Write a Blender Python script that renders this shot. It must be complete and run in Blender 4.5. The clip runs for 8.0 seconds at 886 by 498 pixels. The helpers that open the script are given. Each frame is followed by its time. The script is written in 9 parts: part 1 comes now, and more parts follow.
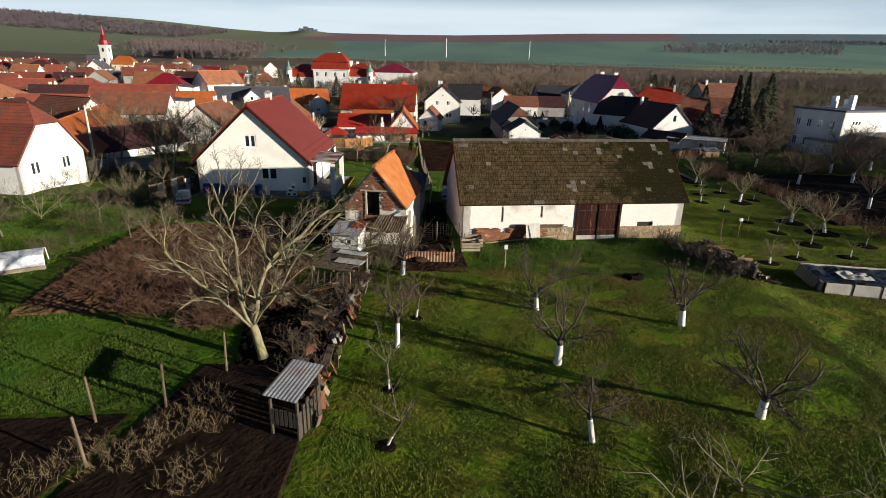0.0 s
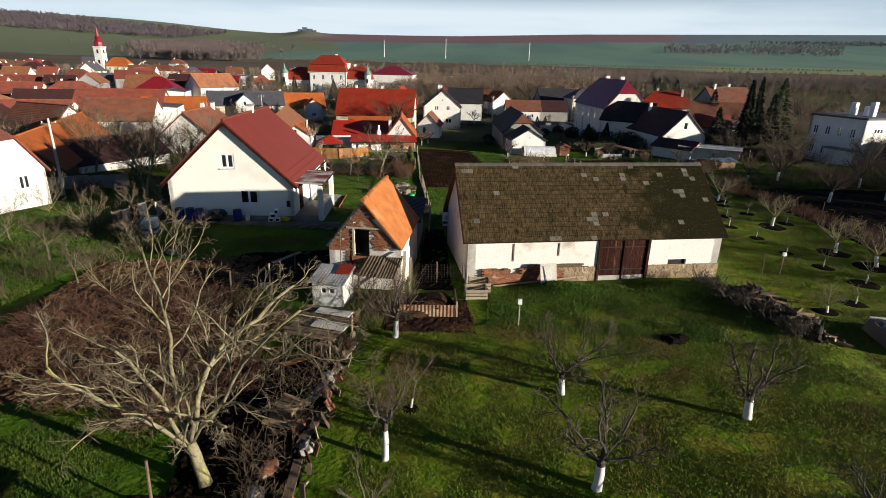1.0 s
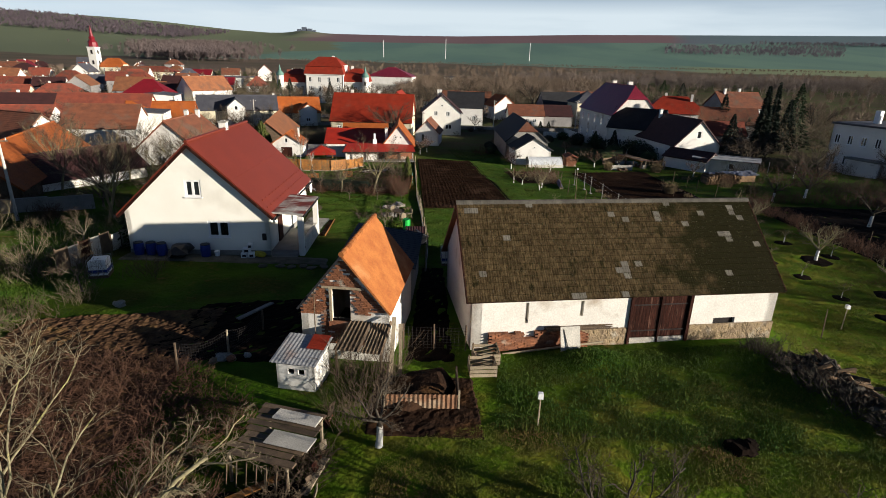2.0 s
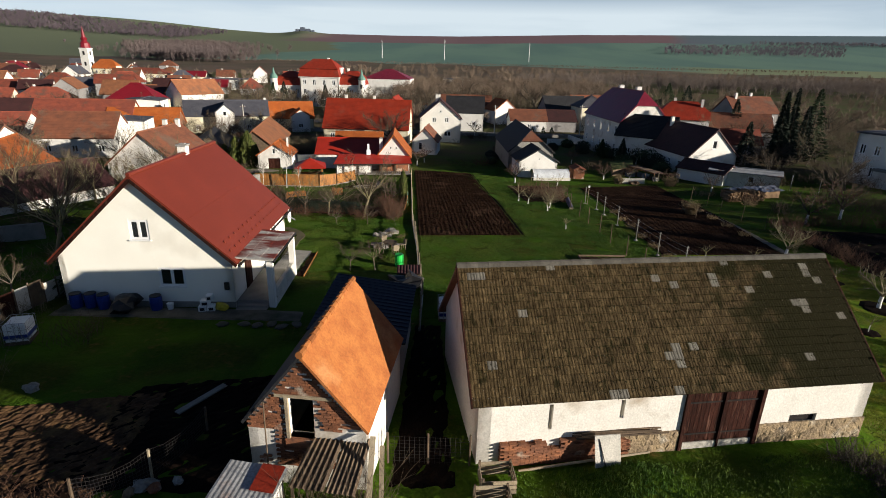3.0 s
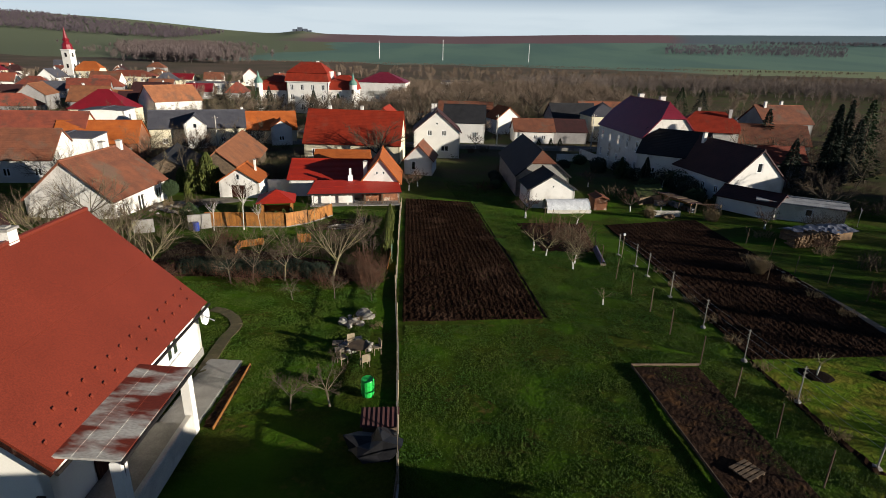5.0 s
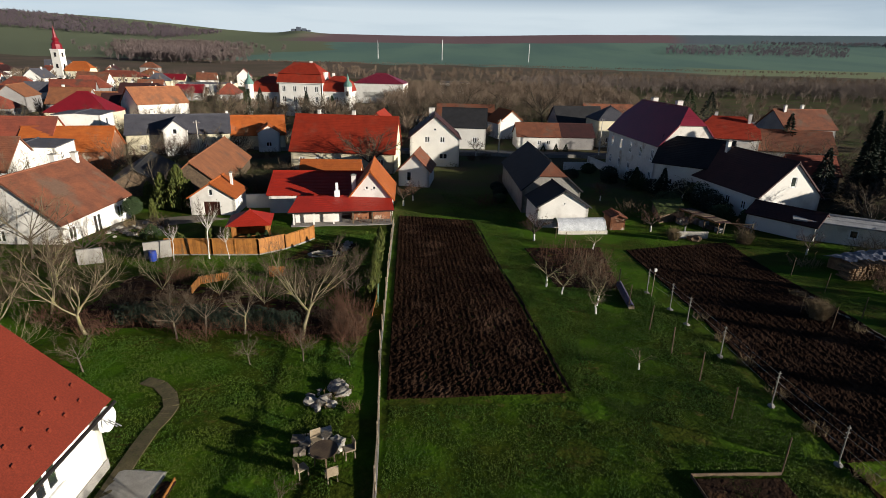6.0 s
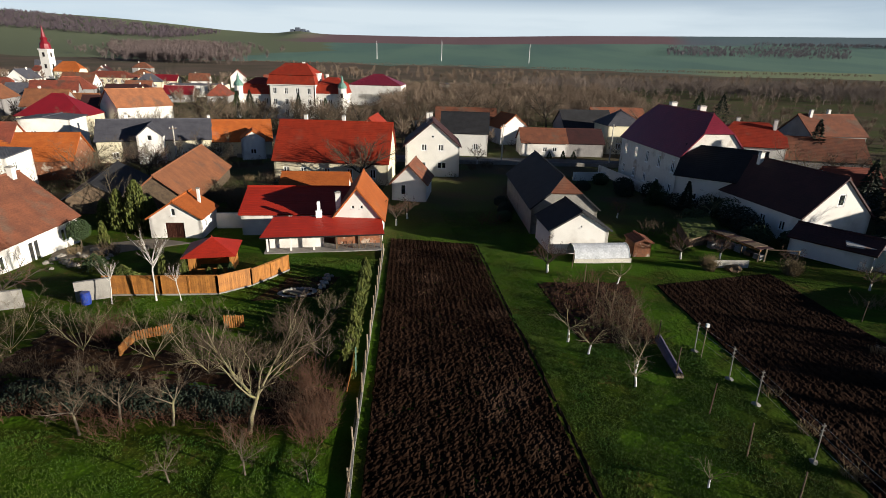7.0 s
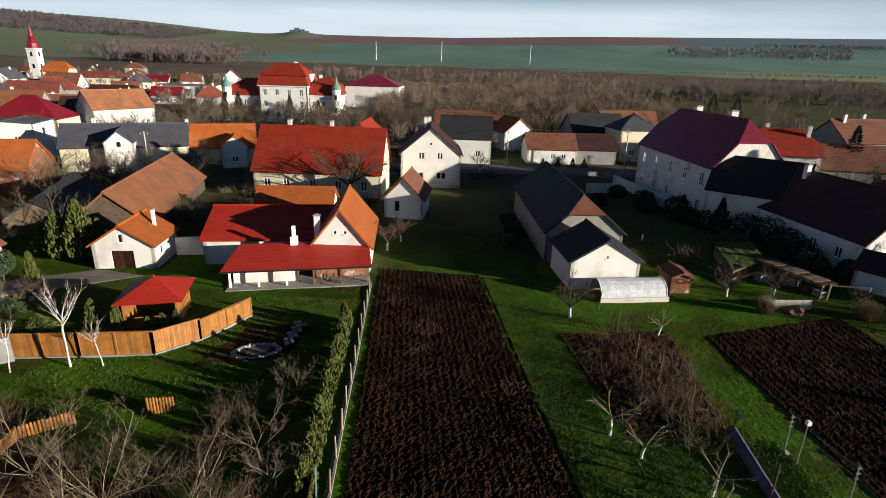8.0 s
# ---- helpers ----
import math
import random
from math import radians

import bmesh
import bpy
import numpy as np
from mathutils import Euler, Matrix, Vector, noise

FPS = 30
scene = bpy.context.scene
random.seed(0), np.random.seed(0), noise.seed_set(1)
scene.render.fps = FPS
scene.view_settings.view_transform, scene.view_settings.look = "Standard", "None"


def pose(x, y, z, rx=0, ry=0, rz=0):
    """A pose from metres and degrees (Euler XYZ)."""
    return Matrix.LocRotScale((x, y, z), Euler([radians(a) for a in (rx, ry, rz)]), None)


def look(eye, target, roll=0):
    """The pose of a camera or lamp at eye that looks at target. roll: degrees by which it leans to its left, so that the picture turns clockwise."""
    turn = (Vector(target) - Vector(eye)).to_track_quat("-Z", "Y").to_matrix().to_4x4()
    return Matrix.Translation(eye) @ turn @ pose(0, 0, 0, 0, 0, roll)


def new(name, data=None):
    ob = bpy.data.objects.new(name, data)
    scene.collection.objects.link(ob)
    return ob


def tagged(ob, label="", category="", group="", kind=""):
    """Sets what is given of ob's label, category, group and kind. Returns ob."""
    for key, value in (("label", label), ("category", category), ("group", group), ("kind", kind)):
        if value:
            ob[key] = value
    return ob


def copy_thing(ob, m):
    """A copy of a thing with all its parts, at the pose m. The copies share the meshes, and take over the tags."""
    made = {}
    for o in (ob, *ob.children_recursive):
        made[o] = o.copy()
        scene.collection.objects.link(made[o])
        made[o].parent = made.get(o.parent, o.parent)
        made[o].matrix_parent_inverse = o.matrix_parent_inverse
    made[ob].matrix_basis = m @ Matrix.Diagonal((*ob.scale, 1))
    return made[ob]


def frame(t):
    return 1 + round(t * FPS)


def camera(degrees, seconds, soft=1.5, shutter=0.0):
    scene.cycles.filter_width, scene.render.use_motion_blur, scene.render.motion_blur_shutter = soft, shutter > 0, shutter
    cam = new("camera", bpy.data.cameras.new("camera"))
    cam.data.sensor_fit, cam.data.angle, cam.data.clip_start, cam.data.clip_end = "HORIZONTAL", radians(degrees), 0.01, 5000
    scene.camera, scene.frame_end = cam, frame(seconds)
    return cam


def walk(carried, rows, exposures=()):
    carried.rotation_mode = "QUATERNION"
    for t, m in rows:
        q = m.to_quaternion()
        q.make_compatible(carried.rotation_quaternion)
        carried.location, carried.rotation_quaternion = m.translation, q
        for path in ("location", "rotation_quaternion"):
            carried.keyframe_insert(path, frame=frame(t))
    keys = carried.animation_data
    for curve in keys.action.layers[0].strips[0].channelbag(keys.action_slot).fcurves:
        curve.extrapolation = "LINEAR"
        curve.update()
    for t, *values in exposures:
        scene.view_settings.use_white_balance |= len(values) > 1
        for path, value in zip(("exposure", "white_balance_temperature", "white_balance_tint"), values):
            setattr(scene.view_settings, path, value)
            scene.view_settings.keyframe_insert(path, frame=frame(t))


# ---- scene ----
cam = camera(79.5, 8.0, 0.9)
PATH = [
    (0, (1.212, -0.906, 11.203), (1.17, 0.98, 10.539), 1.4),
    (0.5, (1.083, 1.604, 11.497), (1.042, 3.491, 10.834), 1.4),
    (1, (0.966, 4.276, 11.864), (0.926, 6.163, 11.202), 1.4),
    (1.5, (0.891, 7.09, 12.25), (0.851, 8.977, 11.588), 1.5),
    (3, (0.696, 16.331, 13.38), (0.661, 18.218, 12.718), 1.5),
    (3.5, (0.674, 19.677, 13.813), (0.639, 21.564, 13.15), 1.6),
    (4, (0.646, 23.104, 14.189), (0.612, 24.991, 13.526), 1.6),
    (4.5, (0.653, 26.659, 14.337), (0.621, 28.545, 13.675), 1.5),
    (6, (0.636, 38.127, 14.693), (0.608, 40.014, 14.03), 1.5),
    (6.5, (0.632, 42.282, 14.662), (0.605, 44.17, 14.003), 1.6),
    (7, (0.607, 46.623, 14.667), (0.581, 48.511, 14.007), 1.6),
    (7.5, (0.525, 51.058, 14.675), (0.5, 52.946, 14.016), 1.6),
    (8, (0.463, 55.603, 14.446), (0.438, 57.492, 13.789), 1.7),
]
EXPOSURE = [(0, 0.98), (1, 1.02), (1.5, 0.95), (3, 0.90), (3.5, 0.88), (4.5, 0.80), (6.5, 0.79), (7, 0.90), (8, 0.93)]
walk(cam, [(t, look(eye, target, roll)) for t, eye, target, roll in PATH], EXPOSURE)

# ---- light ----
SUN_AZ = Vector((0.932, -0.362, 0)).normalized()
SUN_EL = radians(10.9)
sun = new("sun", bpy.data.lights.new("sun", "SUN"))
sun.data.energy, sun.data.angle, sun.data.color = 5.0, radians(0.6), (1.0, 0.92, 0.80)
sun.matrix_world = look((0, 0, 0), -(SUN_AZ * math.cos(SUN_EL) + Vector((0, 0, math.sin(SUN_EL)))))
world = bpy.data.worlds.new("sky")
scene.world = world
world.use_nodes = True
wn, wl = world.node_tree.nodes, world.node_tree.links
sky = wn.new("ShaderNodeTexSky")
sky.sky_type, sky.sun_disc = "NISHITA", False
sky.sun_elevation, sky.sun_rotation = SUN_EL, math.atan2(SUN_AZ.x, SUN_AZ.y)
sky.air_density, sky.dust_density, sky.ozone_density = 0.5, 0.1, 2.0
tc = wn.new("ShaderNodeTexCoord")
mp = wn.new("ShaderNodeMapping")
mp.inputs["Scale"].default_value = (1.0, 1.0, 9.0)
cl = wn.new("ShaderNodeTexNoise")
cl.inputs["Scale"].default_value, cl.inputs["Detail"].default_value = 2.2, 6
rp = wn.new("ShaderNodeValToRGB")
rp.color_ramp.elements[0].position, rp.color_ramp.elements[1].position = 0.32, 0.56
rp.color_ramp.elements[0].color = (0.68, 0.68, 0.68, 1)
mx = wn.new("ShaderNodeMix")
mx.data_type = "RGBA"
mx.inputs["B"].default_value = (8.0, 9.2, 10.0, 1)
wl.new(tc.outputs["Generated"], mp.inputs["Vector"])
wl.new(mp.outputs["Vector"], cl.inputs["Vector"])
wl.new(cl.outputs["Fac"], rp.inputs["Fac"])
sp = wn.new("ShaderNodeSeparateXYZ")
hz = wn.new("ShaderNodeMapRange")
hz.inputs["From Min"].default_value, hz.inputs["From Max"].default_value = 0.08, 0.13
hz.inputs["To Min"].default_value, hz.inputs["To Max"].default_value = 1.0, 0.0
ml = wn.new("ShaderNodeMath")
ml.operation = "MULTIPLY"
wl.new(tc.outputs["Generated"], sp.inputs["Vector"])
wl.new(sp.outputs["Z"], hz.inputs["Value"])
wl.new(rp.outputs["Color"], ml.inputs[0])
wl.new(hz.outputs["Result"], ml.inputs[1])
wl.new(ml.outputs[0], mx.inputs["Factor"])
wl.new(sky.outputs["Color"], mx.inputs["A"])
wl.new(mx.outputs["Result"], wn["Background"].inputs["Color"])
wn["Background"].inputs["Strength"].default_value = 0.046

# ---- materials ----


def mat(name, c1, c2=None, rough=0.85, scale=1.5, fine=25.0, bump=0.25, dist=0.02, metal=0.0, c3=None, stain=0.5, spec=0.3, vary=0.0, stretch=(1, 1, 1), grit=0.45):
    """A surface of two mottled colours with fine grain, an optional third for stains, and a change from piece to piece."""
    m = bpy.data.materials.new(name)
    m.use_nodes = True
    n, l = m.node_tree.nodes, m.node_tree.links
    b = n["Principled BSDF"]
    b.inputs["Roughness"].default_value, b.inputs["Metallic"].default_value = rough, metal
    b.inputs["Specular IOR Level"].default_value = spec
    geo = n.new("ShaderNodeNewGeometry")
    mpg = n.new("ShaderNodeMapping")
    mpg.inputs["Scale"].default_value = stretch
    l.new(geo.outputs["Position"], mpg.inputs["Vector"])

    def noisy(s, detail=5):
        t = n.new("ShaderNodeTexNoise")
        t.inputs["Scale"].default_value, t.inputs["Detail"].default_value = s, detail
        l.new(mpg.outputs["Vector"], t.inputs["Vector"])
        return t

    def blend(fac, a, bb, kind="MIX"):
        x = n.new("ShaderNodeMix")
        x.data_type, x.blend_type = "RGBA", kind
        for v, key in ((fac, "Factor"), (a, "A"), (bb, "B")):
            if hasattr(v, "links"):
                l.new(v, x.inputs[key])
            else:
                x.inputs[key].default_value = v if key == "Factor" else (*v, 1)
        return x.outputs["Result"]

    def ramp(src, lo, hi):
        r = n.new("ShaderNodeValToRGB")
        r.color_ramp.elements[0].position, r.color_ramp.elements[1].position = lo, hi
        l.new(src, r.inputs["Fac"])
        return r.outputs["Color"]

    big, small = noisy(scale), noisy(fine)
    col = blend(ramp(big.outputs["Fac"], 0.35, 0.65), c1, c2 or tuple(v * 0.75 for v in c1))
    if c3:
        third = noisy(scale * 0.45, 7)
        col = blend(ramp(third.outputs["Fac"], stain, stain + 0.12), col, c3)
    grain = ramp(small.outputs["Fac"], 0.25, 0.75)
    col = blend(grit, col, grain, "MULTIPLY")
    if vary:
        info = n.new("ShaderNodeObjectInfo")
        hsv = n.new("ShaderNodeHueSaturation")
        mr = n.new("ShaderNodeMapRange")
        mr.inputs["To Min"].default_value, mr.inputs["To Max"].default_value = 1 - vary, 1 + vary
        isl = n.new("ShaderNodeMath")
        isl.operation = "ADD"
        fr = n.new("ShaderNodeMath")
        fr.operation = "FRACT"
        l.new(info.outputs["Random"], isl.inputs[0])
        l.new(geo.outputs["Random Per Island"], isl.inputs[1])
        l.new(isl.outputs[0], fr.inputs[0])
        l.new(fr.outputs[0], mr.inputs["Value"])
        l.new(mr.outputs["Result"], hsv.inputs["Value"])
        l.new(col, hsv.inputs["Color"])
        col = hsv.outputs["Color"]
    l.new(col, b.inputs["Base Color"])
    bp = n.new("ShaderNodeBump")
    bp.inputs["Strength"].default_value, bp.inputs["Distance"].default_value = bump, dist
    l.new(small.outputs["Fac"], bp.inputs["Height"])
    l.new(bp.outputs["Normal"], b.inputs["Normal"])
    return m


def glass_mat(name):
    m = bpy.data.materials.new(name)
    m.use_nodes = True
    b = m.node_tree.nodes["Principled BSDF"]
    b.inputs["Base Color"].default_value = (0.16, 0.19, 0.21, 1)
    b.inputs["Roughness"].default_value, b.inputs["Transmission Weight"].default_value = 0.03, 0.9
    return m


PLASTER = mat("white plaster", (0.77, 0.745, 0.69), (0.70, 0.675, 0.62), 0.9, 0.6, 30, 0.15, c3=(0.52, 0.49, 0.44), stain=0.60, grit=0.18)
HOME_PLASTER = mat("cream white plaster", (0.86, 0.83, 0.74), (0.81, 0.78, 0.69), 0.9, 0.5, 30, 0.1, c3=(0.70, 0.66, 0.57), stain=0.64, grit=0.1)
OLD_PLASTER = mat("weathered white plaster", (0.78, 0.74, 0.67), (0.70, 0.66, 0.59), 0.95, 1.2, 14, 0.35, 0.02, c3=(0.45, 0.38, 0.30), stain=0.58, grit=0.25)
CREAM = mat("cream plaster", (0.72, 0.65, 0.46), (0.64, 0.58, 0.42), 0.9, 0.6, 30, 0.1, c3=(0.5, 0.45, 0.35), stain=0.68, grit=0.2)
GREY_PLASTER = mat("grey plaster", (0.336, 0.32, 0.304), (0.272, 0.256, 0.248), 0.9, 0.6, 30, 0.1)
STONE = mat("rubble stone plinth", (0.3825, 0.2805, 0.1615), (0.255, 0.187, 0.119), 0.95, 2.5, 12, 0.9, 0.05, c3=(0.51, 0.442, 0.34), stain=0.58)
BRICK = mat("old red brick", (0.31, 0.12, 0.055), (0.20, 0.085, 0.048), 0.9, 3, 20, 0.5, c3=(0.5, 0.42, 0.33), stain=0.58, vary=0.25)
RED_ROOF = mat("red coated roof", (0.19, 0.031, 0.015), (0.165, 0.027, 0.013), 0.45, 0.5, 20, 0.05, spec=0.4)
RED_TILE = mat("bright red tiles", (0.34, 0.032, 0.010), (0.26, 0.024, 0.008), 0.65, 0.8, 12, 0.3, c3=(0.27, 0.055, 0.03), stain=0.6, vary=0.12)
BRIGHT_RED = mat("bright red sheet tiles", (0.46, 0.030, 0.014), (0.38, 0.026, 0.012), 0.55, 0.8, 12, 0.2, vary=0.1)
ORANGE_TILE = mat("orange clay tiles", (0.44, 0.115, 0.022), (0.36, 0.09, 0.018), 0.75, 0.9, 9, 0.3, c3=(0.36, 0.12, 0.05), stain=0.6, vary=0.15)
SHED_TILE = mat("weathered orange clay tiles", (0.39, 0.138, 0.036), (0.30, 0.094, 0.025), 0.8, 1.6, 12, 0.3, c3=(0.42, 0.18, 0.065), stain=0.58, vary=0.28, grit=0.35)
BROWN_TILE = mat("old brown clay tiles", (0.25, 0.088, 0.045), (0.17, 0.064, 0.037), 0.85, 0.8, 9, 0.4, c3=(0.17, 0.10, 0.068), stain=0.56, vary=0.2)
PURPLE_ROOF = mat("maroon metal roof", (0.24, 0.024, 0.046), (0.19, 0.02, 0.038), 0.35, 0.6, 12, 0.1)
MAGENTA_ROOF = mat("crimson roof", (0.24, 0.012, 0.022), (0.2, 0.012, 0.02), 0.5, 0.6, 12, 0.1)
FADED_RED = mat("faded red clay tiles", (0.31, 0.075, 0.042), (0.22, 0.06, 0.038), 0.85, 0.8, 9, 0.4, c3=(0.15, 0.07, 0.05), stain=0.56, vary=0.3)
FADED_ORANGE = mat("faded orange clay tiles", (0.36, 0.14, 0.062), (0.27, 0.108, 0.052), 0.85, 0.8, 9, 0.4, c3=(0.2, 0.10, 0.06), stain=0.56, vary=0.3)
WORN_PATH = mat("worn mossy path", (0.15, 0.12, 0.06), (0.10, 0.085, 0.04), 0.95, 2, 14, 0.5, 0.03)
DARK_ROOF = mat("dark slate roof", (0.027, 0.027, 0.03), (0.018, 0.018, 0.0198), 0.75, 0.8, 10, 0.3, vary=0.2)
GREY_ROOF = mat("grey slate roof", (0.096, 0.096, 0.112), (0.072, 0.072, 0.088), 0.75, 0.8, 10, 0.3, vary=0.2)
DKBROWN_ROOF = mat("dark brown tiles", (0.0665, 0.0238, 0.0224), (0.049, 0.0196, 0.0189), 0.7, 0.8, 10, 0.3)
SLATE = mat("mossy grey slates", (0.130, 0.090, 0.043), (0.056, 0.037, 0.016), 0.95, 6.0, 30, 0.9, 0.02, c3=(0.026, 0.021, 0.007), stain=0.57, vary=0.24, spec=0.08, grit=0.8, stretch=(1.6, 0.6, 0.6))
PALE_SLATE = mat("bare pale slates", (0.19, 0.172, 0.138), (0.14, 0.125, 0.10), 0.9, 2, 20, 0.4, vary=0.25)
RIDGE = mat("grey weathered ridge", (0.105, 0.095, 0.078), (0.065, 0.058, 0.046), 0.9, 2, 20, 0.4, vary=0.2)
BLUE_METAL = mat("navy trapezoid sheet", (0.006, 0.0078, 0.03), (0.0048, 0.0066, 0.024), 0.5, 0.7, 12, 0.1)
TIN = mat("rusty tin sheet", (0.55, 0.53, 0.48), (0.42, 0.40, 0.36), 0.6, 1.4, 12, 0.2, c3=(0.17, 0.03, 0.016), stain=0.43, stretch=(0.6, 1.8, 1))
ZINC = mat("weathered corrugated sheet", (0.42, 0.42, 0.42), (0.30, 0.30, 0.30), 0.6, 1.4, 15, 0.2, c3=(0.30, 0.16, 0.10), stain=0.6, vary=0.2)
CONCRETE = mat("concrete", (0.336, 0.32, 0.288), (0.264, 0.248, 0.224), 0.95, 1.5, 25, 0.4, c3=(0.16, 0.152, 0.128), stain=0.6, vary=0.15)
PALE_CONCRETE = mat("pale concrete", (0.66, 0.62, 0.54), (0.52, 0.49, 0.43), 0.95, 1.5, 25, 0.4, c3=(0.3, 0.28, 0.24), stain=0.62, vary=0.12)
WOOD = mat("weathered wood", (0.168, 0.116, 0.072), (0.104, 0.072, 0.048), 0.9, 3, 30, 0.4, vary=0.3)
PALE_WOOD = mat("pale bleached wood", (0.4, 0.328, 0.224), (0.304, 0.24, 0.16), 0.9, 3, 30, 0.4, vary=0.25)
DARK_WOOD = mat("dark stained gate wood", (0.050, 0.016, 0.010), (0.024, 0.009, 0.0065), 0.85, 4, 30, 0.5, c3=(0.12, 0.06, 0.042), stain=0.57, vary=0.4, spec=0.08, stretch=(6, 6, 0.7))
ORANGE_WOOD = mat("orange stained fence boards", (0.40, 0.165, 0.036), (0.29, 0.118, 0.03), 0.6, 2, 20, 0.3, vary=0.2)
BARK = mat("grey bark", (0.16, 0.132, 0.096), (0.104, 0.084, 0.06), 0.95, 3, 22, 0.7, 0.02, c3=(0.208, 0.192, 0.104), stain=0.55)
PALE_BARK = mat("pale lichened bark", (0.289, 0.255, 0.1445), (0.187, 0.1573, 0.0935), 0.95, 3, 18, 0.6, 0.02, c3=(0.306, 0.2805, 0.102), stain=0.55)
DARK_BARK = mat("dark wet bark", (0.085, 0.068, 0.05), (0.055, 0.045, 0.034), 0.95, 3, 18, 0.7, 0.02, c3=(0.128, 0.12, 0.08), stain=0.58)
TWIG = mat("bare twigs", (0.1125, 0.07875, 0.04875), (0.075, 0.0525, 0.03375), 0.9, 2, 12, 0.1)
PALE_TWIG = mat("pale bare twigs", (0.1875, 0.15, 0.09), (0.1275, 0.1013, 0.06), 0.9, 2, 12, 0.1)
RED_TWIG = mat("reddish brown brush", (0.135, 0.066, 0.038), (0.088, 0.045, 0.028), 0.9, 2, 12, 0.1)
LIME = mat("white limewash", (0.68, 0.66, 0.61), (0.54, 0.52, 0.48), 0.95, 4, 25, 0.4, grit=0.2)
BIRCH = mat("white birch bark", (0.68, 0.65, 0.58), (0.5, 0.47, 0.42), 0.85, 4, 20, 0.3, c3=(0.08, 0.07, 0.06), stain=0.64)
LEAF = mat("conifer needles", (0.028, 0.048, 0.016), (0.04, 0.068, 0.0224), 0.8, 2, 20, 0.3)
THUJA = mat("thuja scales", (0.105, 0.115, 0.02), (0.06, 0.082, 0.016), 0.8, 2, 20, 0.3, vary=0.25)
BLUE_SPRUCE = mat("dark spruce needles", (0.0144, 0.0256, 0.0144), (0.024, 0.036, 0.02), 0.8, 2, 20, 0.3)
SOIL = mat("dark ploughed soil", (0.030, 0.0155, 0.0092), (0.013, 0.007, 0.0044), 0.95, 0.9, 16, 0.9, 0.03, c3=(0.046, 0.026, 0.0165), stain=0.55, spec=0.02)
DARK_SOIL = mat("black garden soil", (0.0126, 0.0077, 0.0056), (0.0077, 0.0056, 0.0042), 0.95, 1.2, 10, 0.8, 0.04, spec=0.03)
RUN_SOIL = mat("dark trodden soil", (0.030, 0.0175, 0.0105), (0.015, 0.0095, 0.0065), 0.95, 1.6, 9, 0.7, 0.04, c3=(0.05, 0.032, 0.016), stain=0.58, spec=0.04)
LEAF_SOIL = mat("leaf littered soil", (0.044, 0.0232, 0.0136), (0.0224, 0.0128, 0.0088), 0.95, 2.2, 9, 0.9, 0.05, c3=(0.08, 0.04, 0.0176), stain=0.53, spec=0.05)
VEG_SOIL = mat("crumbly brown plot soil", (0.12, 0.066, 0.034), (0.06, 0.034, 0.02), 0.95, 2.2, 9, 0.9, 0.05, c3=(0.17, 0.10, 0.042), stain=0.54, spec=0.05)
ASPHALT = mat("worn asphalt", (0.12, 0.12, 0.125), (0.09, 0.09, 0.095), 0.9, 0.6, 25, 0.2)
OLD_PAVING = mat("old mossy paving", (0.15, 0.138, 0.112), (0.085, 0.082, 0.06), 0.95, 1.2, 18, 0.5, 0.03, c3=(0.05, 0.06, 0.03), stain=0.55)
GRAVEL = mat("trodden gravel", (0.216, 0.184, 0.144), (0.152, 0.128, 0.1), 0.95, 1.2, 14, 0.6, 0.03)
ROCK = mat("garden rock", (0.48, 0.44, 0.38), (0.28, 0.26, 0.22), 0.9, 2, 12, 0.6, 0.04, vary=0.3)
LOG = mat("split firewood", (0.27, 0.17, 0.09), (0.15, 0.095, 0.055), 0.9, 2, 18, 0.4, vary=0.4)
BLUE_PLASTIC = mat("blue plastic", (0.02, 0.05, 0.28), (0.02, 0.04, 0.22), 0.4, 2, 10, 0.05)
BLACK_PLASTIC = mat("black plastic", (0.012, 0.012, 0.014), (0.02, 0.02, 0.022), 0.4, 2, 10, 0.2)
GREEN_PLASTIC = mat("bright green plastic", (0.03, 0.62, 0.10), (0.03, 0.55, 0.09), 0.4, 2, 10, 0.05)
YELLOW_PLASTIC = mat("yellow sack plastic", (0.60, 0.46, 0.03), (0.5, 0.38, 0.03), 0.5, 2, 10, 0.3)
WHITE_PAINT = mat("white paint", (0.80, 0.80, 0.78), (0.74, 0.74, 0.72), 0.6, 2, 20, 0.05, grit=0.1)
CLOUDY_FILM = mat("cloudy greenhouse film", (0.70, 0.72, 0.74), (0.55, 0.57, 0.6), 0.35, 1.5, 8, 0.4, 0.04)
DARK_METAL = mat("dark metal", (0.05, 0.045, 0.042), (0.035, 0.03, 0.03), 0.5, 3, 20, 0.1, metal=0.6)
GALV = mat("galvanised metal", (0.5, 0.5, 0.5), (0.42, 0.42, 0.42), 0.45, 3, 20, 0.1, metal=0.8)
COPPER_GREEN = mat("green patina copper", (0.16, 0.30, 0.24), (0.12, 0.24, 0.2), 0.7, 2, 12, 0.1)
GLASS = glass_mat("window glass")
SHUTTER = mat("ochre shutter", (0.45, 0.30, 0.06), (0.38, 0.26, 0.05), 0.7, 3, 20, 0.1)
DRY_GRASS = mat("dry grass stalks", (0.255, 0.1875, 0.0975), (0.18, 0.1312, 0.07125), 0.9, 2, 12, 0.1)


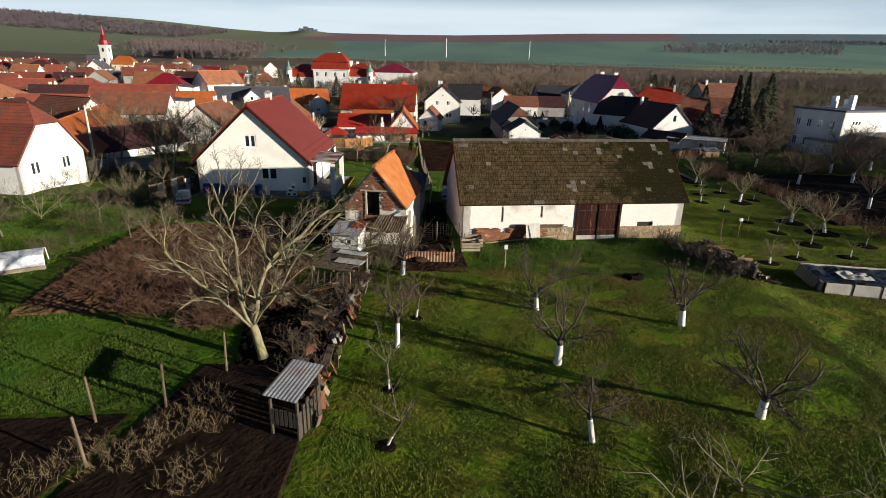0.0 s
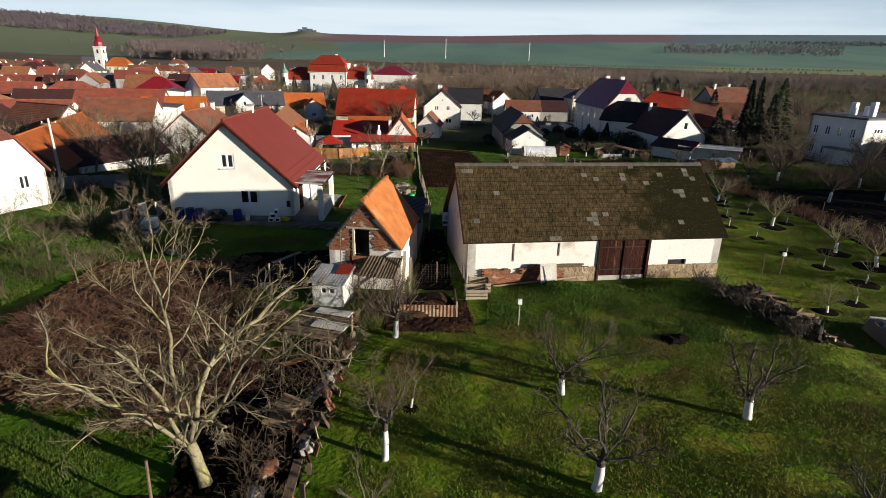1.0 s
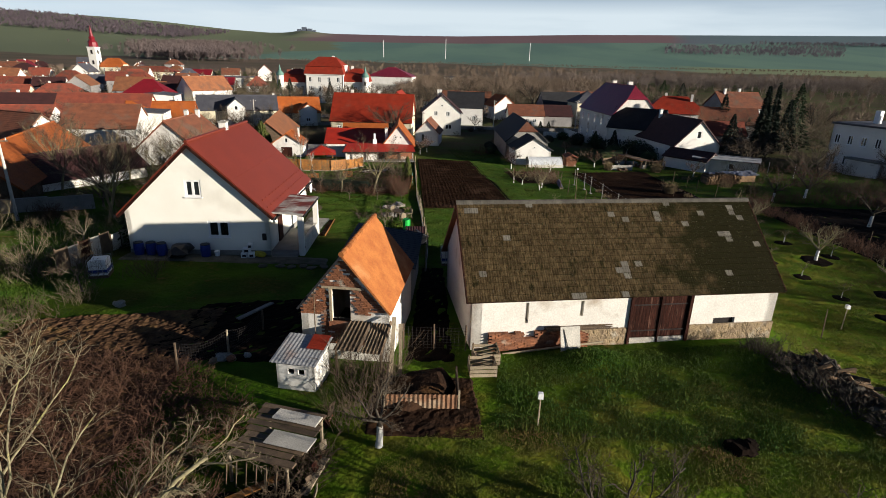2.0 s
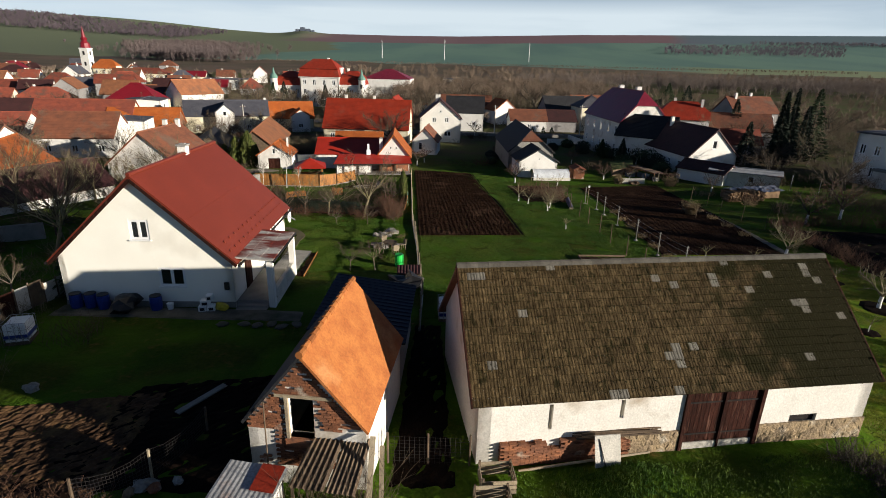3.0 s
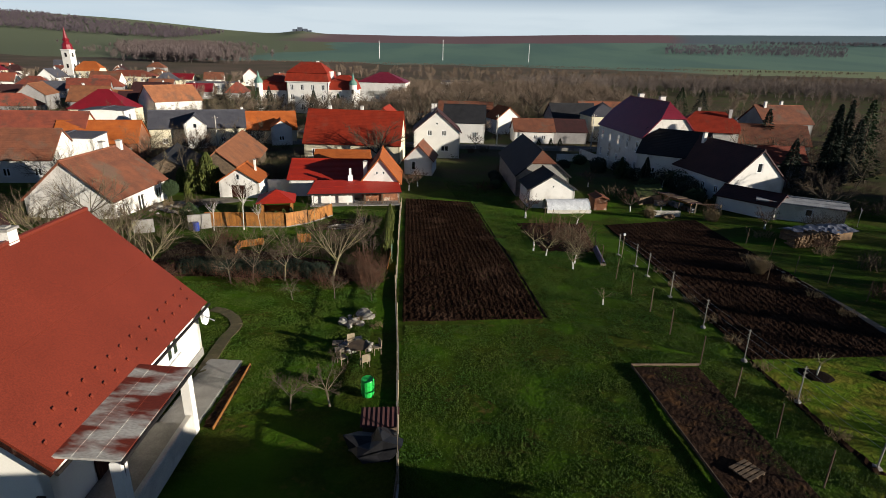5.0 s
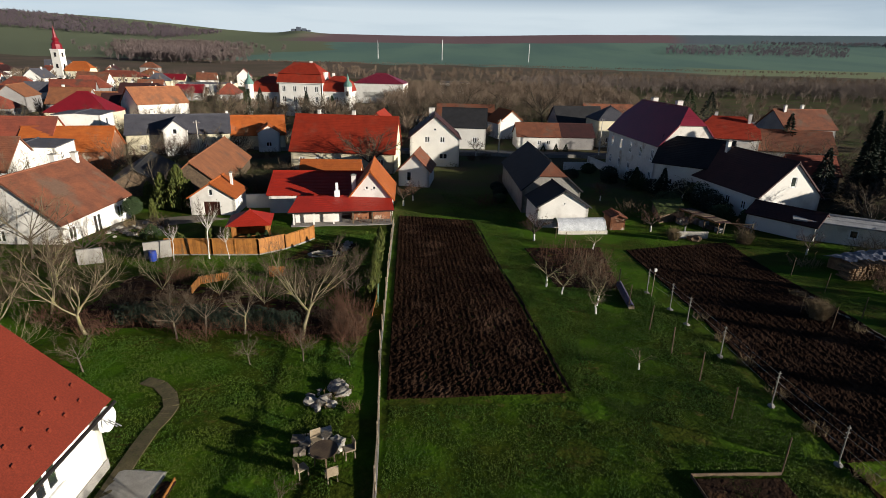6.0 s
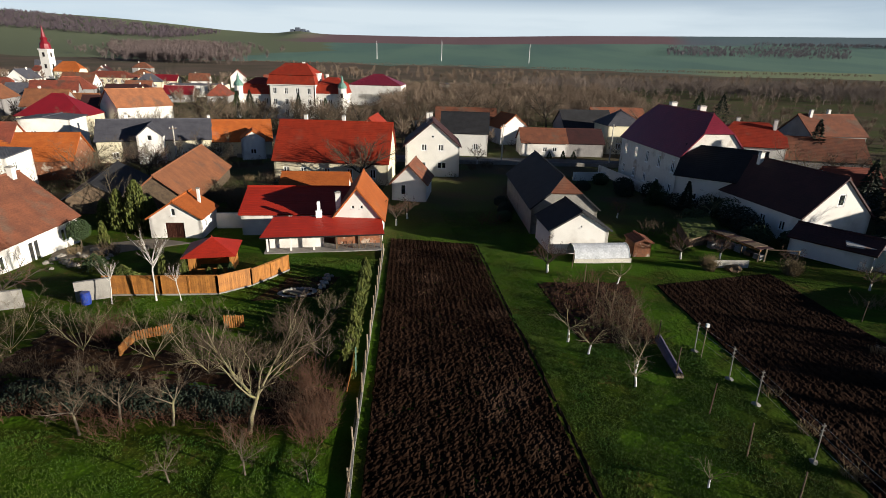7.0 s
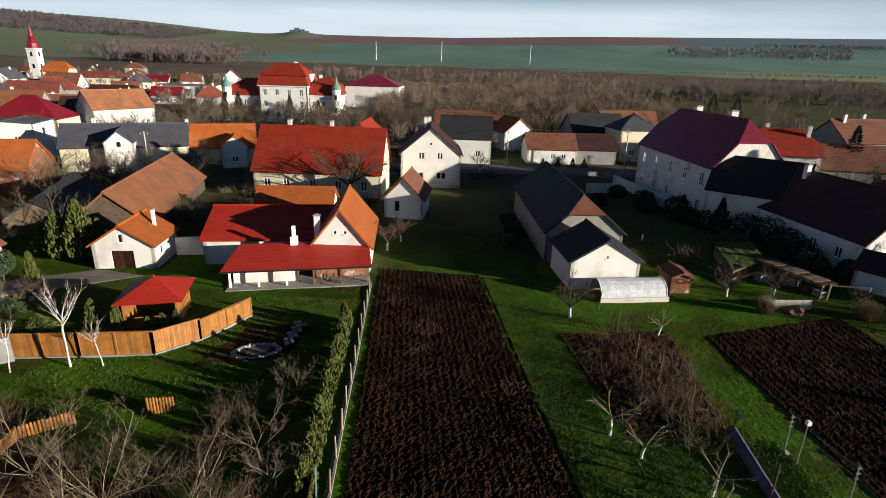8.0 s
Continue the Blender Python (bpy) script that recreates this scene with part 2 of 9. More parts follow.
def ground_mat():
    """Turf near by, village earth and meadows, and on the far slopes the fields in their strips, tinted for haze."""
    m = mat("turf and fields", (0.034, 0.076, 0.004), (0.064, 0.078, 0.009), 0.95, 0.35, 30, 0.7, 0.03, spec=0.05)
    n, l = m.node_tree.nodes, m.node_tree.links
    b = n["Principled BSDF"]
    near = b.inputs["Base Color"].links[0].from_socket
    geo = n.new("ShaderNodeNewGeometry")
    sep = n.new("ShaderNodeSeparateXYZ")
    l.new(geo.outputs["Position"], sep.inputs["Vector"])

    def noisy(s, w):
        t = n.new("ShaderNodeTexNoise")
        t.inputs["Scale"].default_value, t.inputs["Detail"].default_value = s, 4
        mpn = n.new("ShaderNodeMapping")
        mpn.inputs["Scale"].default_value = w
        l.new(geo.outputs["Position"], mpn.inputs["Vector"])
        l.new(mpn.outputs["Vector"], t.inputs["Vector"])
        return t.outputs["Fac"]

    def math_(op, a, bb):
        x = n.new("ShaderNodeMath")
        x.operation = op
        for k, v in enumerate((a, bb)):
            if hasattr(v, "links"):
                l.new(v, x.inputs[k])
            else:
                x.inputs[k].default_value = v
        return x.outputs[0]

    def edge(src, lo, hi):
        x = n.new("ShaderNodeMapRange")
        x.inputs["From Min"].default_value, x.inputs["From Max"].default_value = lo, hi
        l.new(src, x.inputs["Value"])
        return x.outputs["Result"]

    def blend(fac, a, bb):
        x = n.new("ShaderNodeMix")
        x.data_type = "RGBA"
        for v, key in ((fac, "Factor"), (a, "A"), (bb, "B")):
            if hasattr(v, "links"):
                l.new(v, x.inputs[key])
            else:
                x.inputs[key].default_value = (*v, 1)
        return x.outputs["Result"]

    # straw-coloured and mossy drifts in the turf
    drift = edge(noisy(0.55, (1, 1, 1)), 0.48, 0.62)
    worn = edge(noisy(2.4, (1, 1, 1)), 0.52, 0.66)
    turf = blend(math_("MULTIPLY", drift, worn), near, (0.11, 0.075, 0.022))
    tuft = edge(noisy(6.0, (1, 1, 1)), 0.42, 0.6)
    turf = blend(math_("MULTIPLY", tuft, 0.4), turf, (0.017, 0.034, 0.003))
    # lusher drifts of bright green
    lush = edge(noisy(0.22, (1, 1, 1)), 0.45, 0.6)
    turf = blend(math_("MULTIPLY", lush, 0.7), turf, (0.055, 0.125, 0.006))
    # paler, drier grass of the old orchard
    y = sep.outputs["Y"]
    dry = blend(edge(noisy(1.1, (1, 1, 1)), 0.42, 0.6), (0.105, 0.168, 0.009), (0.170, 0.158, 0.019))
    orch = math_("MAXIMUM", math_("MULTIPLY", edge(sep.outputs["X"], 15.0, 17.5), math_("SUBTRACT", 1.0, edge(y, 56.0, 60.0))), math_("MULTIPLY", math_("SUBTRACT", 1.0, edge(math_("ADD", y, math_("MULTIPLY", noisy(0.4, (1, 1, 1)), 5.0)), 29.0, 33.0)), edge(sep.outputs["X"], -3.0, -1.5)))
    turf = blend(math_("MULTIPLY", math_("MULTIPLY", orch, 0.85), math_("SUBTRACT", 1.0, math_("MULTIPLY", lush, 0.55))), turf, dry)
    # village earth beyond the gardens
    wob = math_("MULTIPLY", noisy(0.02, (1, 1, 1)), 60.0)
    yy = math_("ADD", y, wob)
    earth = blend(edge(noisy(0.12, (1, 1, 1)), 0.42, 0.58), (0.085, 0.066, 0.040), (0.070, 0.082, 0.028))
    col = blend(edge(yy, 128, 150), turf, earth)
    # fields on the far slopes, coloured paler and bluer to stand for haze
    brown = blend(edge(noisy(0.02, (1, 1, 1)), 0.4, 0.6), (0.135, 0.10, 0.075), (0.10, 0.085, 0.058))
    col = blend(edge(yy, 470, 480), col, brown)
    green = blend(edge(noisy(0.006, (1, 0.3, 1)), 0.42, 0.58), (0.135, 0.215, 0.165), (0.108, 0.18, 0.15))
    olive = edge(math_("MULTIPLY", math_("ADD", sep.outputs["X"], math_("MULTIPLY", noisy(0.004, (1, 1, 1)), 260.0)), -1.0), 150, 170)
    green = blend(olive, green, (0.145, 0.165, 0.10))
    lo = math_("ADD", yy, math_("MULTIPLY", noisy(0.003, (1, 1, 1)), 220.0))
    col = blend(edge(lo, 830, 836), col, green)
    # a reddish ploughed crest in the middle, slopes tinted haze blue to the east, pale meadow at their foot
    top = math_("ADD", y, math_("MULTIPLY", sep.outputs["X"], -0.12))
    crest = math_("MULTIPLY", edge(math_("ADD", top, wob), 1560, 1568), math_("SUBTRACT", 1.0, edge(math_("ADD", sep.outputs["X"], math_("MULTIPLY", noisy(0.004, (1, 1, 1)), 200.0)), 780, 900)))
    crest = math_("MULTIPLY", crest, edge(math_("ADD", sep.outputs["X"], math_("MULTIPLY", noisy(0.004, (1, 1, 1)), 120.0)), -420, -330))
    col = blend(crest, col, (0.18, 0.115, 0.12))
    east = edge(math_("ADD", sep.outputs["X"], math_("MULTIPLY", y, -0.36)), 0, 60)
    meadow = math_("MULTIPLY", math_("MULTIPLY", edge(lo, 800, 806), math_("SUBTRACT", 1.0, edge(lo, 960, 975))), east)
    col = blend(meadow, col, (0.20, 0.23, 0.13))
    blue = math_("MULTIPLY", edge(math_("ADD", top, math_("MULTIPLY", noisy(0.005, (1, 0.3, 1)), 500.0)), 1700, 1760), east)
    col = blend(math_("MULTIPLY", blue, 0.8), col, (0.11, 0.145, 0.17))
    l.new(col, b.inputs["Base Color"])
    # humps and hollows of the turf
    hump = n.new("ShaderNodeBump")
    hump.inputs["Strength"].default_value, hump.inputs["Distance"].default_value = 0.8, 0.16
    l.new(math_("ADD", noisy(2.2, (1, 1, 1)), math_("MULTIPLY", noisy(7.0, (1, 1, 1)), 0.5)), hump.inputs["Height"])
    fine_bump = b.inputs["Normal"].links[0].from_node
    l.new(hump.outputs["Normal"], fine_bump.inputs["Normal"])
    return m


GROUND = ground_mat()


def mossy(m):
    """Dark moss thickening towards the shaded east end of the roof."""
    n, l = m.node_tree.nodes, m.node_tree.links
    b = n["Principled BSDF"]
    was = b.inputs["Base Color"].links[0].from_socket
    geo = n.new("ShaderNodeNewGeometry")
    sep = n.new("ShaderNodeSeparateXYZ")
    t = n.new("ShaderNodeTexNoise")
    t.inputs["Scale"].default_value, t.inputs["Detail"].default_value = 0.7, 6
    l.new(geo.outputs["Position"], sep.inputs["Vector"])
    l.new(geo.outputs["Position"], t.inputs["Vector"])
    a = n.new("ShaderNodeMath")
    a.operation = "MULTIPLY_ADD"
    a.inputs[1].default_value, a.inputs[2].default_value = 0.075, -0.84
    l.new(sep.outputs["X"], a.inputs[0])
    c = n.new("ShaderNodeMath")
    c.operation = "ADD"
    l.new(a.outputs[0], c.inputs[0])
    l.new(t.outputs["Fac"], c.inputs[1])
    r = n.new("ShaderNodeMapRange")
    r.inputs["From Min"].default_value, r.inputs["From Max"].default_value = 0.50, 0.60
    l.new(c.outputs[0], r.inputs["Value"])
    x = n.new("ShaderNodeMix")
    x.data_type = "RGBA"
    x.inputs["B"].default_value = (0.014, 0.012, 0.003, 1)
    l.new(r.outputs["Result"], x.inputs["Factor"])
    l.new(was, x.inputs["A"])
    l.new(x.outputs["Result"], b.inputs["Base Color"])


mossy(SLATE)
MOSS = mat("dark roof moss", (0.030, 0.030, 0.006), (0.055, 0.048, 0.012), 0.95, 3, 25, 0.8, 0.02)

# ---- mesh helpers ----
from mathutils.geometry import tessellate_polygon


class M:
    """A growing mesh: vertices and faces."""

    def __init__(self):
        self.v, self.f = [], []

    def add(self, vs, fs):
        k = len(self.v)
        self.v += [tuple(p) for p in vs]
        self.f += [tuple(i + k for i in f) for f in fs]
        return self

    def box(self, x0, y0, z0, x1, y1, z1, m=None):
        vs = [Vector((x, y, z)) for z in (z0, z1) for x, y in ((x0, y0), (x1, y0), (x1, y1), (x0, y1))]
        if m is not None:
            vs = [m @ p for p in vs]
        return self.add(vs, [(3, 2, 1, 0), (4, 5, 6, 7), (0, 1, 5, 4), (1, 2, 6, 5), (2, 3, 7, 6), (3, 0, 4, 7)])

    def block(self, x0, y0, z0, x1, y1, z1, c=0.02, m=None):
        """A box with its upper edges worn off."""
        vs = [Vector(p) for p in ((x0, y0, z0), (x1, y0, z0), (x1, y1, z0), (x0, y1, z0), (x0, y0, z1 - c), (x1, y0, z1 - c), (x1, y1, z1 - c), (x0, y1, z1 - c),
                                  (x0 + c, y0 + c, z1), (x1 - c, y0 + c, z1), (x1 - c, y1 - c, z1), (x0 + c, y1 - c, z1))]
        if m is not None:
            vs = [m @ p for p in vs]
        fs = [(3, 2, 1, 0), (8, 9, 10, 11)]
        for a in (0, 4):
            fs += [(a + i, a + (i + 1) % 4, a + 4 + (i + 1) % 4, a + 4 + i) for i in range(4)]
        return self.add(vs, fs)

    def beam(self, a, b, w, h=None):
        """A square bar from a to b."""
        a, b = Vector(a), Vector(b)
        h = h or w
        d = (b - a).normalized()
        s = d.cross(Vector((0, 0, 1)))
        s = s.normalized() if s.length > 1e-3 else Vector((1, 0, 0))
        u = s.cross(d)
        vs = [p + s * x * w / 2 + u * y * h / 2 for p in (a, b) for x, y in ((-1, -1), (1, -1), (1, 1), (-1, 1))]
        return self.add(vs, [(3, 2, 1, 0), (4, 5, 6, 7), (0, 1, 5, 4), (1, 2, 6, 5), (2, 3, 7, 6), (3, 0, 4, 7)])

    def tube(self, pts, radii, sides=6, cap=True):
        """A tapering round bar along points."""
        pts = [Vector(p) for p in pts]
        k = len(self.v)
        ref = Vector((0.31, 0.17, 0.93))
        n = len(pts)
        for i, p in enumerate(pts):
            d = pts[min(i + 1, n - 1)] - pts[max(i - 1, 0)]
            d = d.normalized() if d.length > 1e-6 else Vector((0, 0, 1))
            s = d.cross(ref if abs(d.dot(ref)) < 0.95 else Vector((1, 0, 0))).normalized()
            t = d.cross(s)
            for j in range(sides):
                a = 2 * math.pi * j / sides
                self.v.append(tuple(p + (s * math.cos(a) + t * math.sin(a)) * radii[i]))
        for i in range(n - 1):
            for j in range(sides):
                a, b = k + i * sides + j, k + i * sides + (j + 1) % sides
                self.f.append((a, b, b + sides, a + sides))
        if cap:
            self.f.append(tuple(k + j for j in reversed(range(sides))))
            self.f.append(tuple(k + (n - 1) * sides + j for j in range(sides)))
        return self

    def sheet(self, grid):
        """A surface from rows of points."""
        k, w = len(self.v), len(grid[0])
        for row in grid:
            self.v += [tuple(p) for p in row]
        for i in range(len(grid) - 1):
            for j in range(w - 1):
                a = k + i * w + j
                self.f.append((a, a + 1, a + w + 1, a + w))
        return self

    def squeeze(self, cx, cy, w, d):
        """Fits the points between two upright faces: width w round cx, depth d round cy."""
        xs, ys = [v[0] for v in self.v], [v[1] for v in self.v]
        kx, ky = w / (max(xs) - min(xs)), d / (max(ys) - min(ys))
        mx_, my_ = (max(xs) + min(xs)) / 2, (max(ys) + min(ys)) / 2
        self.v = [(cx + (v[0] - mx_) * kx, cy + (v[1] - my_) * ky, v[2]) for v in self.v]
        return self

    def lump(self, c, r, seed, rough=0.25, squash=0.7):
        """An uneven stone."""
        rng = random.Random(seed)
        bm = bmesh.new()
        bmesh.ops.create_icosphere(bm, subdivisions=1 if r < 0.25 else 2, radius=1)
        off = Vector((rng.random() * 99, rng.random() * 99, 0))
        vs = []
        rot = Matrix.Rotation(rng.random() * 6, 3, "Z")
        for q in bm.verts:
            p = q.co * (1 + rough * noise.noise(q.co * 1.6 + off) * 2)
            vs.append(Vector(c) + rot @ Vector((p.x * r * 1.15, p.y * r * 0.9, p.z * r * squash)))
        fs = [tuple(q.index for q in f.verts) for f in bm.faces]
        bm.free()
        return self.add(vs, fs)


def mesh_of(m, name, material, smooth=False):
    me = bpy.data.meshes.new(name)
    me.from_pydata(m.v, [], m.f)
    for x in material if isinstance(material, (list, tuple)) else (material,):
        me.materials.append(x)
    if smooth:
        me.polygons.foreach_set("use_smooth", [True] * len(me.polygons))
    me.update()
    return me


def part(name, m, material, parent, label="", smooth=False):
    ob = new(name, mesh_of(m, name, material, smooth))
    ob.parent = parent
    return tagged(ob, label)


def thing(name, label, category, at=(0, 0, 0), turn=0, group="", kind=""):
    ob = new(name)
    ob.empty_display_size = 0.2
    ob.matrix_basis = pose(*at, 0, 0, turn)
    return tagged(ob, label, category, group, kind)


def solid(name, m, material, label, category, group="", kind="", at=None, smooth=False):
    ob = new(name, mesh_of(m, name, material, smooth))
    if at is not None:
        ob.matrix_basis = at
    return tagged(ob, label, category, group, kind)


# ---- the ground ----
PROFILE = [(-400, 9.0), (-60, 2.4), (0, 1.35), (16, 1.2), (25, 1.0), (31.5, 0.5), (42, 0.35), (50, -0.3), (60, -0.75), (72, -1.15), (85, -2.1), (98, -2.8),
           (110, -3.0), (165, -3.3), (220, -2.4), (350, -0.5), (480, 2.0), (650, 8.0), (850, 17.0)]
PY, PZ = [p[0] for p in PROFILE], [p[1] for p in PROFILE]
SKY_X = [-2600, -1500, -1150, -1000, -760, -640, -520, -440, -330, -200, 0, 400, 900, 1800, 3200]
SKY_Z = [160, 140, 126, 117, 97, 91, 91, 92, 92, 92, 94, 108, 118, 135, 170]


def ease(a, b, v):
    k = min(1.0, max(0.0, (v - a) / (b - a)))
    return k * k * (3 - 2 * k)


def ground_z(x, y):
    base = float(np.interp(y, PY, PZ))
    if y > 850:
        crest = float(np.interp(x * 1900 / max(y, 1900), SKY_X, SKY_Z))
        s = min(1.0, (y - 850) / 1050)
        base = 17 + (crest - 17) * (0.62 * s + 0.38 * s * s)
    base += 0.05 * noise.noise(Vector((x * 0.35, y * 0.35, 3))) + 0.12 * noise.noise(Vector((x * 0.09, y * 0.09, 7)))
    if y > 1700:
        base += 9 * math.exp(-(((x - (-508 * y / 1880)) / 50) ** 2))
    # the young orchard lies lower than the old one
    base -= 0.45 * ease(15.8, 18.8, x) * ease(8, 18, y) * (1 - ease(41, 48, y))
    # bank of turf before the barn
    base += 0.45 * math.exp(-(((x - 6.8) / 1.5) ** 2 + ((y - 30.3) / 0.9) ** 2)) + 0.35 * math.exp(-(((x - 13.5) / 2.0) ** 2 + ((y - 31.0) / 1.0) ** 2))
    return base


def steps(*runs):
    out = []
    for a, b, n in runs:
        out += list(np.linspace(a, b, n, endpoint=False))
    return out


def build_ground():
    xs = steps((-3400, -900, 26), (-900, -200, 40), (-200, -46, 40), (-46, 50, 180), (50, 200, 40), (200, 900, 36), (900, 3400, 26)) + [3400]
    ys = steps((-400, -12, 16), (-12, 105, 220), (105, 200, 50), (200, 850, 60), (850, 1900, 50), (1900, 3000, 8)) + [3000]
    m = M()
    m.sheet([[(x, y, ground_z(x, y)) for x in xs] for y in ys])
    return solid("ground", m, GROUND, "winter turf of orchard and gardens rising to haze-tinted far fields", "ground", kind="structure", smooth=True)


build_ground()


def strip(name, corners, n, m_, material, label, category, lift=0.03, furrow=0.0, pitch=0.4, rough=0.05, kind="structure", along=True, grainy=1.0):
    """A patch of soil or paving laid on the ground between four corners, with furrows along its length."""
    a, b, c, d = [Vector((*p, 0)) for p in corners]
    rng = random.Random(len(name) + n)
    grid = []
    for i in range(m_ + 1):
        row = []
        t = i / m_
        for j in range(n + 1):
            s = j / n
            edge_ = min(s, 1 - s, t * (m_ / n), (1 - t) * (m_ / n)) * n
            p = a.lerp(b, s).lerp(d.lerp(c, s), t)
            wide = (b - a).length
            z = ground_z(p.x, p.y) + lift
            if edge_ < 0.5:
                p.x += rng.uniform(-0.06, 0.06)
                p.y += rng.uniform(-0.06, 0.06)
                z -= lift + 0.06
            else:
                if furrow:
                    z += furrow * math.sin((s * wide if along else t * (d - a).length) * 2 * math.pi / pitch + 0.8 * noise.noise(p * 0.5))
                q = Vector((p.x * 1.5, p.y * grainy, 0))
                z += rough * (noise.noise(q * 4.0) + 0.8 * noise.noise(q * 9.0)) + 0.7 * rough * noise.noise(p * 1.3) + rng.uniform(-0.55, 0.55) * rough
            row.append((p.x, p.y, z))
        grid.append(row)
    m = M().sheet(grid)
    return solid(name, m, material, label, category, kind=kind)


# ---- building blocks for houses ----
FOOT = []


def wall_panel(m, o, u, outline, holes=(), thick=0.3):
    """One wall standing from o along u, its outer face to the right of u, with openings through it."""
    o, u = Vector(o), Vector(u).normalized()
    inn = Vector((-u.y, u.x, 0)) * thick
    loops = [list(outline)] + [[(a, b), (a, d), (c, d), (c, b)] for a, b, c, d in holes]
    flat = [[Vector((x, z, 0)) for x, z in lp] for lp in loops]
    tris = tessellate_polygon(flat)
    pts = [p for lp in loops for p in lp]
    front = [o + u * x + Vector((0, 0, z)) for x, z in pts]
    k = len(pts)
    m.add(front + [p + inn for p in front], [tuple(t) for t in tris] + [tuple(i + k for i in reversed(t)) for t in tris])
    start = len(m.v) - 2 * k
    at = 0
    for lp in loops:
        n = len(lp)
        for i in range(n):
            a, b = start + at + i, start + at + (i + 1) % n
            m.f.append((a, b, b + k, a + k))
        at += n


def window_in(parent, o, u, hole, bars=2, frame_mat=None, depth=0.085, sill=True, shutter=False):
    """A casement in an opening: frame and mullions, a pane, and a sill that stands out."""
    o, u = Vector(o), Vector(u).normalized()
    out = Vector((u.y, -u.x, 0))
    a, b, c, d = hole

    def at(x, z, e):
        return o + u * x + Vector((0, 0, z)) + out * e

    fw = min(0.13, (c - a) * 0.13)
    m = M()

    def bar(x0, z0, x1, z1, e0, e1):
        vs = [at(x, z, e) for e in (e0, e1) for x, z in ((x0, z0), (x1, z0), (x1, z1), (x0, z1))]
        m.add(vs, [(0, 1, 2, 3), (7, 6, 5, 4), (0, 4, 5, 1), (1, 5, 6, 2), (2, 6, 7, 3), (3, 7, 4, 0)])

    e0, e1 = -depth, -depth + 0.06
    bar(a, b, a + fw, d, e0, e1), bar(c - fw, b, c, d, e0, e1), bar(a + fw, b, c - fw, b + fw, e0, e1), bar(a + fw, d - fw, c - fw, d, e0, e1)
    for i in range(1, bars):
        x = a + (c - a) * i / bars
        bar(x - fw * 0.6, b + fw, x + fw * 0.6, d - fw, e0, e1)
    w = part("window", m, frame_mat or WHITE_PAINT, parent)
    m = M()
    bar(a + fw, b + fw, c - fw, d - fw, e0 + 0.02, e0 + 0.035)
    part("pane", m, SHUTTER if shutter else GLASS, w)
    if sill:
        m = M()
        bar(a - 0.06, b - 0.06, c + 0.06, b, -0.02, 0.08)
        part("sill", m, frame_mat or WHITE_PAINT, w)
    return w


def slope(m, e0, e1, r1, r0, course=0.33, step=0.025, thick=0.12):
    """A roof slope from eave e0-e1 up to ridge r0-r1, laid in overlapping courses."""
    e0, e1, r0, r1 = [Vector(p) for p in (e0, e1, r0, r1)]
    nrm = (e1 - e0).cross(r0 - e0 if (r0 - e0).length > 0.01 else r1 - e0).normalized()
    if nrm.z < 0:
        nrm = -nrm
    n = max(2, round(((r0 + r1) / 2 - (e0 + e1) / 2).length / course))
    rows = []
    for i in range(n):
        s0, s1 = i / n, (i + 1) / n
        rows.append((e0.lerp(r0, s0) + nrm * step, e1.lerp(r1, s0) + nrm * step))
        rows.append((e0.lerp(r0, s1), e1.lerp(r1, s1)))
    k = len(m.v)
    for p, q in rows:
        m.v += [tuple(p), tuple(q)]
    for i in range(len(rows) - 1):
        a = k + 2 * i
        m.f.append((a, a + 1, a + 3, a + 2))
    dn = -nrm * thick
    lo = [e0 + dn, e1 + dn, r1 + dn, r0 + dn]
    j = len(m.v)
    m.v += [tuple(p) for p in lo]
    last = k + 2 * (len(rows) - 1)
    m.f += [(j + 3, j + 2, j + 1, j), (k, j, j + 1, k + 1), (last, last + 1, j + 2, j + 3), tuple([k] + [k + 2 * i for i in range(1, len(rows))] + [j + 3, j]),
            tuple([k + 1] + [k + 1 + 2 * i for i in range(1, len(rows))] + [j + 2, j + 1])]


def ribs(m, e0, e1, r1, r0, pitch=0.5, h=0.03, w=0.04):
    e0, e1, r0, r1 = [Vector(p) for p in (e0, e1, r0, r1)]
    n = max(2, int((e1 - e0).length / pitch))
    nrm = (e1 - e0).cross(r0 - e0).normalized()
    nrm = nrm if nrm.z > 0 else -nrm
    for i in range(n + 1):
        a, b = e0.lerp(e1, i / n) + nrm * h * 0.5, r0.lerp(r1, i / n) + nrm * h * 0.5
        m.beam(a, b, w, h)


def chimney(parent, x, y, z0, z1, size=0.5, material=None):
    m = M()
    s = size / 2
    m.box(x - s, y - s, z0, x + s, y + s, z1)
    ch = part("chimney", m, material or PLASTER, parent)
    c = M().box(x - s - 0.06, y - s - 0.06, z1, x + s + 0.06, y + s + 0.06, z1 + 0.1)
    c.box(x - s + 0.1, y - s + 0.1, z1 + 0.1, x + s - 0.1, y + s - 0.1, z1 + 0.16)
    part("cap", c, CONCRETE, ch)
    return ch


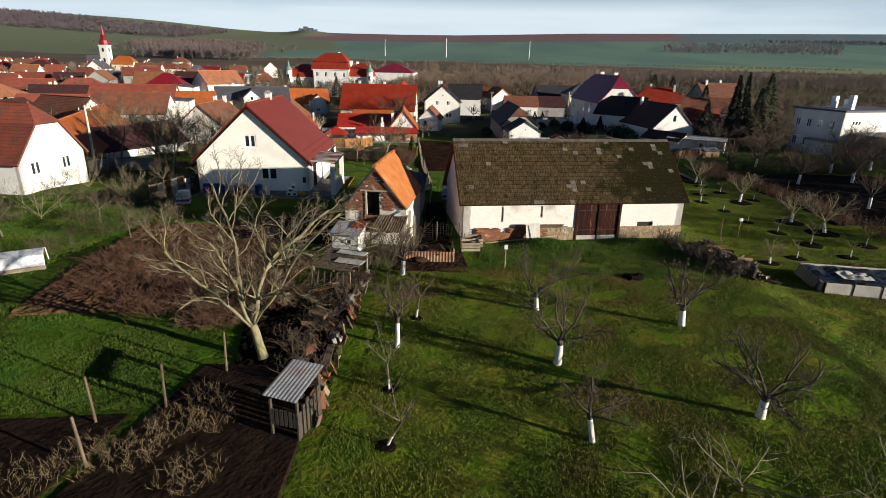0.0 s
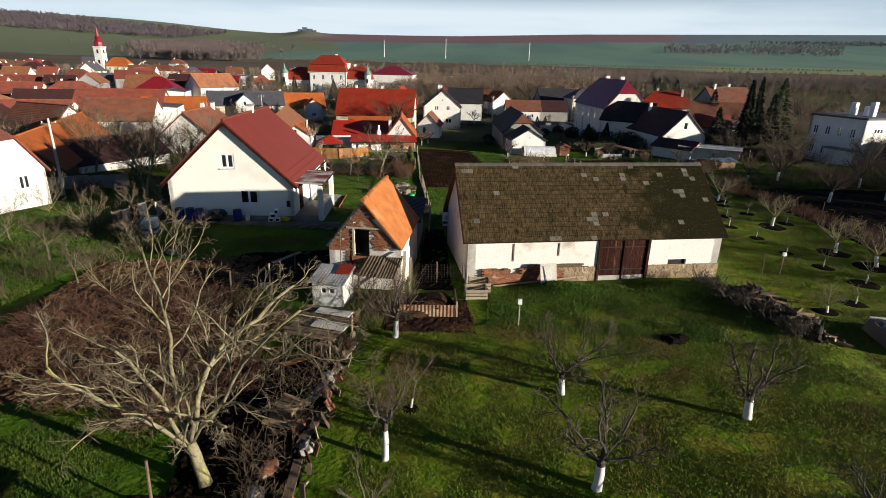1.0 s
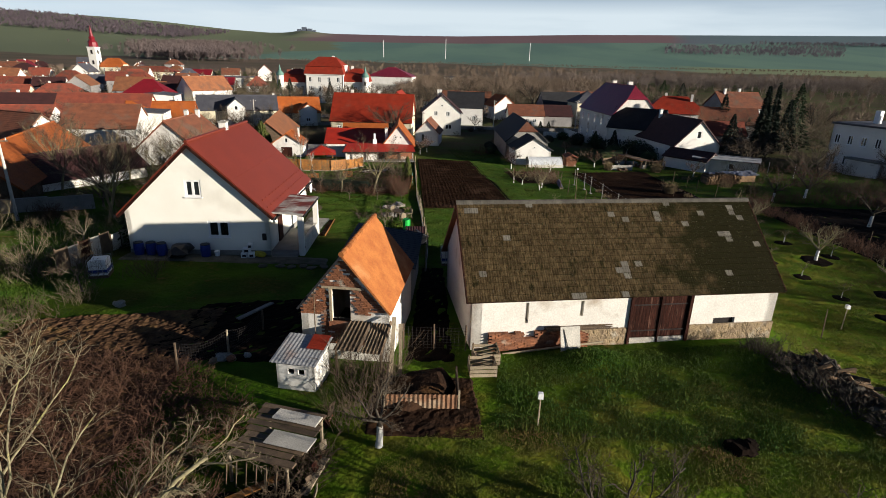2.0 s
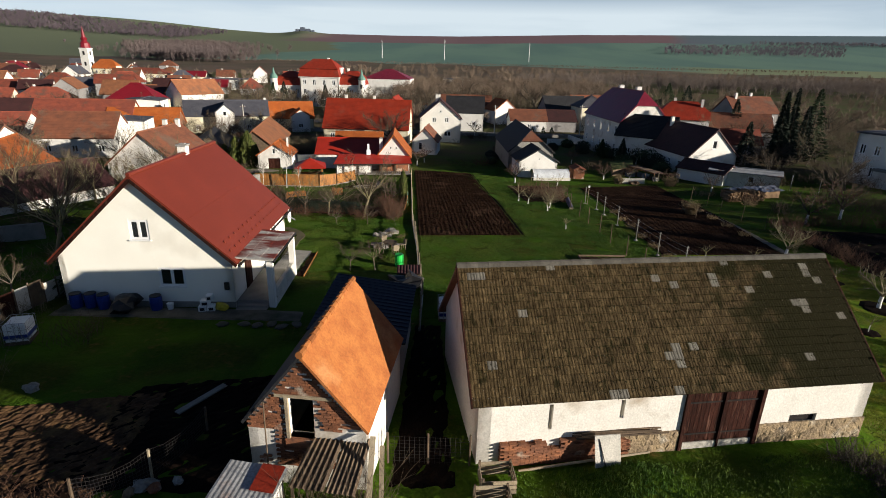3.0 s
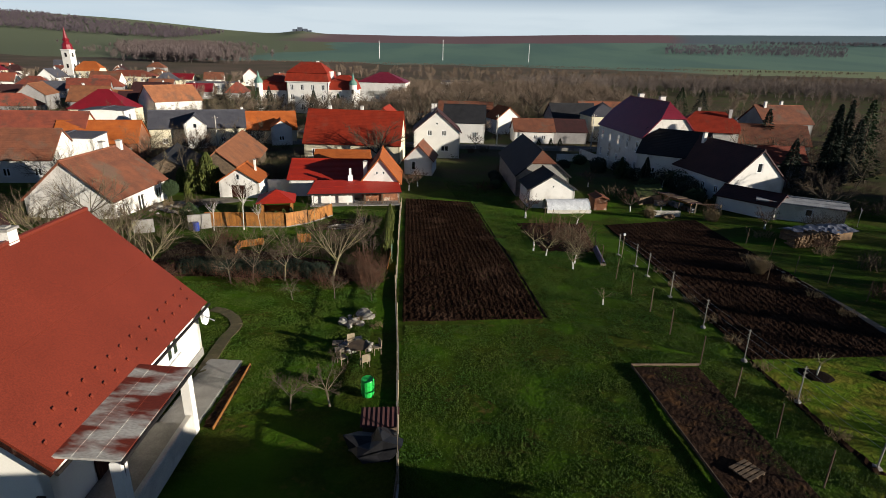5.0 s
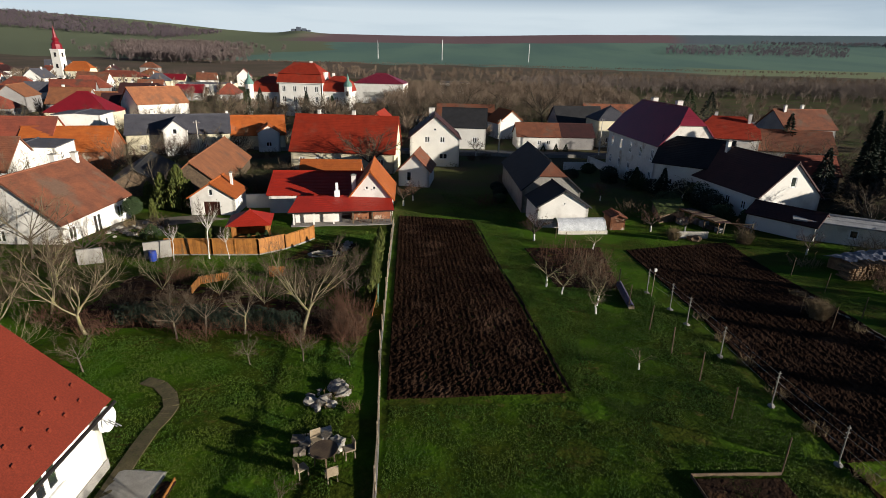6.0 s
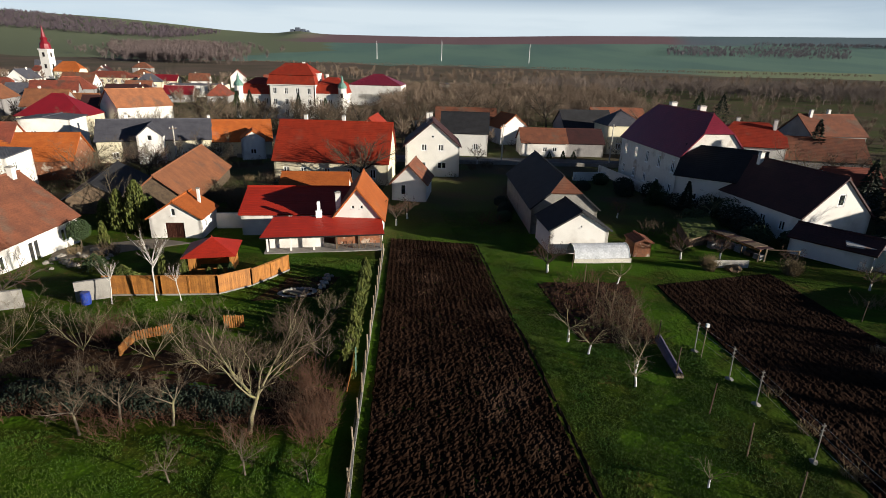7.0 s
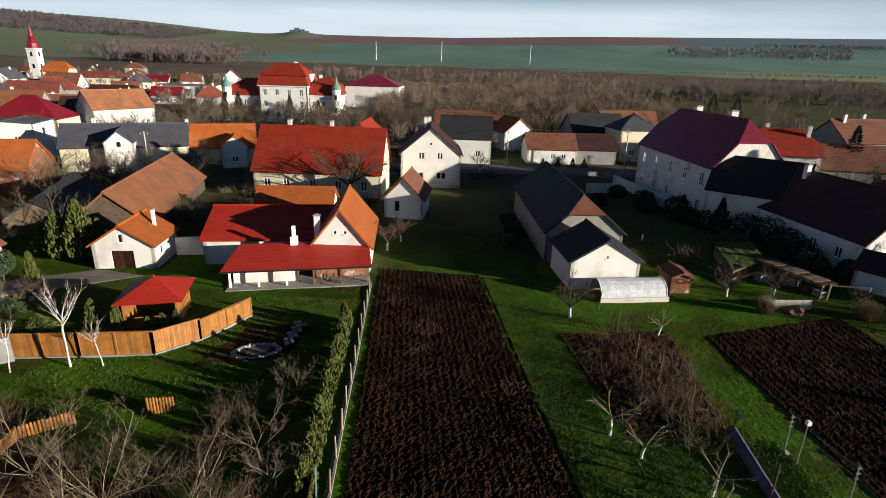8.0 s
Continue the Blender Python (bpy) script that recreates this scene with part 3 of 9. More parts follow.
def house(name, label, x, y, turn, w, l, eave, ridge, wall_mat, roof_mat, wins=None, doors=(), chimneys=(), over=0.35, verge=0.25, hip=0.0, gz=None, course=0.33, frame_mat=None,
          plinth=None, category="house", rib=0.0, gable_mat=None, group="", off=0.0, hipback=None, thick=0.14, hip_mat=None):
    """A house with a gable or half-hipped roof. Its ridge runs along its own y; front is -y; eave and ridge are heights in the world. hip: how far the hip runs in along the ridge."""
    gz = ground_z(x, y) - 0.15 if gz is None else gz
    th = thing(name, label, category, (x, y, gz), turn, group)
    E, R = eave - gz, ridge - gz
    FOOT.append((x, y, math.hypot(w, l) / 2 + 0.4))
    hw, hl = w / 2, l / 2
    wins = wins or {}
    hipb = hip if hipback is None else hipback
    kx = off  # the ridge may stand off the middle
    rise = R - E
    sl_r, sl_l = rise / (hw - kx), rise / (hw + kx)
    m = M()
    sides = {"f": ((-hw, -hl, 0), (1, 0, 0), w), "b": ((hw, hl, 0), (-1, 0, 0), w), "r": ((hw, -hl, 0), (0, 1, 0), l), "l": ((-hw, hl, 0), (0, -1, 0), l)}
    for key, (o, u, ln) in sides.items():
        hd = hip if key == "f" else hipb
        if key in "fb":
            k = hw + kx if key == "f" else hw - kx
            if hd <= 0:
                line = [(0, 0), (ln, 0), (ln, E), (k, R), (0, E)]
            else:
                top = E + rise * max(0.0, 1 - hd / max(hw, 0.1))
                fr = (top - E) / rise
                line = [(0, 0), (ln, 0), (ln, E), (ln - (ln - k) * fr, top), (k * fr, top), (0, E)] if fr > 0.01 else [(0, 0), (ln, 0), (ln, E), (0, E)]
        else:
            line = [(0, 0), (ln, 0), (ln, E), (0, E)]
        holes = list(wins.get(key, ())) + [d[1:] for d in doors if d[0] == key]
        wall_panel(m, o, u, line, holes)
    part("wall", m, wall_mat, th)
    if wins:
        part("floor", M().box(-hw + 0.32, -hl + 0.32, 0.02, hw - 0.32, hl - 0.32, 0.2), DARK_WOOD, th)
    for key, some in wins.items():
        o, u, ln = sides[key]
        for h in some:
            window_in(th, o, u, h, 2 if h[2] - h[0] > 0.8 else 1, frame_mat)
    for key, a, b, c, d in doors:
        o, u, ln = sides[key]
        dm = M()
        ov, uv = Vector(o), Vector(u)
        outv = Vector((uv.y, -uv.x, 0))
        vs = [ov + uv * xx + Vector((0, 0, zz)) + outv * e for e in (-0.16, -0.1) for xx, zz in ((a, b), (c, b), (c, d), (a, d))]
        dm.add(vs, [(0, 1, 2, 3), (7, 6, 5, 4), (0, 4, 5, 1), (1, 5, 6, 2), (2, 6, 7, 3), (3, 7, 4, 0)])
        for q in (0.25, 0.75):
            px = a + (c - a) * q
            vs = [ov + uv * xx + Vector((0, 0, zz)) + outv * e for e in (-0.1, -0.07) for xx, zz in ((px - 0.18 * (c - a), b + 0.2), (px + 0.18 * (c - a), b + 0.2), (px + 0.18 * (c - a), d - 0.2), (px - 0.18 * (c - a), d - 0.2))]
            dm.add(vs, [(0, 1, 2, 3), (7, 6, 5, 4), (0, 4, 5, 1), (1, 5, 6, 2), (2, 6, 7, 3), (3, 7, 4, 0)])
        part("door", dm, DARK_WOOD, th)
    if plinth:
        pm = M()
        for o, u, ln in sides.values():
            ov, uv = Vector(o), Vector(u)
            outv = Vector((uv.y, -uv.x, 0))
            a, b = ov + outv * 0.02, ov + uv * ln + outv * 0.02
            pm.add([a, b, b + Vector((0, 0, plinth[0])), a + Vector((0, 0, plinth[0])), a + outv * 0.02, b + outv * 0.02, b + outv * 0.02 + Vector((0, 0, plinth[0])), a + outv * 0.02 + Vector((0, 0, plinth[0]))],
                   [(4, 5, 6, 7), (7, 6, 2, 3), (0, 4, 7, 3), (5, 1, 2, 6)])
        part("plinth", pm, plinth[1], th)
    # roof
    up = 0.10
    y0, y1 = -hl - verge, hl + verge
    er, el = E - over * sl_r + up, E - over * sl_l + up
    xr, xl = hw + over, -hw - over
    top = R + up
    fy, by = y0 + (hip + verge if hip > 0 else 0), y1 - (hipb + verge if hipb > 0 else 0)
    full_f, full_b = hip >= hw, hipb >= hw
    for sx, xe, ze in ((1, xr, er), (-1, xl, el)):
        rm = M()
        if (hip > 0 and not full_f) or (hipb > 0 and not full_b):
            # half-hip: the slope is cut off at its upper corners
            fr_f = max(0.0, 1 - hip / hw) if hip > 0 else 1.0
            fr_b = max(0.0, 1 - hipb / hw) if hipb > 0 else 1.0
            fr = min(fr_f, fr_b)
            mid = lambda f, yy: (xe + (kx - xe) * f, yy, ze + (top - ze) * f)  # noqa: E731
            slope(rm, (xe, y0, ze), (xe, y1, ze), mid(fr, y1), mid(fr, y0), course, thick=thick)
            slope(rm, mid(fr, y0), mid(fr, y1), (kx, by, top), (kx, fy, top), course, thick=thick)
        else:
            slope(rm, (xe, y0, ze), (xe, y1, ze), (kx, by, top), (kx, fy, top), course, thick=thick)
        part("roof_slope", rm, roof_mat, th)
    for hd, yy, yr in ((hip, y0, fy), (hipb, y1, by)):
        if hd > 0:
            fr = max(0.0, 1 - hd / hw)
            hm = M()
            slope(hm, (xl + (kx - xl) * fr, yy, el + (top - el) * fr), (xr + (kx - xr) * fr, yy, er + (top - er) * fr), (kx + 0.01, yr, top), (kx - 0.01, yr, top), course, thick=thick)
            part("roof_hip", hm, hip_mat or roof_mat, th)
    cm = M()
    cm.tube([(kx, fy - 0.02, top + 0.02), (kx, by + 0.02, top + 0.02)], [0.11, 0.11], 6)
    part("ridge_cap", cm, roof_mat, th)
    for c in chimneys:
        cx, cy, ch = c[:3]
        chimney(th, cx, cy, R - abs(cx - kx) * rise / hw - 0.5, R + ch, c[3] if len(c) > 3 else 0.5, c[4] if len(c) > 4 else None)
    return th

# ---- the homestead: house, barn, brick shed ----
home = house("family_house", "white plastered house with a red roof and rusty porch", -16.0, 48.05, 3.2, 9.1, 11.0, 3.25, 7.55, HOME_PLASTER, RED_ROOF,
             wins={"f": [(4.0, 3.95, 5.0, 5.05), (5.15, 1.3, 6.55, 2.4)], "r": [(7.6, 1.4, 8.8, 2.5)]}, chimneys=[(-0.15, 1.1, 0.55, 0.5, OLD_PLASTER)], over=0.42, verge=0.28, gz=0.2, course=3.0, plinth=(0.42, CONCRETE))


def home_extras():
    # porch: roof on a post and a parapet, against the long wall
    p = M()
    slope(p, (6.72, -5.45, 2.86), (6.72, -0.35, 2.86), (4.55, -0.35, 3.02), (4.55, -5.45, 3.02), 0.85, 0.012, 0.07)
    roof = part("porch_roof", p, TIN, home, "flat tin roof with peeling rust-red paint")
    g = M().tube([(6.78, -5.5, 2.78), (6.78, -0.3, 2.78)], [0.06, 0.06], 8)
    part("gutter", g, DARK_METAL, roof)
    g = M().tube([(6.66, -5.3, 2.76), (6.62, -5.3, 0.9), (6.66, -5.0, 0.5)], [0.045, 0.045, 0.045], 8)
    part("downpipe", g, DARK_METAL, home)
    for y in (-5.3, -0.55):
        part("porch_post", M().block(6.35, y - 0.17, 0, 6.69, y + 0.17, 2.75), PLASTER, home)
    part("porch_parapet", M().block(6.4, -5.12, 0, 6.66, -0.72, 0.95, 0.04), PALE_CONCRETE, home)
    part("porch_floor", M().box(4.57, -5.3, 0.0, 6.4, -0.5, 0.42), CONCRETE, home)
    for i in range(3):
        part("step", M().block(4.62, -5.36 - 0.32 * (i + 1), 0, 6.3, -5.34 - 0.32 * i, 0.42 - 0.13 * (i + 1)), CONCRETE, home)
    d = M().box(4.56, -3.6, 0.42, 4.62, -2.6, 2.45)
    part("house_door", d, DARK_WOOD, home, "dark wooden entrance door")
    part("mailbox", M().block(4.05, -5.6, 1.15, 4.3, -5.5, 1.6, 0.02), DARK_METAL, home)
    # gutters, snow guards and dishes
    for sx in (-1, 1):
        part("eave_gutter", M().tube([(sx * 5.05, -5.8, 2.66), (sx * 5.05, 5.8, 2.66)], [0.07, 0.07], 8), DARK_METAL, home)
    rise = (7.55 - 3.25) / 4.55
    for row, off in ((0.55, 0), (0.95, 0.35)):
        for i in range(14):
            y = -5.2 + i * 0.78 + off
            x = 4.97 - row
            z = 7.35 + 0.1 - x * rise
            part("snow_guard", M().add([(x, y - 0.06, z), (x, y + 0.06, z), (x + 0.05, y + 0.06, z + 0.1), (x + 0.05, y - 0.06, z + 0.1), (x + 0.08, y - 0.05, z - 0.05), (x + 0.08, y + 0.05, z - 0.05)],
                                       [(0, 1, 2, 3), (3, 2, 5, 4), (0, 3, 4), (1, 5, 2)]), RED_ROOF, home)
    v = M()
    part("fascia_board", v.beam((-4.9, -5.78, 2.62), (0, -5.78, 7.2), 0.05, 0.16).beam((4.9, -5.78, 2.62), (0, -5.78, 7.2), 0.05, 0.16), DARK_WOOD, home)
    for n, (y, z) in enumerate(((5.2, 2.35), (5.42, 2.2))):
        dish = M()
        rings = []
        for i in range(5):
            r = 0.42 * i / 4
            rings.append([(0.35 + r * r * 0.5, y + r * math.cos(a), z + r * math.sin(a) * 1.1) for a in [2 * math.pi * j / 14 for j in range(15)]])
        dish.sheet([[(4.55 + p_[0], p_[1], p_[2]) for p_ in ring] for ring in rings])
        dm = part("satellite_dish", dish, WHITE_PAINT, home, smooth=True)
        part("dish_arm", M().tube([(4.5, y, z - 0.1), (4.9, y, z), (5.4, y - 0.05, z - 0.25)], [0.025, 0.02, 0.02], 6), GALV, dm)


home_extras()


def barn():
    L, D, top, rz = 14.62, 7.4, 2.95, 6.33
    th = thing("barn", "long old barn with mossy slate roof and white limed wall", "barn", (1.72, 31.0, 0.0), 9.46)
    gate = (7.38, 0.1, 10.26, 2.93)
    holes = [gate, (11.55, 1.28, 12.65, 1.62), (2.42, 1.75, 2.56, 2.75), (4.95, 2.0, 5.1, 2.75)]
    m = M()
    wall_panel(m, (0, 0, 0), (1, 0, 0), [(0, 0), (L, 0), (L, top), (0, top)], holes, 0.45)
    wall_panel(m, (L, 0, 0), (0, 1, 0), [(0, 0), (D, 0), (D, top), (D / 2, rz - 0.1), (0, top)], (), 0.45)
    wall_panel(m, (L, D, 0), (-1, 0, 0), [(0, 0), (L, 0), (L, top), (0, top)], (), 0.45)
    wall_panel(m, (0, D, 0), (0, -1, 0), [(0, 0), (D, 0), (D, top), (D / 2, rz - 0.1), (0, top)], (), 0.45)
    part("wall", m, OLD_PLASTER, th, "rough limewashed wall with flaking patches")
    for gx in (7.38, 10.26):
        part("gate_post", M().beam((gx, -0.02, 0.1), (gx, -0.02, 2.9), 0.14), DARK_WOOD, th)
    rng = random.Random(4)
    for k, (a, b) in enumerate(((7.47, 8.80), (8.84, 10.17))):
        leaf = M().box(a, 0.04, 0.78, b, 0.08, 2.86)
        lf = part("gate_leaf", leaf, DARK_WOOD, th, "dark red-brown plank gate leaf")
        n = 8
        for i in range(n):
            x0 = a + (b - a) * i / n
            part("plank", M().block(x0 + 0.006, 0.0, 0.78 + rng.uniform(0, 0.03), x0 + (b - a) / n - 0.006, 0.035, 2.86 - rng.uniform(0, 0.02), 0.004), DARK_WOOD, lf)
        for z in (1.1, 2.4):
            part("strap_hinge", M().box(a + 0.02, -0.02, z, b - 0.05, 0.0, z + 0.06), DARK_METAL, lf)
        part("sill_board", M().box(a, -0.02, 0.12, b, 0.03, 0.76), PALE_CONCRETE, th, "pale board along the foot of the gate")
    part("centre_post", M().box(8.79, -0.06, 0.1, 8.86, 0.02, 2.9), DARK_WOOD, th)
    for a, b in ((4.6, 7.28), (10.38, L + 0.06)):
        part("plinth_core", M().box(a, -0.045, 0.0, b, 0.02, 1.33), STONE, th, "ochre mortar of the stone foot")
        for r in range(5):
            x = a + (0.2 if r % 2 else 0)
            while x < b - 0.15:
                w_ = min(rng.uniform(0.2, 0.55), b - x)
                part("stone", M().lump((x + w_ / 2, -0.035, 0.14 + r * 0.26 + rng.uniform(-0.03, 0.03)), 0.5, int(x * 100) + r * 7, 0.35, 0.28).squeeze(x + w_ / 2, -0.035, w_ * 0.98, 0.07), STONE, th)
                x += w_
    wl_ = M().box(11.5, -0.03, 1.22, 12.7, 0.05, 1.28)
    part("vent_sill", wl_, CONCRETE, th)
    part("vent_grate", M().box(11.55, 0.12, 1.28, 12.65, 0.15, 1.62), DARK_METAL, th)
    # roof: carrying slabs, then the slates on the front slope
    ov, ve = 0.12, 0.25
    sl = (rz - top) / (D / 2)
    ez = top - ov * sl + 0.06
    fm = M()
    slope(fm, (-ve, -ov, ez), (L + ve, -ov, ez), (L + ve, D / 2, rz), (-ve, D / 2, rz), 0.36, 0.0, 0.1)
    part("roof_front", fm, DARK_WOOD, th)
    bm_ = M()
    slope(bm_, (-ve, D + ov + 0.6, ez - 0.5), (L + ve, D + ov + 0.6, ez - 0.5), (L + ve, D / 2, rz), (-ve, D / 2, rz), 0.36, 0.02, 0.1)
    part("roof_back", bm_, BROWN_TILE, th, "red-brown rear roof slope")
    up = Vector((0, D / 2 + ov, rz - ez))
    ln = up.length
    upn = up.normalized()
    nrm = Vector((0, -upn.z, upn.y))
    cols, rows = 45, 17
    tw, tl = (L + 2 * ve) / cols, ln / rows

    def tile_mesh():
        t = M()
        xs = [0, 0.06, 0.12, 0.24, 0.30, 0.42, 0.48, 0.60, 0.66, 0.78, 0.84, 0.94, 1.0]
        hs = [0, 0.008, 0.012, 0.012, 0.0, 0.0, 0.012, 0.012, 0.0, 0.0, 0.012, 0.012, 0.0]
        for z0, s, lift in ((0, -0.04, 0.045), (1, 1.0, 0.008)):
            for x, h in zip(xs, hs):
                q = upn * s * tl + nrm * (lift + h * 0.75)
                t.v.append((x * tw * 0.985, q.y, q.z))
        k = len(xs)
        for x in xs:
            q = upn * -0.04 * tl
            t.v.append((x * tw * 0.985, q.y, q.z))
        t.f += [(i, i + 1, k + i + 1, k + i) for i in range(k - 1)] + [(2 * k + i, 2 * k + i + 1, i + 1, i) for i in range(k - 1)]
        return t

    tm = tile_mesh()
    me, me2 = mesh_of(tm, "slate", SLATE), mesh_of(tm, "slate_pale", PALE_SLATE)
    pale = {(1, 15), (2, 15), (6, 10), (22, 14), (29, 14), (29, 13), (33, 12), (36, 14), (41, 15), (41, 14), (42, 13), (38, 10), (39, 10), (39, 9), (22, 5), (21, 4), (22, 4), (22, 3), (24, 5), (14, 0), (15, 0), (21, 0),
            (2, 4), (37, 3), (24, 13), (43, 8), (10, 16), (31, 16)}
    rest = M()
    rng = random.Random(8)
    slates = part("slate_field", M().box(-ve, D / 2 - 0.02, rz - 0.09, L + ve, D / 2, rz - 0.07), SLATE, th)
    for r in range(rows):
        for c in range(cols):
            o = Vector((-ve + c * tw, -ov, ez)) + upn * (r * tl) + nrm * (0.012 + rng.uniform(0, 0.012))
            jig = Matrix.Rotation(rng.uniform(-0.012, 0.012), 4, "Y") @ Matrix.Rotation(rng.uniform(-0.01, 0.01), 4, "X")
            if (r >= 10 and c >= 2 and c < 40) or (c, r) in pale:
                ob = new("slate", me2 if (c, r) in pale else me)
                ob.parent = th
                ob.matrix_basis = Matrix.Translation(o) @ jig
            else:
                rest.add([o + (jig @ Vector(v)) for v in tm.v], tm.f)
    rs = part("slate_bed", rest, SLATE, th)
    tagged(rs, kind="stuff")
    bpy.data.objects.remove(slates)
    moss = M()
    for k in range(15000):
        c, r = rng.random() ** 0.7 * cols, rng.randrange(rows) + rng.choice((0.0, 0.02, 0.06, rng.random()))
        if noise.noise(Vector((c * 0.16, r * 0.35, 6))) + 0.012 * c < 0.04 and rng.random() < 0.75:
            continue
        o = Vector((-ve + c * tw, -ov, ez)) + upn * (r * tl) + nrm * 0.05
        q = rng.uniform(0.02, 0.055)
        a = rng.uniform(0, 6.28)
        e1, e2 = Vector((math.cos(a), 0, 0)) * q + upn * math.sin(a) * q, Vector((-math.sin(a), 0, 0)) * q * 0.7 + upn * math.cos(a) * q * 0.7
        moss.add([o - e1 - nrm * 0.03, o + e2 - nrm * 0.03, o + e1 - nrm * 0.03, o - e2 - nrm * 0.03, o + nrm * q * 0.7], [(0, 1, 4), (1, 2, 4), (2, 3, 4), (3, 0, 4)])
    tagged(part("moss", moss, MOSS, th), kind="stuff")
    fleck = M()
    for k in range(4200):
        o = Vector((-ve + rng.random() * cols * tw, -ov, ez)) + upn * (rng.random() ** 1.6 * ln) + nrm * 0.062
        q = rng.uniform(0.012, 0.032)
        a = rng.uniform(0, 6.28)
        e1, e2 = Vector((math.cos(a), 0, 0)) * q + upn * math.sin(a) * q, Vector((-math.sin(a), 0, 0)) * q * 0.7 + upn * math.cos(a) * q * 0.7
        fleck.add([o - e1 - nrm * 0.04, o + e2 - nrm * 0.04, o + e1 - nrm * 0.04, o - e2 - nrm * 0.04, o + nrm * 0.004], [(0, 1, 4), (1, 2, 4), (2, 3, 4), (3, 0, 4)])
    tagged(part("lichen", fleck, PALE_SLATE, th), kind="stuff")
    n = 38
    for i in range(n):
        x0 = -ve + (L + 2 * ve) * i / n
        cap = M()
        ring = [(-0.17, -0.10), (-0.10, 0.03), (0, 0.075), (0.10, 0.03), (0.17, -0.10)]
        for x in (x0, x0 + (L + 2 * ve) / n + 0.03):
            e = 0.012 if x == x0 else 0.0
            cap.v += [(x, D / 2 + a * 0.85, rz + 0.05 + b + e) for a, b in ring]
        cap.f = [(i_, i_ + 1, i_ + 6, i_ + 5) for i_ in range(4)] + [(0, 4, 3, 2, 1), (5, 6, 7, 8, 9)]
        part("ridge_tile", cap, RIDGE, th)
    for x in (-ve, L + ve):
        part("verge_board", M().beam((x, -ov, ez - 0.02), (x, D / 2, rz - 0.02), 0.05, 0.16), DARK_WOOD, th)
    return th


barn()


def shed():
    """Brick shed: steep tiled roof, a brick gable with an open hatch, lime patches below."""
    x, y, g = -3.33, 32.4, 0.45
    w_, l_, E, R = 3.7, 5.5, 2.55, 4.85
    th = thing("brick_shed", "small half-ruined brick shed with an orange tile roof", "shed", (x, y, g), -4.5)
    hw, hl = w_ / 2, l_ / 2
    m = M()
    hatch = (1.3, 2.0, 2.1, 3.45)
    wall_panel(m, (-hw, -hl, 0), (1, 0, 0), [(0, 0), (w_, 0), (w_, E), (hw, R), (0, E)], [hatch], 0.3)
    wall_panel(m, (hw, -hl, 0), (0, 1, 0), [(0, 0), (l_, 0), (l_, E), (0, E)], (), 0.3)
    wall_panel(m, (hw, hl, 0), (-1, 0, 0), [(0, 0), (w_, 0), (w_, E), (hw, R), (0, E)], (), 0.3)
    wall_panel(m, (-hw, hl, 0), (0, -1, 0), [(0, 0), (l_, 0), (l_, E), (0, E)], (), 0.3)
    part("wall", m, OLD_PLASTER, th, "crumbling wall with lime plaster patches")
    rng = random.Random(14)
    me = mesh_of(M().block(0, 0, 0, 0.27, 0.07, 0.068, 0.006), "brick", BRICK)
    rise = (R - E) / hw
    for r in range(46):
        z = 0.95 + r * 0.082
        lim = hw if z < E else max(0, hw - (z + 0.08 - E) / rise)
        c = -lim + (0.13 if r % 2 else 0.0)
        while c + 0.27 < lim:
            u0 = c + hw
            inside = hatch[0] - 0.27 < u0 < hatch[2] and hatch[1] - 0.07 < z < hatch[3]
            lime = z < 2.5 and (u0 > 2.0 or (u0 < 0.75 and z < 2.2))
            if not inside and not (lime and noise.noise(Vector((c * 1.4, z * 1.4, 2))) > -0.35) and rng.random() > 0.03:
                ob = new("brick", me)
                ob.parent = th
                ob.matrix_basis = Matrix.Translation((c, -hl - 0.045 - rng.uniform(0, 0.02), z))
            c += 0.285
    part("hatch_frame", M().beam((-hw + hatch[0], -hl - 0.05, hatch[1]), (-hw + hatch[0], -hl - 0.05, hatch[3]), 0.1), PALE_WOOD, th)
    part("lintel", M().box(-hw + hatch[0] - 0.35, -hl - 0.09, hatch[3], -hw + hatch[2] + 0.6, -hl - 0.02, hatch[3] + 0.1), PALE_WOOD, th)
    part("hatch_sill", M().box(-hw + hatch[0] - 0.1, -hl - 0.1, hatch[1] - 0.3, -hw + hatch[2] + 0.15, -hl + 0.25, hatch[1]), BRICK, th)
    ov, up = 0.12, 0.1
    # orange tiles on the east slope, dark slate material on the west
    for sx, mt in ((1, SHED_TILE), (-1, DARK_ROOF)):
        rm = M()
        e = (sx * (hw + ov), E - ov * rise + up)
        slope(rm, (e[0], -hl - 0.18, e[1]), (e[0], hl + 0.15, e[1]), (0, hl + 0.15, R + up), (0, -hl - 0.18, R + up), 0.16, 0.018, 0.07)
        part("roof_slope", rm, mt, th, "steep slope of small clay tiles" if sx > 0 else "dark western roof slope")
    for i in range(15):
        yy = -hl - 0.18 + (l_ + 0.33) * i / 15
        part("ridge_tile", M().tube([(0, yy, R + up + 0.02), (0, yy + 0.4, R + up + 0.0)], [0.12, 0.105], 7), SHED_TILE, th)
    part("wind_pole", M().tube([(-1.2, -hl - 0.3, -0.1), (-1.15, -hl - 0.3, 3.4)], [0.03, 0.02], 6), WOOD, th)
    # the lean-to behind it
    t2 = thing("tin_shed", "low lean-to with a navy trapezoid sheet roof", "shed", (0, 0, 0.1))
    m = M()
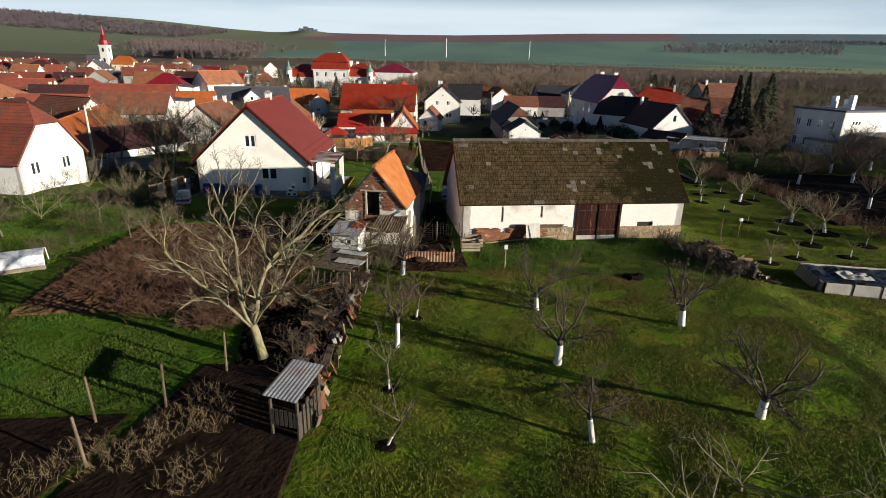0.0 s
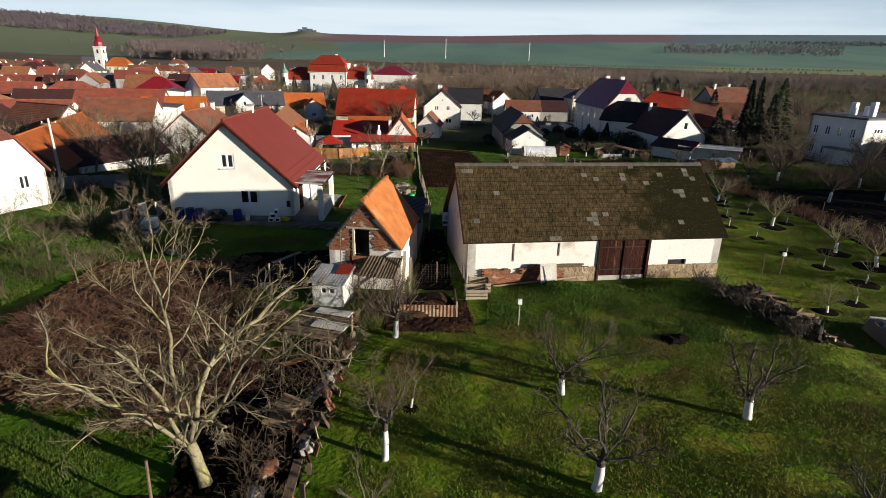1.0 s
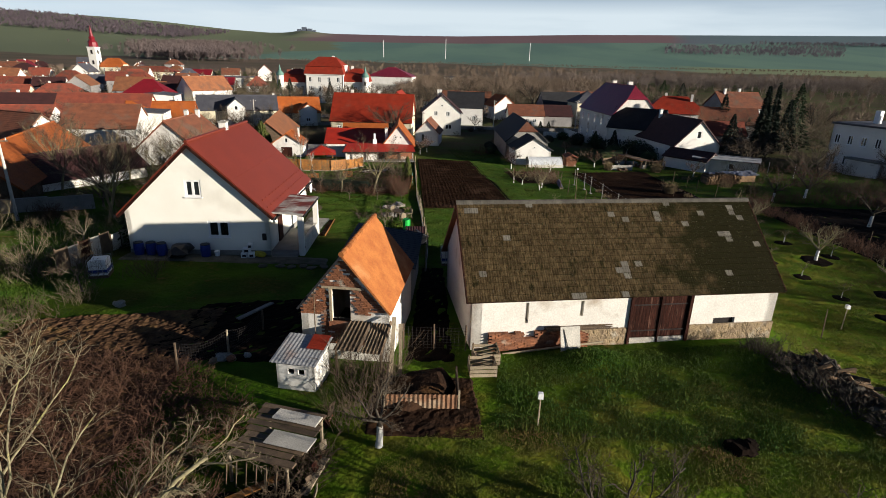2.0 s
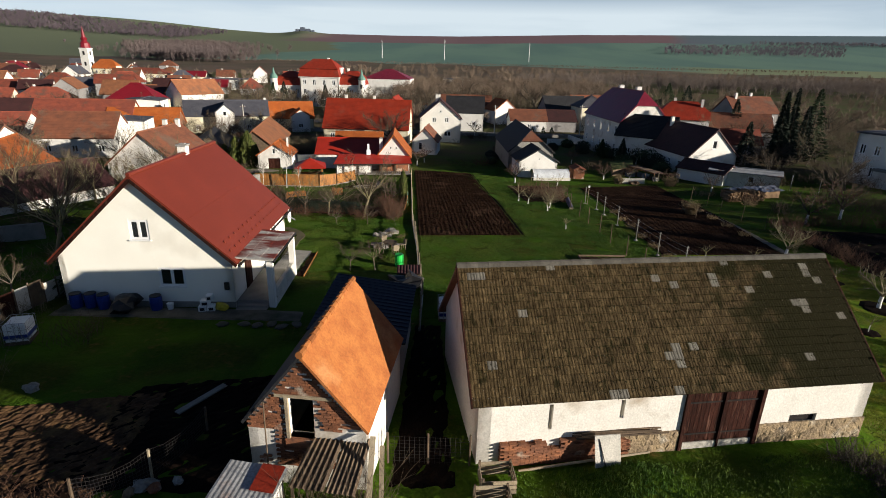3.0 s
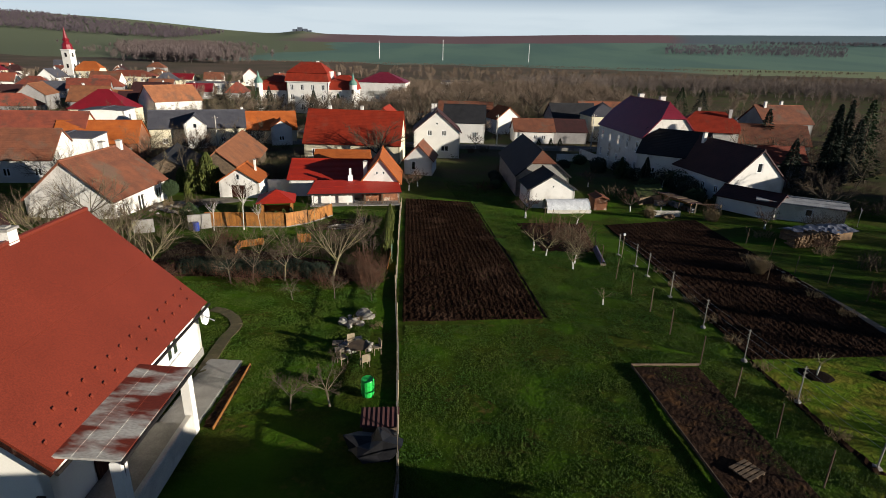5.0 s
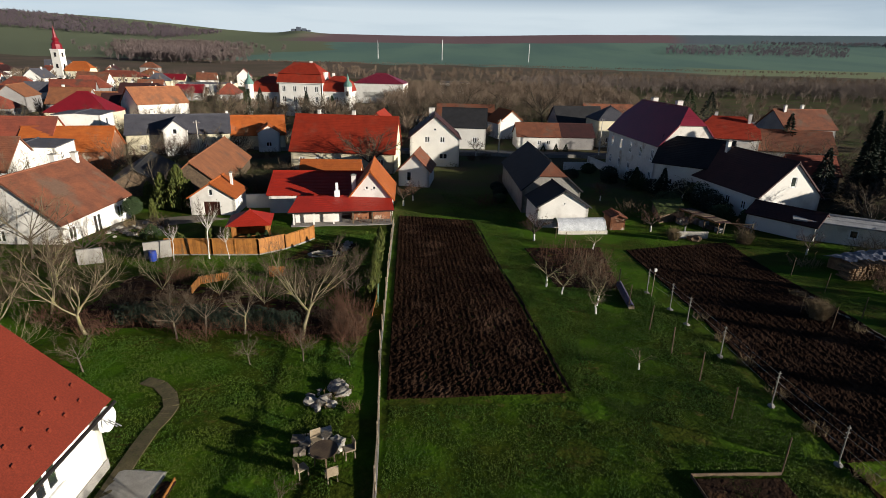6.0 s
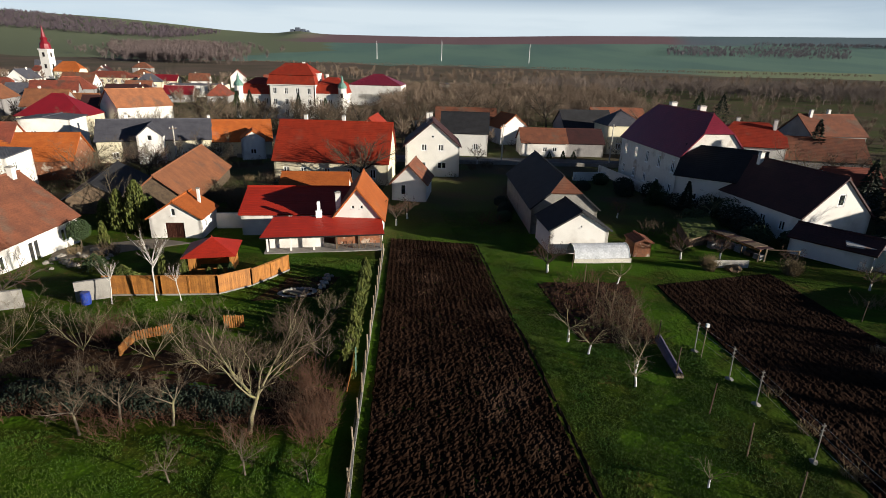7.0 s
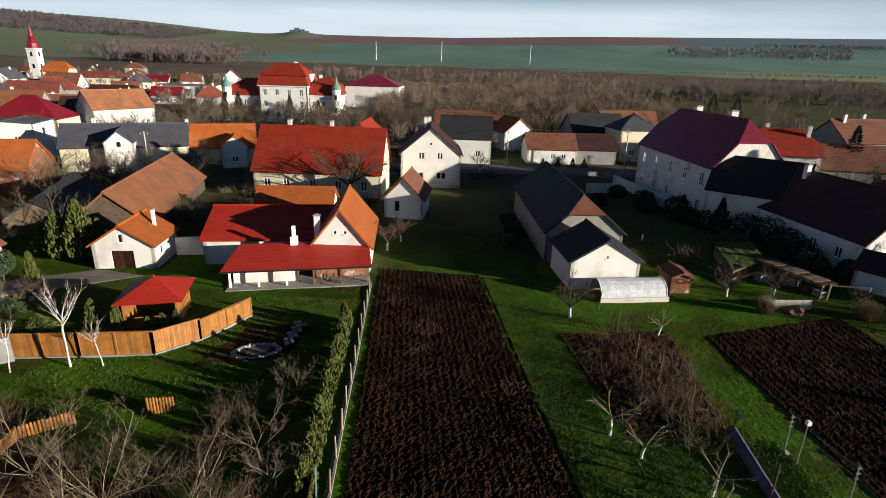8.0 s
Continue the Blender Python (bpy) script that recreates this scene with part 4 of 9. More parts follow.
    for a, b, za, zb in (((-4.8, 35.3), (-1.3, 35.3), 3.05, 2.6), ((-1.3, 35.3), (-1.3, 40.8), 2.6, 2.6), ((-1.3, 40.8), (-4.8, 40.8), 2.6, 3.05), ((-4.8, 40.8), (-4.8, 35.3), 3.05, 3.05)):
        d = Vector((b[0] - a[0], b[1] - a[1], 0))
        wall_panel(m, (*a, -0.3), d, [(0, 0), (d.length, 0), (d.length, zb + 0.2), (0, za + 0.2)], (), 0.15)
    part("wall", m, GREY_PLASTER, t2)
    rm = M()
    slope(rm, (-1.05, 35.1, 2.62), (-1.05, 41.05, 2.62), (-5.0, 41.05, 3.14), (-5.0, 35.1, 3.14), 4.2, 0.0, 0.05)
    part("roof_sheet", rm, BLUE_METAL, t2)
    for i in range(18):
        yy = 35.15 + i * 0.342
        part("rib", M().beam((-1.05, yy, 2.64), (-5.0, yy, 3.155), 0.09, 0.02), BLUE_METAL, t2)


shed()

# ---- houses of the village ----
H = house
W = lambda n, ln, z0, z1, w_=1.0: [(ln * (i + 0.5) / n - w_ / 2, z0, ln * (i + 0.5) / n + w_ / 2, z1) for i in range(n)]  # noqa: E731
H("neighbour_house", "white neighbouring house with a brown tile roof", -38.45, 43.64, 85, 6.9, 11, 3.05, 7.15, PLASTER, FADED_RED, wins={"f": [(1.1, 1.95, 2.1, 3.1), (4.3, 1.95, 5.3, 3.1)]}, gz=-0.3, hip=1.2, hipback=1.2, chimneys=[(0.6, 1.0, 0.5)])
H("garage", "small white garage with an orange tile roof", -27.2, 99.6, 6, 5.0, 4.8, -0.62, 1.0, PLASTER, ORANGE_TILE, wins={"f": [(2.2, 2.45, 2.6, 3.2)], "r": [(1.2, 1.0, 1.7, 1.8)]}, doors=[("f", 1.5, 0.1, 3.3, 1.75)], chimneys=[(1.4, 0.8, 0.6, 0.25)], gz=-2.9, over=0.3)
H("courtyard_house", "farmhouse wing with a bright orange roof and white gable", -9.2, 102.6, 5, 4.9, 9.0, -0.3, 2.75, PLASTER, ORANGE_TILE, wins={"f": [(1.9, 3.6, 2.15, 3.9), (2.75, 3.6, 3.0, 3.9)]}, gz=-2.95, chimneys=[(-1.9, -4.0, -0.6, 0.5)])
H("courtyard_wing", "long farmhouse wing under a red tile roof", -15.6, 104.4, 97, 9.4, 12.0, -0.5, 1.2, PLASTER, BRIGHT_RED, gz=-2.95, over=0.3, hipback=0)
H("outbuilding", "low orange-roofed outbuilding behind the farm", -16.5, 112.5, 95, 5, 8.0, -0.4, 1.2, PLASTER, ORANGE_TILE, gz=-3.0)
H("row_house", "long red-roofed house with dark shadows of a tree", -17.6, 130.6, 89, 9.6, 17.2, 0.5, 5.6, CREAM, RED_TILE, wins={"l": [(1.4, 1.0, 2.3, 2.4), (4.0, 1.0, 4.9, 2.4), (7.6, 1.0, 8.5, 2.4), (11.0, 1.0, 11.9, 2.4), (14.5, 1.0, 15.4, 2.4)]}, gz=-3.1, chimneys=[(1.0, 5.0, 0.8), (0.8, -1.0, 0.8)], over=0.4)
H("yellow_house", "long yellow house with a grey slate roof", -53.0, 143.2, 112, 7.4, 18, 0.7, 3.7, CREAM, GREY_ROOF, wins={"l": [(2.2, 1.0, 3.2, 2.0), (6.0, 1.0, 7.0, 2.0), (13, 1.0, 14, 2.0)]}, gz=-3.4, chimneys=[(0.5, 4.6, 0.9)])
H("orange_house", "house with patched orange and red tile roof", -41.8, 151.0, 110, 8.0, 13, -0.2, 3.1, CREAM, ORANGE_TILE, wins={"l": [(3, 1.0, 4, 2.1), (8, 1.0, 9, 2.1)]}, gz=-3.4, chimneys=[(0.6, 4.6, 0.9)])
H("crimson_house", "pink house with a crimson hipped roof", -90, 171, 100, 10, 14, 1.4, 5.6, CREAM, MAGENTA_ROOF, wins={"l": W(4, 14, 1.6, 3.2)}, gz=-3.3, hip=5.6)
H("white_hall", "white building with a brown tile roof", -79.4, 183.5, -35, 9, 13.5, 2.7, 6.5, PLASTER, FADED_ORANGE, wins={"r": W(3, 14, 1.5, 3.0), "f": W(2, 9, 1.5, 2.6)}, gz=-3.0)
H("gabled_house", "two-storey white house with a dark red roof", -3.0, 138.4, 3, 8.8, 9.6, 2.0, 5.7, PLASTER, DKBROWN_ROOF, wins={"f": [(2.6, 4.3, 3.5, 5.4), (5.3, 4.3, 6.2, 5.4), (1.9, 1.4, 3.4, 2.5), (5.2, 1.4, 6.7, 2.5), (4.2, 6.4, 4.6, 6.8)], "r": [(2, 1.2, 3, 2.6)]}, gz=-3.2, chimneys=[(-0.8, 0.8, 0.9), (-0.2, 2.5, 0.8)])
H("cottage", "white cottage with a black slate roof", 2.9, 160.5, 88, 8, 9.6, 1.5, 5.0, PLASTER, DARK_ROOF, wins={"l": W(2, 9.6, 1.3, 2.6), "f": [(2, 1.3, 3, 2.6), (5, 1.3, 6, 2.6)]}, gz=-3.3)
H("little_house", "little white house with an orange roof", -4.9, 119.5, -4, 4.6, 6.5, -0.5, 1.8, PLASTER, BROWN_TILE, wins={"f": [(1.2, 0.9, 1.9, 2.3)]}, gz=-3.1)
H("long_barn", "grey farm building with a black slate roof and tiled hip", 12.5, 112.4, 2.5, 7.2, 19, 0.15, 3.2, CONCRETE, DARK_ROOF, gz=-3.0, hip=1.6, hipback=0.0, over=0.3, hip_mat=BROWN_TILE)
H("gable_annex", "low white annex with a black roof", 12.9, 99.0, 6, 5.8, 5.4, -0.25, 1.5, PLASTER, DARK_ROOF, wins={"f": [(2.9, 2.9, 3.05, 3.1)]}, gz=-2.95, over=0.3)
H("manor_farm", "two-storey house with a maroon half-hipped roof", 35.3, 130.6, 5, 9.2, 21, 3.7, 9.0, OLD_PLASTER, PURPLE_ROOF, wins={"l": W(5, 21, 4.0, 5.8) + W(5, 21, 1.0, 2.4), "f": []}, gz=-3.1, hip=2.0, hipback=2.0, chimneys=[(0.5, 4.5, 0.7, 0.9), (0.9, -3.5, 0.7, 0.9)])
H("dark_house", "white house with a dark brown roof and shuttered gable window", 40.1, 109.8, 10, 8.2, 16, 0.5, 4.45, PLASTER, DKBROWN_ROOF, wins={"f": [(3.7, 4.5, 4.5, 5.8)], "l": [(10, 1.2, 10.9, 2.3), (13, 1.2, 13.9, 2.3)]}, gz=-3.0, chimneys=[(-0.6, 4.0, 0.8)])
H("black_house", "white farm wing with a black slate roof", 36.6, 118.2, 55, 8.2, 9.5, 1.6, 4.9, PLASTER, DARK_ROOF, wins={"l": [(2, 1.4, 3, 2.4), (5, 1.4, 6, 2.4)]}, gz=-3.0)
H("low_house", "low white house with an old brown roof", 19.4, 162.5, 92, 7.5, 9.5, -0.4, 2.0, PLASTER, BROWN_TILE, wins={"l": [(4.5, 1.0, 5.4, 2.0), (6.5, 1.0, 7.4, 2.0)]}, gz=-3.3)
H("dark_cottage", "dark roofed cottage beside the street", 28.0, 163.5, 92, 7.5, 8, -0.4, 2.0, GREY_PLASTER, DKBROWN_ROOF, gz=-3.3)
H("beige_house", "two-storey beige house with a grey hipped roof", 37.4, 169, 8, 8, 8, 3.0, 5.9, CREAM, GREY_ROOF, wins={"f": [(2, 1.2, 3.2, 2.5), (5, 1.2, 6.2, 2.5), (5, 4.0, 6.2, 5.3)]}, gz=-3.4, hip=4.2)
H("garden_house", "long white house with a brown tile roof", -39.5, 89.0, 2.5, 9, 11.5, 0.1, 4.0, PLASTER, BROWN_TILE, wins={"r": [(1.0, 0.9, 2.2, 2.2), (4.8, 0.3, 6.2, 2.3), (9, 0.9, 10.2, 2.2)], "f": [(3, 1, 4, 2.2)]}, gz=-2.85, chimneys=[(-0.5, 2.5, 0.8), (0.3, 4.6, 0.7)])
H("old_barn", "old barn with a sagging brown tile roof", -35.2, 116.0, 12, 7.4, 23, -1.2, 1.9, WOOD, FADED_ORANGE, gz=-3.1)

H("dark_barn", "low dark-roofed barn beside the old barn", -43.0, 112.0, 20, 7.6, 14, -1.7, 0.6, WOOD, DARK_ROOF, gz=-3.1)


def dormer(name, label, x, y, turn, w, l, eave, ridge, wall_mat, roof_mat, base, wins=()):
    return house(name, label, x, y, turn, w, l, eave, ridge, wall_mat, roof_mat, wins={"f": list(wins)}, gz=base, over=0.2, verge=0.15)


dormer("cross_gable", "white cross gable of the yellow house", -52.2, 140.0, 22, 4.0, 6.0, 1.6, 3.3, PLASTER, GREY_ROOF, -3.4, [(1.6, 4.2, 2.4, 5.2)])
dormer("cross_gable", "white extension of the orange-roofed house", -37.0, 147.0, 20, 4.2, 5.0, 0.6, 2.0, PLASTER, ORANGE_TILE, -3.4, [(1.5, 1.2, 2.6, 2.2)])
dormer("cross_gable", "rear cross gable of the red-roofed house", -12.6, 136.0, -1, 6.0, 9.0, 3.4, 6.1, CREAM, RED_TILE, -3.1)

# ---- trees ----


def grow(seed, h=5.0, r=0.14, trunk=1.2, limbs=6, kids=(6, 6, 4), spread=0.9, lift=0.25, wob=0.22, shrink=0.62, crook=0.0, fork=0.48):
    """A bare tree: returns the meshes of its trunk with the limbs, and of its twigs."""
    rng = random.Random(seed)
    wood, twigs = M(), M()

    def rvec():
        return Vector((rng.gauss(0, 1), rng.gauss(0, 1), rng.gauss(0, 1)))

    def branch(p, d, ln, rad, level):
        n = (8, 6, 4, 3)[min(level, 3)]
        pts, rads = [p.copy()], [rad]
        for i in range(n):
            d = (d + rvec() * wob * (0.6 + 0.25 * level) * 0.5 + Vector((0, 0, lift * (0.3 if level > 1 else 0.12)))).normalized()
            p = p + d * ln / n
            pts.append(p.copy())
            rads.append(max(0.004, rad * (1 - 0.55 * (i + 1) / n)))
        (wood if level < 2 else twigs).tube(pts, rads, 6 if level == 0 else (5 if level == 1 else 3), level < 2)
        if level <= len(kids) - 1:
            k = kids[level]
            for j in range(k):
                f = 0.22 + 0.78 * (j + rng.random() * 0.9) / k
                f = min(f, 0.99)
                x = f * n
                i = min(int(x), n - 1)
                q = pts[i].lerp(pts[i + 1], x - i)
                ax = pts[i + 1] - pts[i]
                side = rvec()
                side = (side - ax * side.dot(ax) / ax.length_squared).normalized()
                nd = (ax.normalized() * (0.75 + 0.3 * rng.random()) + side * (0.65 + 0.45 * rng.random()) * spread).normalized()
                branch(q, nd, ln * shrink * (0.65 + 0.5 * rng.random()) * (1.12 - 0.45 * f), max(0.0045, rads[i] * 0.55), level + 1)

    p = Vector((0, 0, -0.12))
    lean = Vector((rng.uniform(-0.15, 0.15) + crook, rng.uniform(-0.12, 0.12), 1)).normalized()
    pts, rads = [p.copy()], [r * 1.25]
    for i in range(4):
        lean = (lean + rvec() * 0.07).normalized()
        p = p + lean * (trunk + 0.12) / 4
        pts.append(p.copy())
        rads.append(r * (1.0 - 0.06 * i))
    wood.tube(pts, rads, 8, False)
    for j in range(limbs):
        a = 2 * math.pi * (j + rng.random() * 0.6) / limbs
        up = rng.uniform(0.35, 1.15)
        d = Vector((math.cos(a) * spread, math.sin(a) * spread, up)).normalized()
        q = pts[-1].lerp(pts[-2], rng.random() * 0.8)
        branch(q, d, (h - trunk) * rng.uniform(0.62, 0.95), r * fork * rng.uniform(0.8, 1.2), 0)
    return wood, twigs


def bare_tree(name, label, x, y, seed, bark=None, twig=None, band=0.0, band_r=None, turn=0, size=1.0, group="", soil=0.0, **kw):
    z = ground_z(x, y)
    th = thing(name, label, "tree", (x, y, z - 0.02), turn, group)
    wood, twigs = grow(seed, **kw)
    part("trunk", wood, bark or BARK, th, smooth=True)
    part("crown", twigs, twig or TWIG, th)
    if band:
        r = kw.get("r", 0.14)
        bm_ = M()
        src = wood.v[:8 * 5]
        rows_ = [[Vector(src[i * 8 + j]) for j in range(8)] for i in range(5)]
        frac = band / (kw.get("trunk", 1.2)) * 4
        grid = []
        for t in (0.0, frac * 0.34, frac * 0.67, frac):
            i = min(int(t), 3)
            row = [rows_[i][j].lerp(rows_[i + 1][j], t - i) for j in range(8)]
            c = sum(row, Vector()) / 8
            grid.append([c + (p - c) * 1.06 for p in row] + [c + (row[0] - c) * 1.06])
        bm_.sheet(grid)
        part("limewash_band", bm_, LIME, th, "white limewashed lower trunk", True)
    if soil:
        s = M()
        ring = [(0, 0, 0.06)]
        rng = random.Random(seed)
        k = 14
        s.v = [(0, 0, 0.09)] + [(soil * rng.uniform(0.45, 0.65) * math.cos(6.283 * j / k), soil * rng.uniform(0.45, 0.65) * math.sin(6.283 * j / k), 0.07) for j in range(k)] + \
              [(soil * rng.uniform(0.85, 1.1) * math.cos(6.283 * j / k), soil * rng.uniform(0.85, 1.1) * math.sin(6.283 * j / k), -0.04) for j in range(k)]
        s.f = [(0, 1 + j, 1 + (j + 1) % k) for j in range(k)] + [(1 + j, 1 + k + j, 1 + k + (j + 1) % k, 1 + (j + 1) % k) for j in range(k)]
        part("root_mound", s, DARK_SOIL, th, "ring of dug dark soil round the foot")
    if size != 1.0:
        th.scale = (size, size, size)
    return th


bare_tree("walnut_tree", "large bare pale-barked walnut tree", -5.35, 15.3, 17, PALE_BARK, PALE_TWIG, h=7.4, r=0.17, trunk=1.4, limbs=6, kids=(9, 9, 8), spread=0.64, crook=-0.2, shrink=0.46, lift=0.15, wob=0.5, fork=0.42)
OR = "orchard trees"
ORCH = [(4.9, 20.2, 1, 3.6, 0.10, 0.9), (5.0, 15.8, 2, 3.4, 0.13, 1.0), (5.3, 11.6, 3, 2.5, 0.08, 0.9), (10.75, 19.2, 4, 3.3, 0.13, 0.95), (10.67, 13.0, 5, 3.5, 0.13, 0.85), (-0.8, 16.6, 6, 3.3, 0.09, 1.3), (-1.35, 23.9, 9, 3.0, 0.11, 1.0)]
for x, y, s, h, r, tr in ORCH:
    bare_tree("fruit_tree", "bare fruit tree with white limewashed trunk on turf", x, y, s, DARK_BARK, TWIG, band=tr * 0.8, group=OR, h=h, r=r, trunk=tr, limbs=6, kids=(7, 6, 5), spread=0.9, shrink=0.5, wob=0.55, lift=0.3, fork=0.36)
for x, y, s, h in ((-0.7, 13.7, 21, 2.4), (-0.5, 11.0, 22, 2.6), (-0.3, 19.0, 23, 2.2)):
    bare_tree("sapling", "slender bare sapling in a ring of dug soil", x, y, s, BARK, TWIG, band=0.5, group="saplings", soil=0.4, h=h, r=0.035, trunk=1.1, limbs=4, kids=(5, 4), spread=0.5, shrink=0.5)
# fallen prunings in the near turf
for x, y, s in ((8.6, 9.9, 31), (11.9, 9.0, 32), (7.0, 8.6, 33)):
    bare_tree("young_plum", "low bare plum shrub with pale forked stems", x, y, s, PALE_BARK, PALE_TWIG, h=2.2, r=0.05, trunk=0.25, limbs=5, kids=(5, 4), spread=1.1, shrink=0.6, group="plum shrubs")

RINGS = [(23.0, 45.9, 0.9), (26.7, 46.4, 1.35)]
# the young orchard beyond the barn, each tree in its ring of soil
young = bare_tree("young_tree", "young bare tree with white trunk in dug soil", 23.0, 45.9, 41, PALE_BARK, TWIG, band=0.6, group="young orchard", soil=0.85, h=1.7, r=0.035, trunk=0.8, limbs=4, kids=(4, 3), spread=0.9)
for i, (x, y, s) in enumerate(((26.8, 54.7, 1), (27.1, 51.0, 0.9), (23.8, 43.2, 0.8), (24.1, 39.8, 0.7), (24.8, 37.0, 0.9), (25.4, 34.1, 1.2), (22.5, 30.8, 0.9), (26.2, 31.4, 0.9), (29.2, 34.2, 1.0), (19.9, 54.8, 1.1), (23.6, 54.9, 0.9), (28.5, 47.5, 0.9), (24.5, 49.5, 1.0), (21.0, 50.0, 0.9))):
    RINGS.append((x, y, 0.9 * s))
    copy_thing(young, pose(x, y, ground_z(x, y), 0, 0, 47 * i) @ Matrix.Scale(s, 4))
old = bare_tree("old_apple_tree", "spreading bare apple tree with white trunk", 26.7, 46.4, 51, PALE_BARK, PALE_TWIG, band=0.8, group="old apple trees", soil=1.3, h=3.3, r=0.11, trunk=0.9, limbs=6, kids=(6, 6, 4), spread=1.15, shrink=0.56)
for i, (x, y, s) in enumerate(((27.7, 40.2, 0.95), (28.4, 37.3, 1.05), (20.0, 29.3, 0.55), (27.2, 57.0, 1.0))):
    RINGS.append((x, y, 1.35 * s))
    copy_thing(old, pose(x, y, ground_z(x, y), 0, 0, 67 * i + 20) @ Matrix.Scale(s, 4))

# garden trees beyond the house
GT = "garden trees"
birch = bare_tree("birch_tree", "white-stemmed bare birch tree", -20.0, 80.5, 61, BIRCH, TWIG, group="birches", h=5.6, r=0.06, trunk=3.2, limbs=8, kids=(7, 6, 3), spread=0.48, shrink=0.48, lift=0.45)
copy_thing(birch, pose(-22.6, 79.6, ground_z(-22.6, 79.6), 0, 0, 120) @ Matrix.Scale(0.62, 4))
copy_thing(birch, pose(-18.4, 80.8, ground_z(-18.4, 80.8), 0, 0, 250) @ Matrix.Scale(0.55, 4))
cherry = bare_tree("cherry_tree", "tall bare cherry tree with pale bark", -8.0, 66.0, 62, PALE_BARK, TWIG, group=GT, h=6.2, r=0.11, trunk=2.2, limbs=6, kids=(7, 7, 6), spread=0.6, shrink=0.58, lift=0.3, wob=0.34)
ash = bare_tree("ash_tree", "slanting pale-stemmed bare tree", -20.6, 65.5, 63, PALE_BARK, TWIG, group=GT, h=5.6, r=0.10, trunk=1.6, limbs=5, kids=(7, 6, 5), spread=0.55, shrink=0.56, crook=-0.35, lift=0.3, wob=0.34)
plum = bare_tree("plum_tree", "low crooked bare plum tree", -15.1, 65.3, 64, BARK, TWIG, group=GT, h=3.2, r=0.055, trunk=1.2, limbs=5, kids=(6, 5, 5), spread=0.7, shrink=0.58, wob=0.36)
shrubby = bare_tree("hazel", "many-stemmed bare hazel in the garden", -11.8, 70.6, 65, PALE_BARK, PALE_TWIG, group=GT, h=3.8, r=0.04, trunk=0.2, limbs=8, kids=(5, 5, 4), spread=0.75, shrink=0.52, lift=0.4)
for proto, rows in ((plum, ((-18.0, 61.4, 0.75, 40), (-9.9, 62.8, 0.6, 80), (-7.2, 63.4, 0.7, 140), (-13.8, 66.1, 1.0, 200), (-11.5, 66.2, 1.1, 260), (-16.6, 67.4, 0.9, 300), (-4.6, 63.1, 0.5, 10), (-4.6, 50.6, 0.85, 60), (-6.3, 50.2, 0.7, 190), (-6.6, 72.5, 1.15, 33), (-5.9, 71.2, 0.9, 210), (-19.2, 36.0, 0.9, 88), (-18.1, 28.8, 0.8, 130), (-27.5, 35.9, 0.9, 15), (-25.7, 28.5, 0.9, 77), (-22.4, 32.5, 0.9, 177), (-23.5, 42.5, 1.0, 277))),
                    (cherry, ((-24.5, 68.0, 0.8, 70), (-28.0, 66.0, 1.0, 160), (-33.5, 61.0, 1.0, 220), (-30.0, 55.5, 0.9, 300), (-39.5, 62.5, 1.1, 20), (-36.0, 68.5, 0.9, 130), (-44.5, 70.0, 1.1, 200), (-47.0, 58.0, 1.1, 260), (-28.5, 74.0, 0.7, 300), (-51.0, 78.0, 1.1, 30))),
                    (shrubby, ((-15.4, 71.8, 0.9, 90), (-19.8, 72.5, 0.9, 150), (-23.5, 72.0, 0.9, 200), (-22.8, 63.0, 0.8, 10), (-26.5, 61.5, 0.9, 110), (-23.6, 47.5, 0.8, 160), (-21.7, 57.0, 0.7, 210), (-30.2, 43.0, 0.8, 260), (-24.0, 38.5, 0.8, 300), (-26.8, 33.0, 0.8, 45), (-7.2, 78.5, 0.55, 130), (-15.6, 27.5, 0.6, 0))),
                    (ash, ((-25.0, 64.5, 0.9, 190), (-36.5, 74.0, 0.8, 250), (-53.0, 66.0, 1.0, 30), (-58, 74, 1.0, 120)))):
    for x, y, s, a in rows:
        copy_thing(proto, pose(x, y, ground_z(x, y), 0, 0, a) @ Matrix.Scale(s, 4))
# gardens on the other side of the field
apple = bare_tree("apple_tree", "bare apple tree with white trunk in the grass", 9.1, 89.9, 71, DARK_BARK, RED_TWIG, band=0.8, group="field trees", h=3.4, r=0.1, trunk=1.0, limbs=6, kids=(7, 6, 5), spread=0.95, shrink=0.52)
for x, y, s, a in ((22.9, 95.5, 0.9, 40), (26.9, 95.9, 0.85, 80), (21.3, 111.0, 0.9, 150), (5.2, 147.0, 1.2, 200), (31.9, 93.4, 0.7, 250), (-5.6, 104.5, 1.0, 300), (-4.6, 107.5, 0.9, 30), (35.5, 88.0, 0.8, 90)):
    copy_thing(apple, pose(x, y, ground_z(x, y), 0, 0, a) @ Matrix.Scale(s, 4))
vine = bare_tree("pruned_tree", "small hard-pruned white-trunked tree", 10.6, 70.9, 72, PALE_BARK, PALE_TWIG, band=0.7, group="pruned trees", h=2.2, r=0.06, trunk=0.8, limbs=4, kids=(4, 3), spread=0.9)
for x, y, s, a in ((11.1, 63.6, 0.7, 40), (9.0, 74.5, 1.0, 90), (14.5, 87.5, 1.1, 140), (11.0, 72.3, 1.1, 200), (8.1, 76.1, 1.2, 250), (34.1, 113.0, 1.9, 10), (33.0, 112.2, 1.6, 100)):
    copy_thing(vine, pose(x, y, ground_z(x, y), 0, 0, a) @ Matrix.Scale(s, 4))
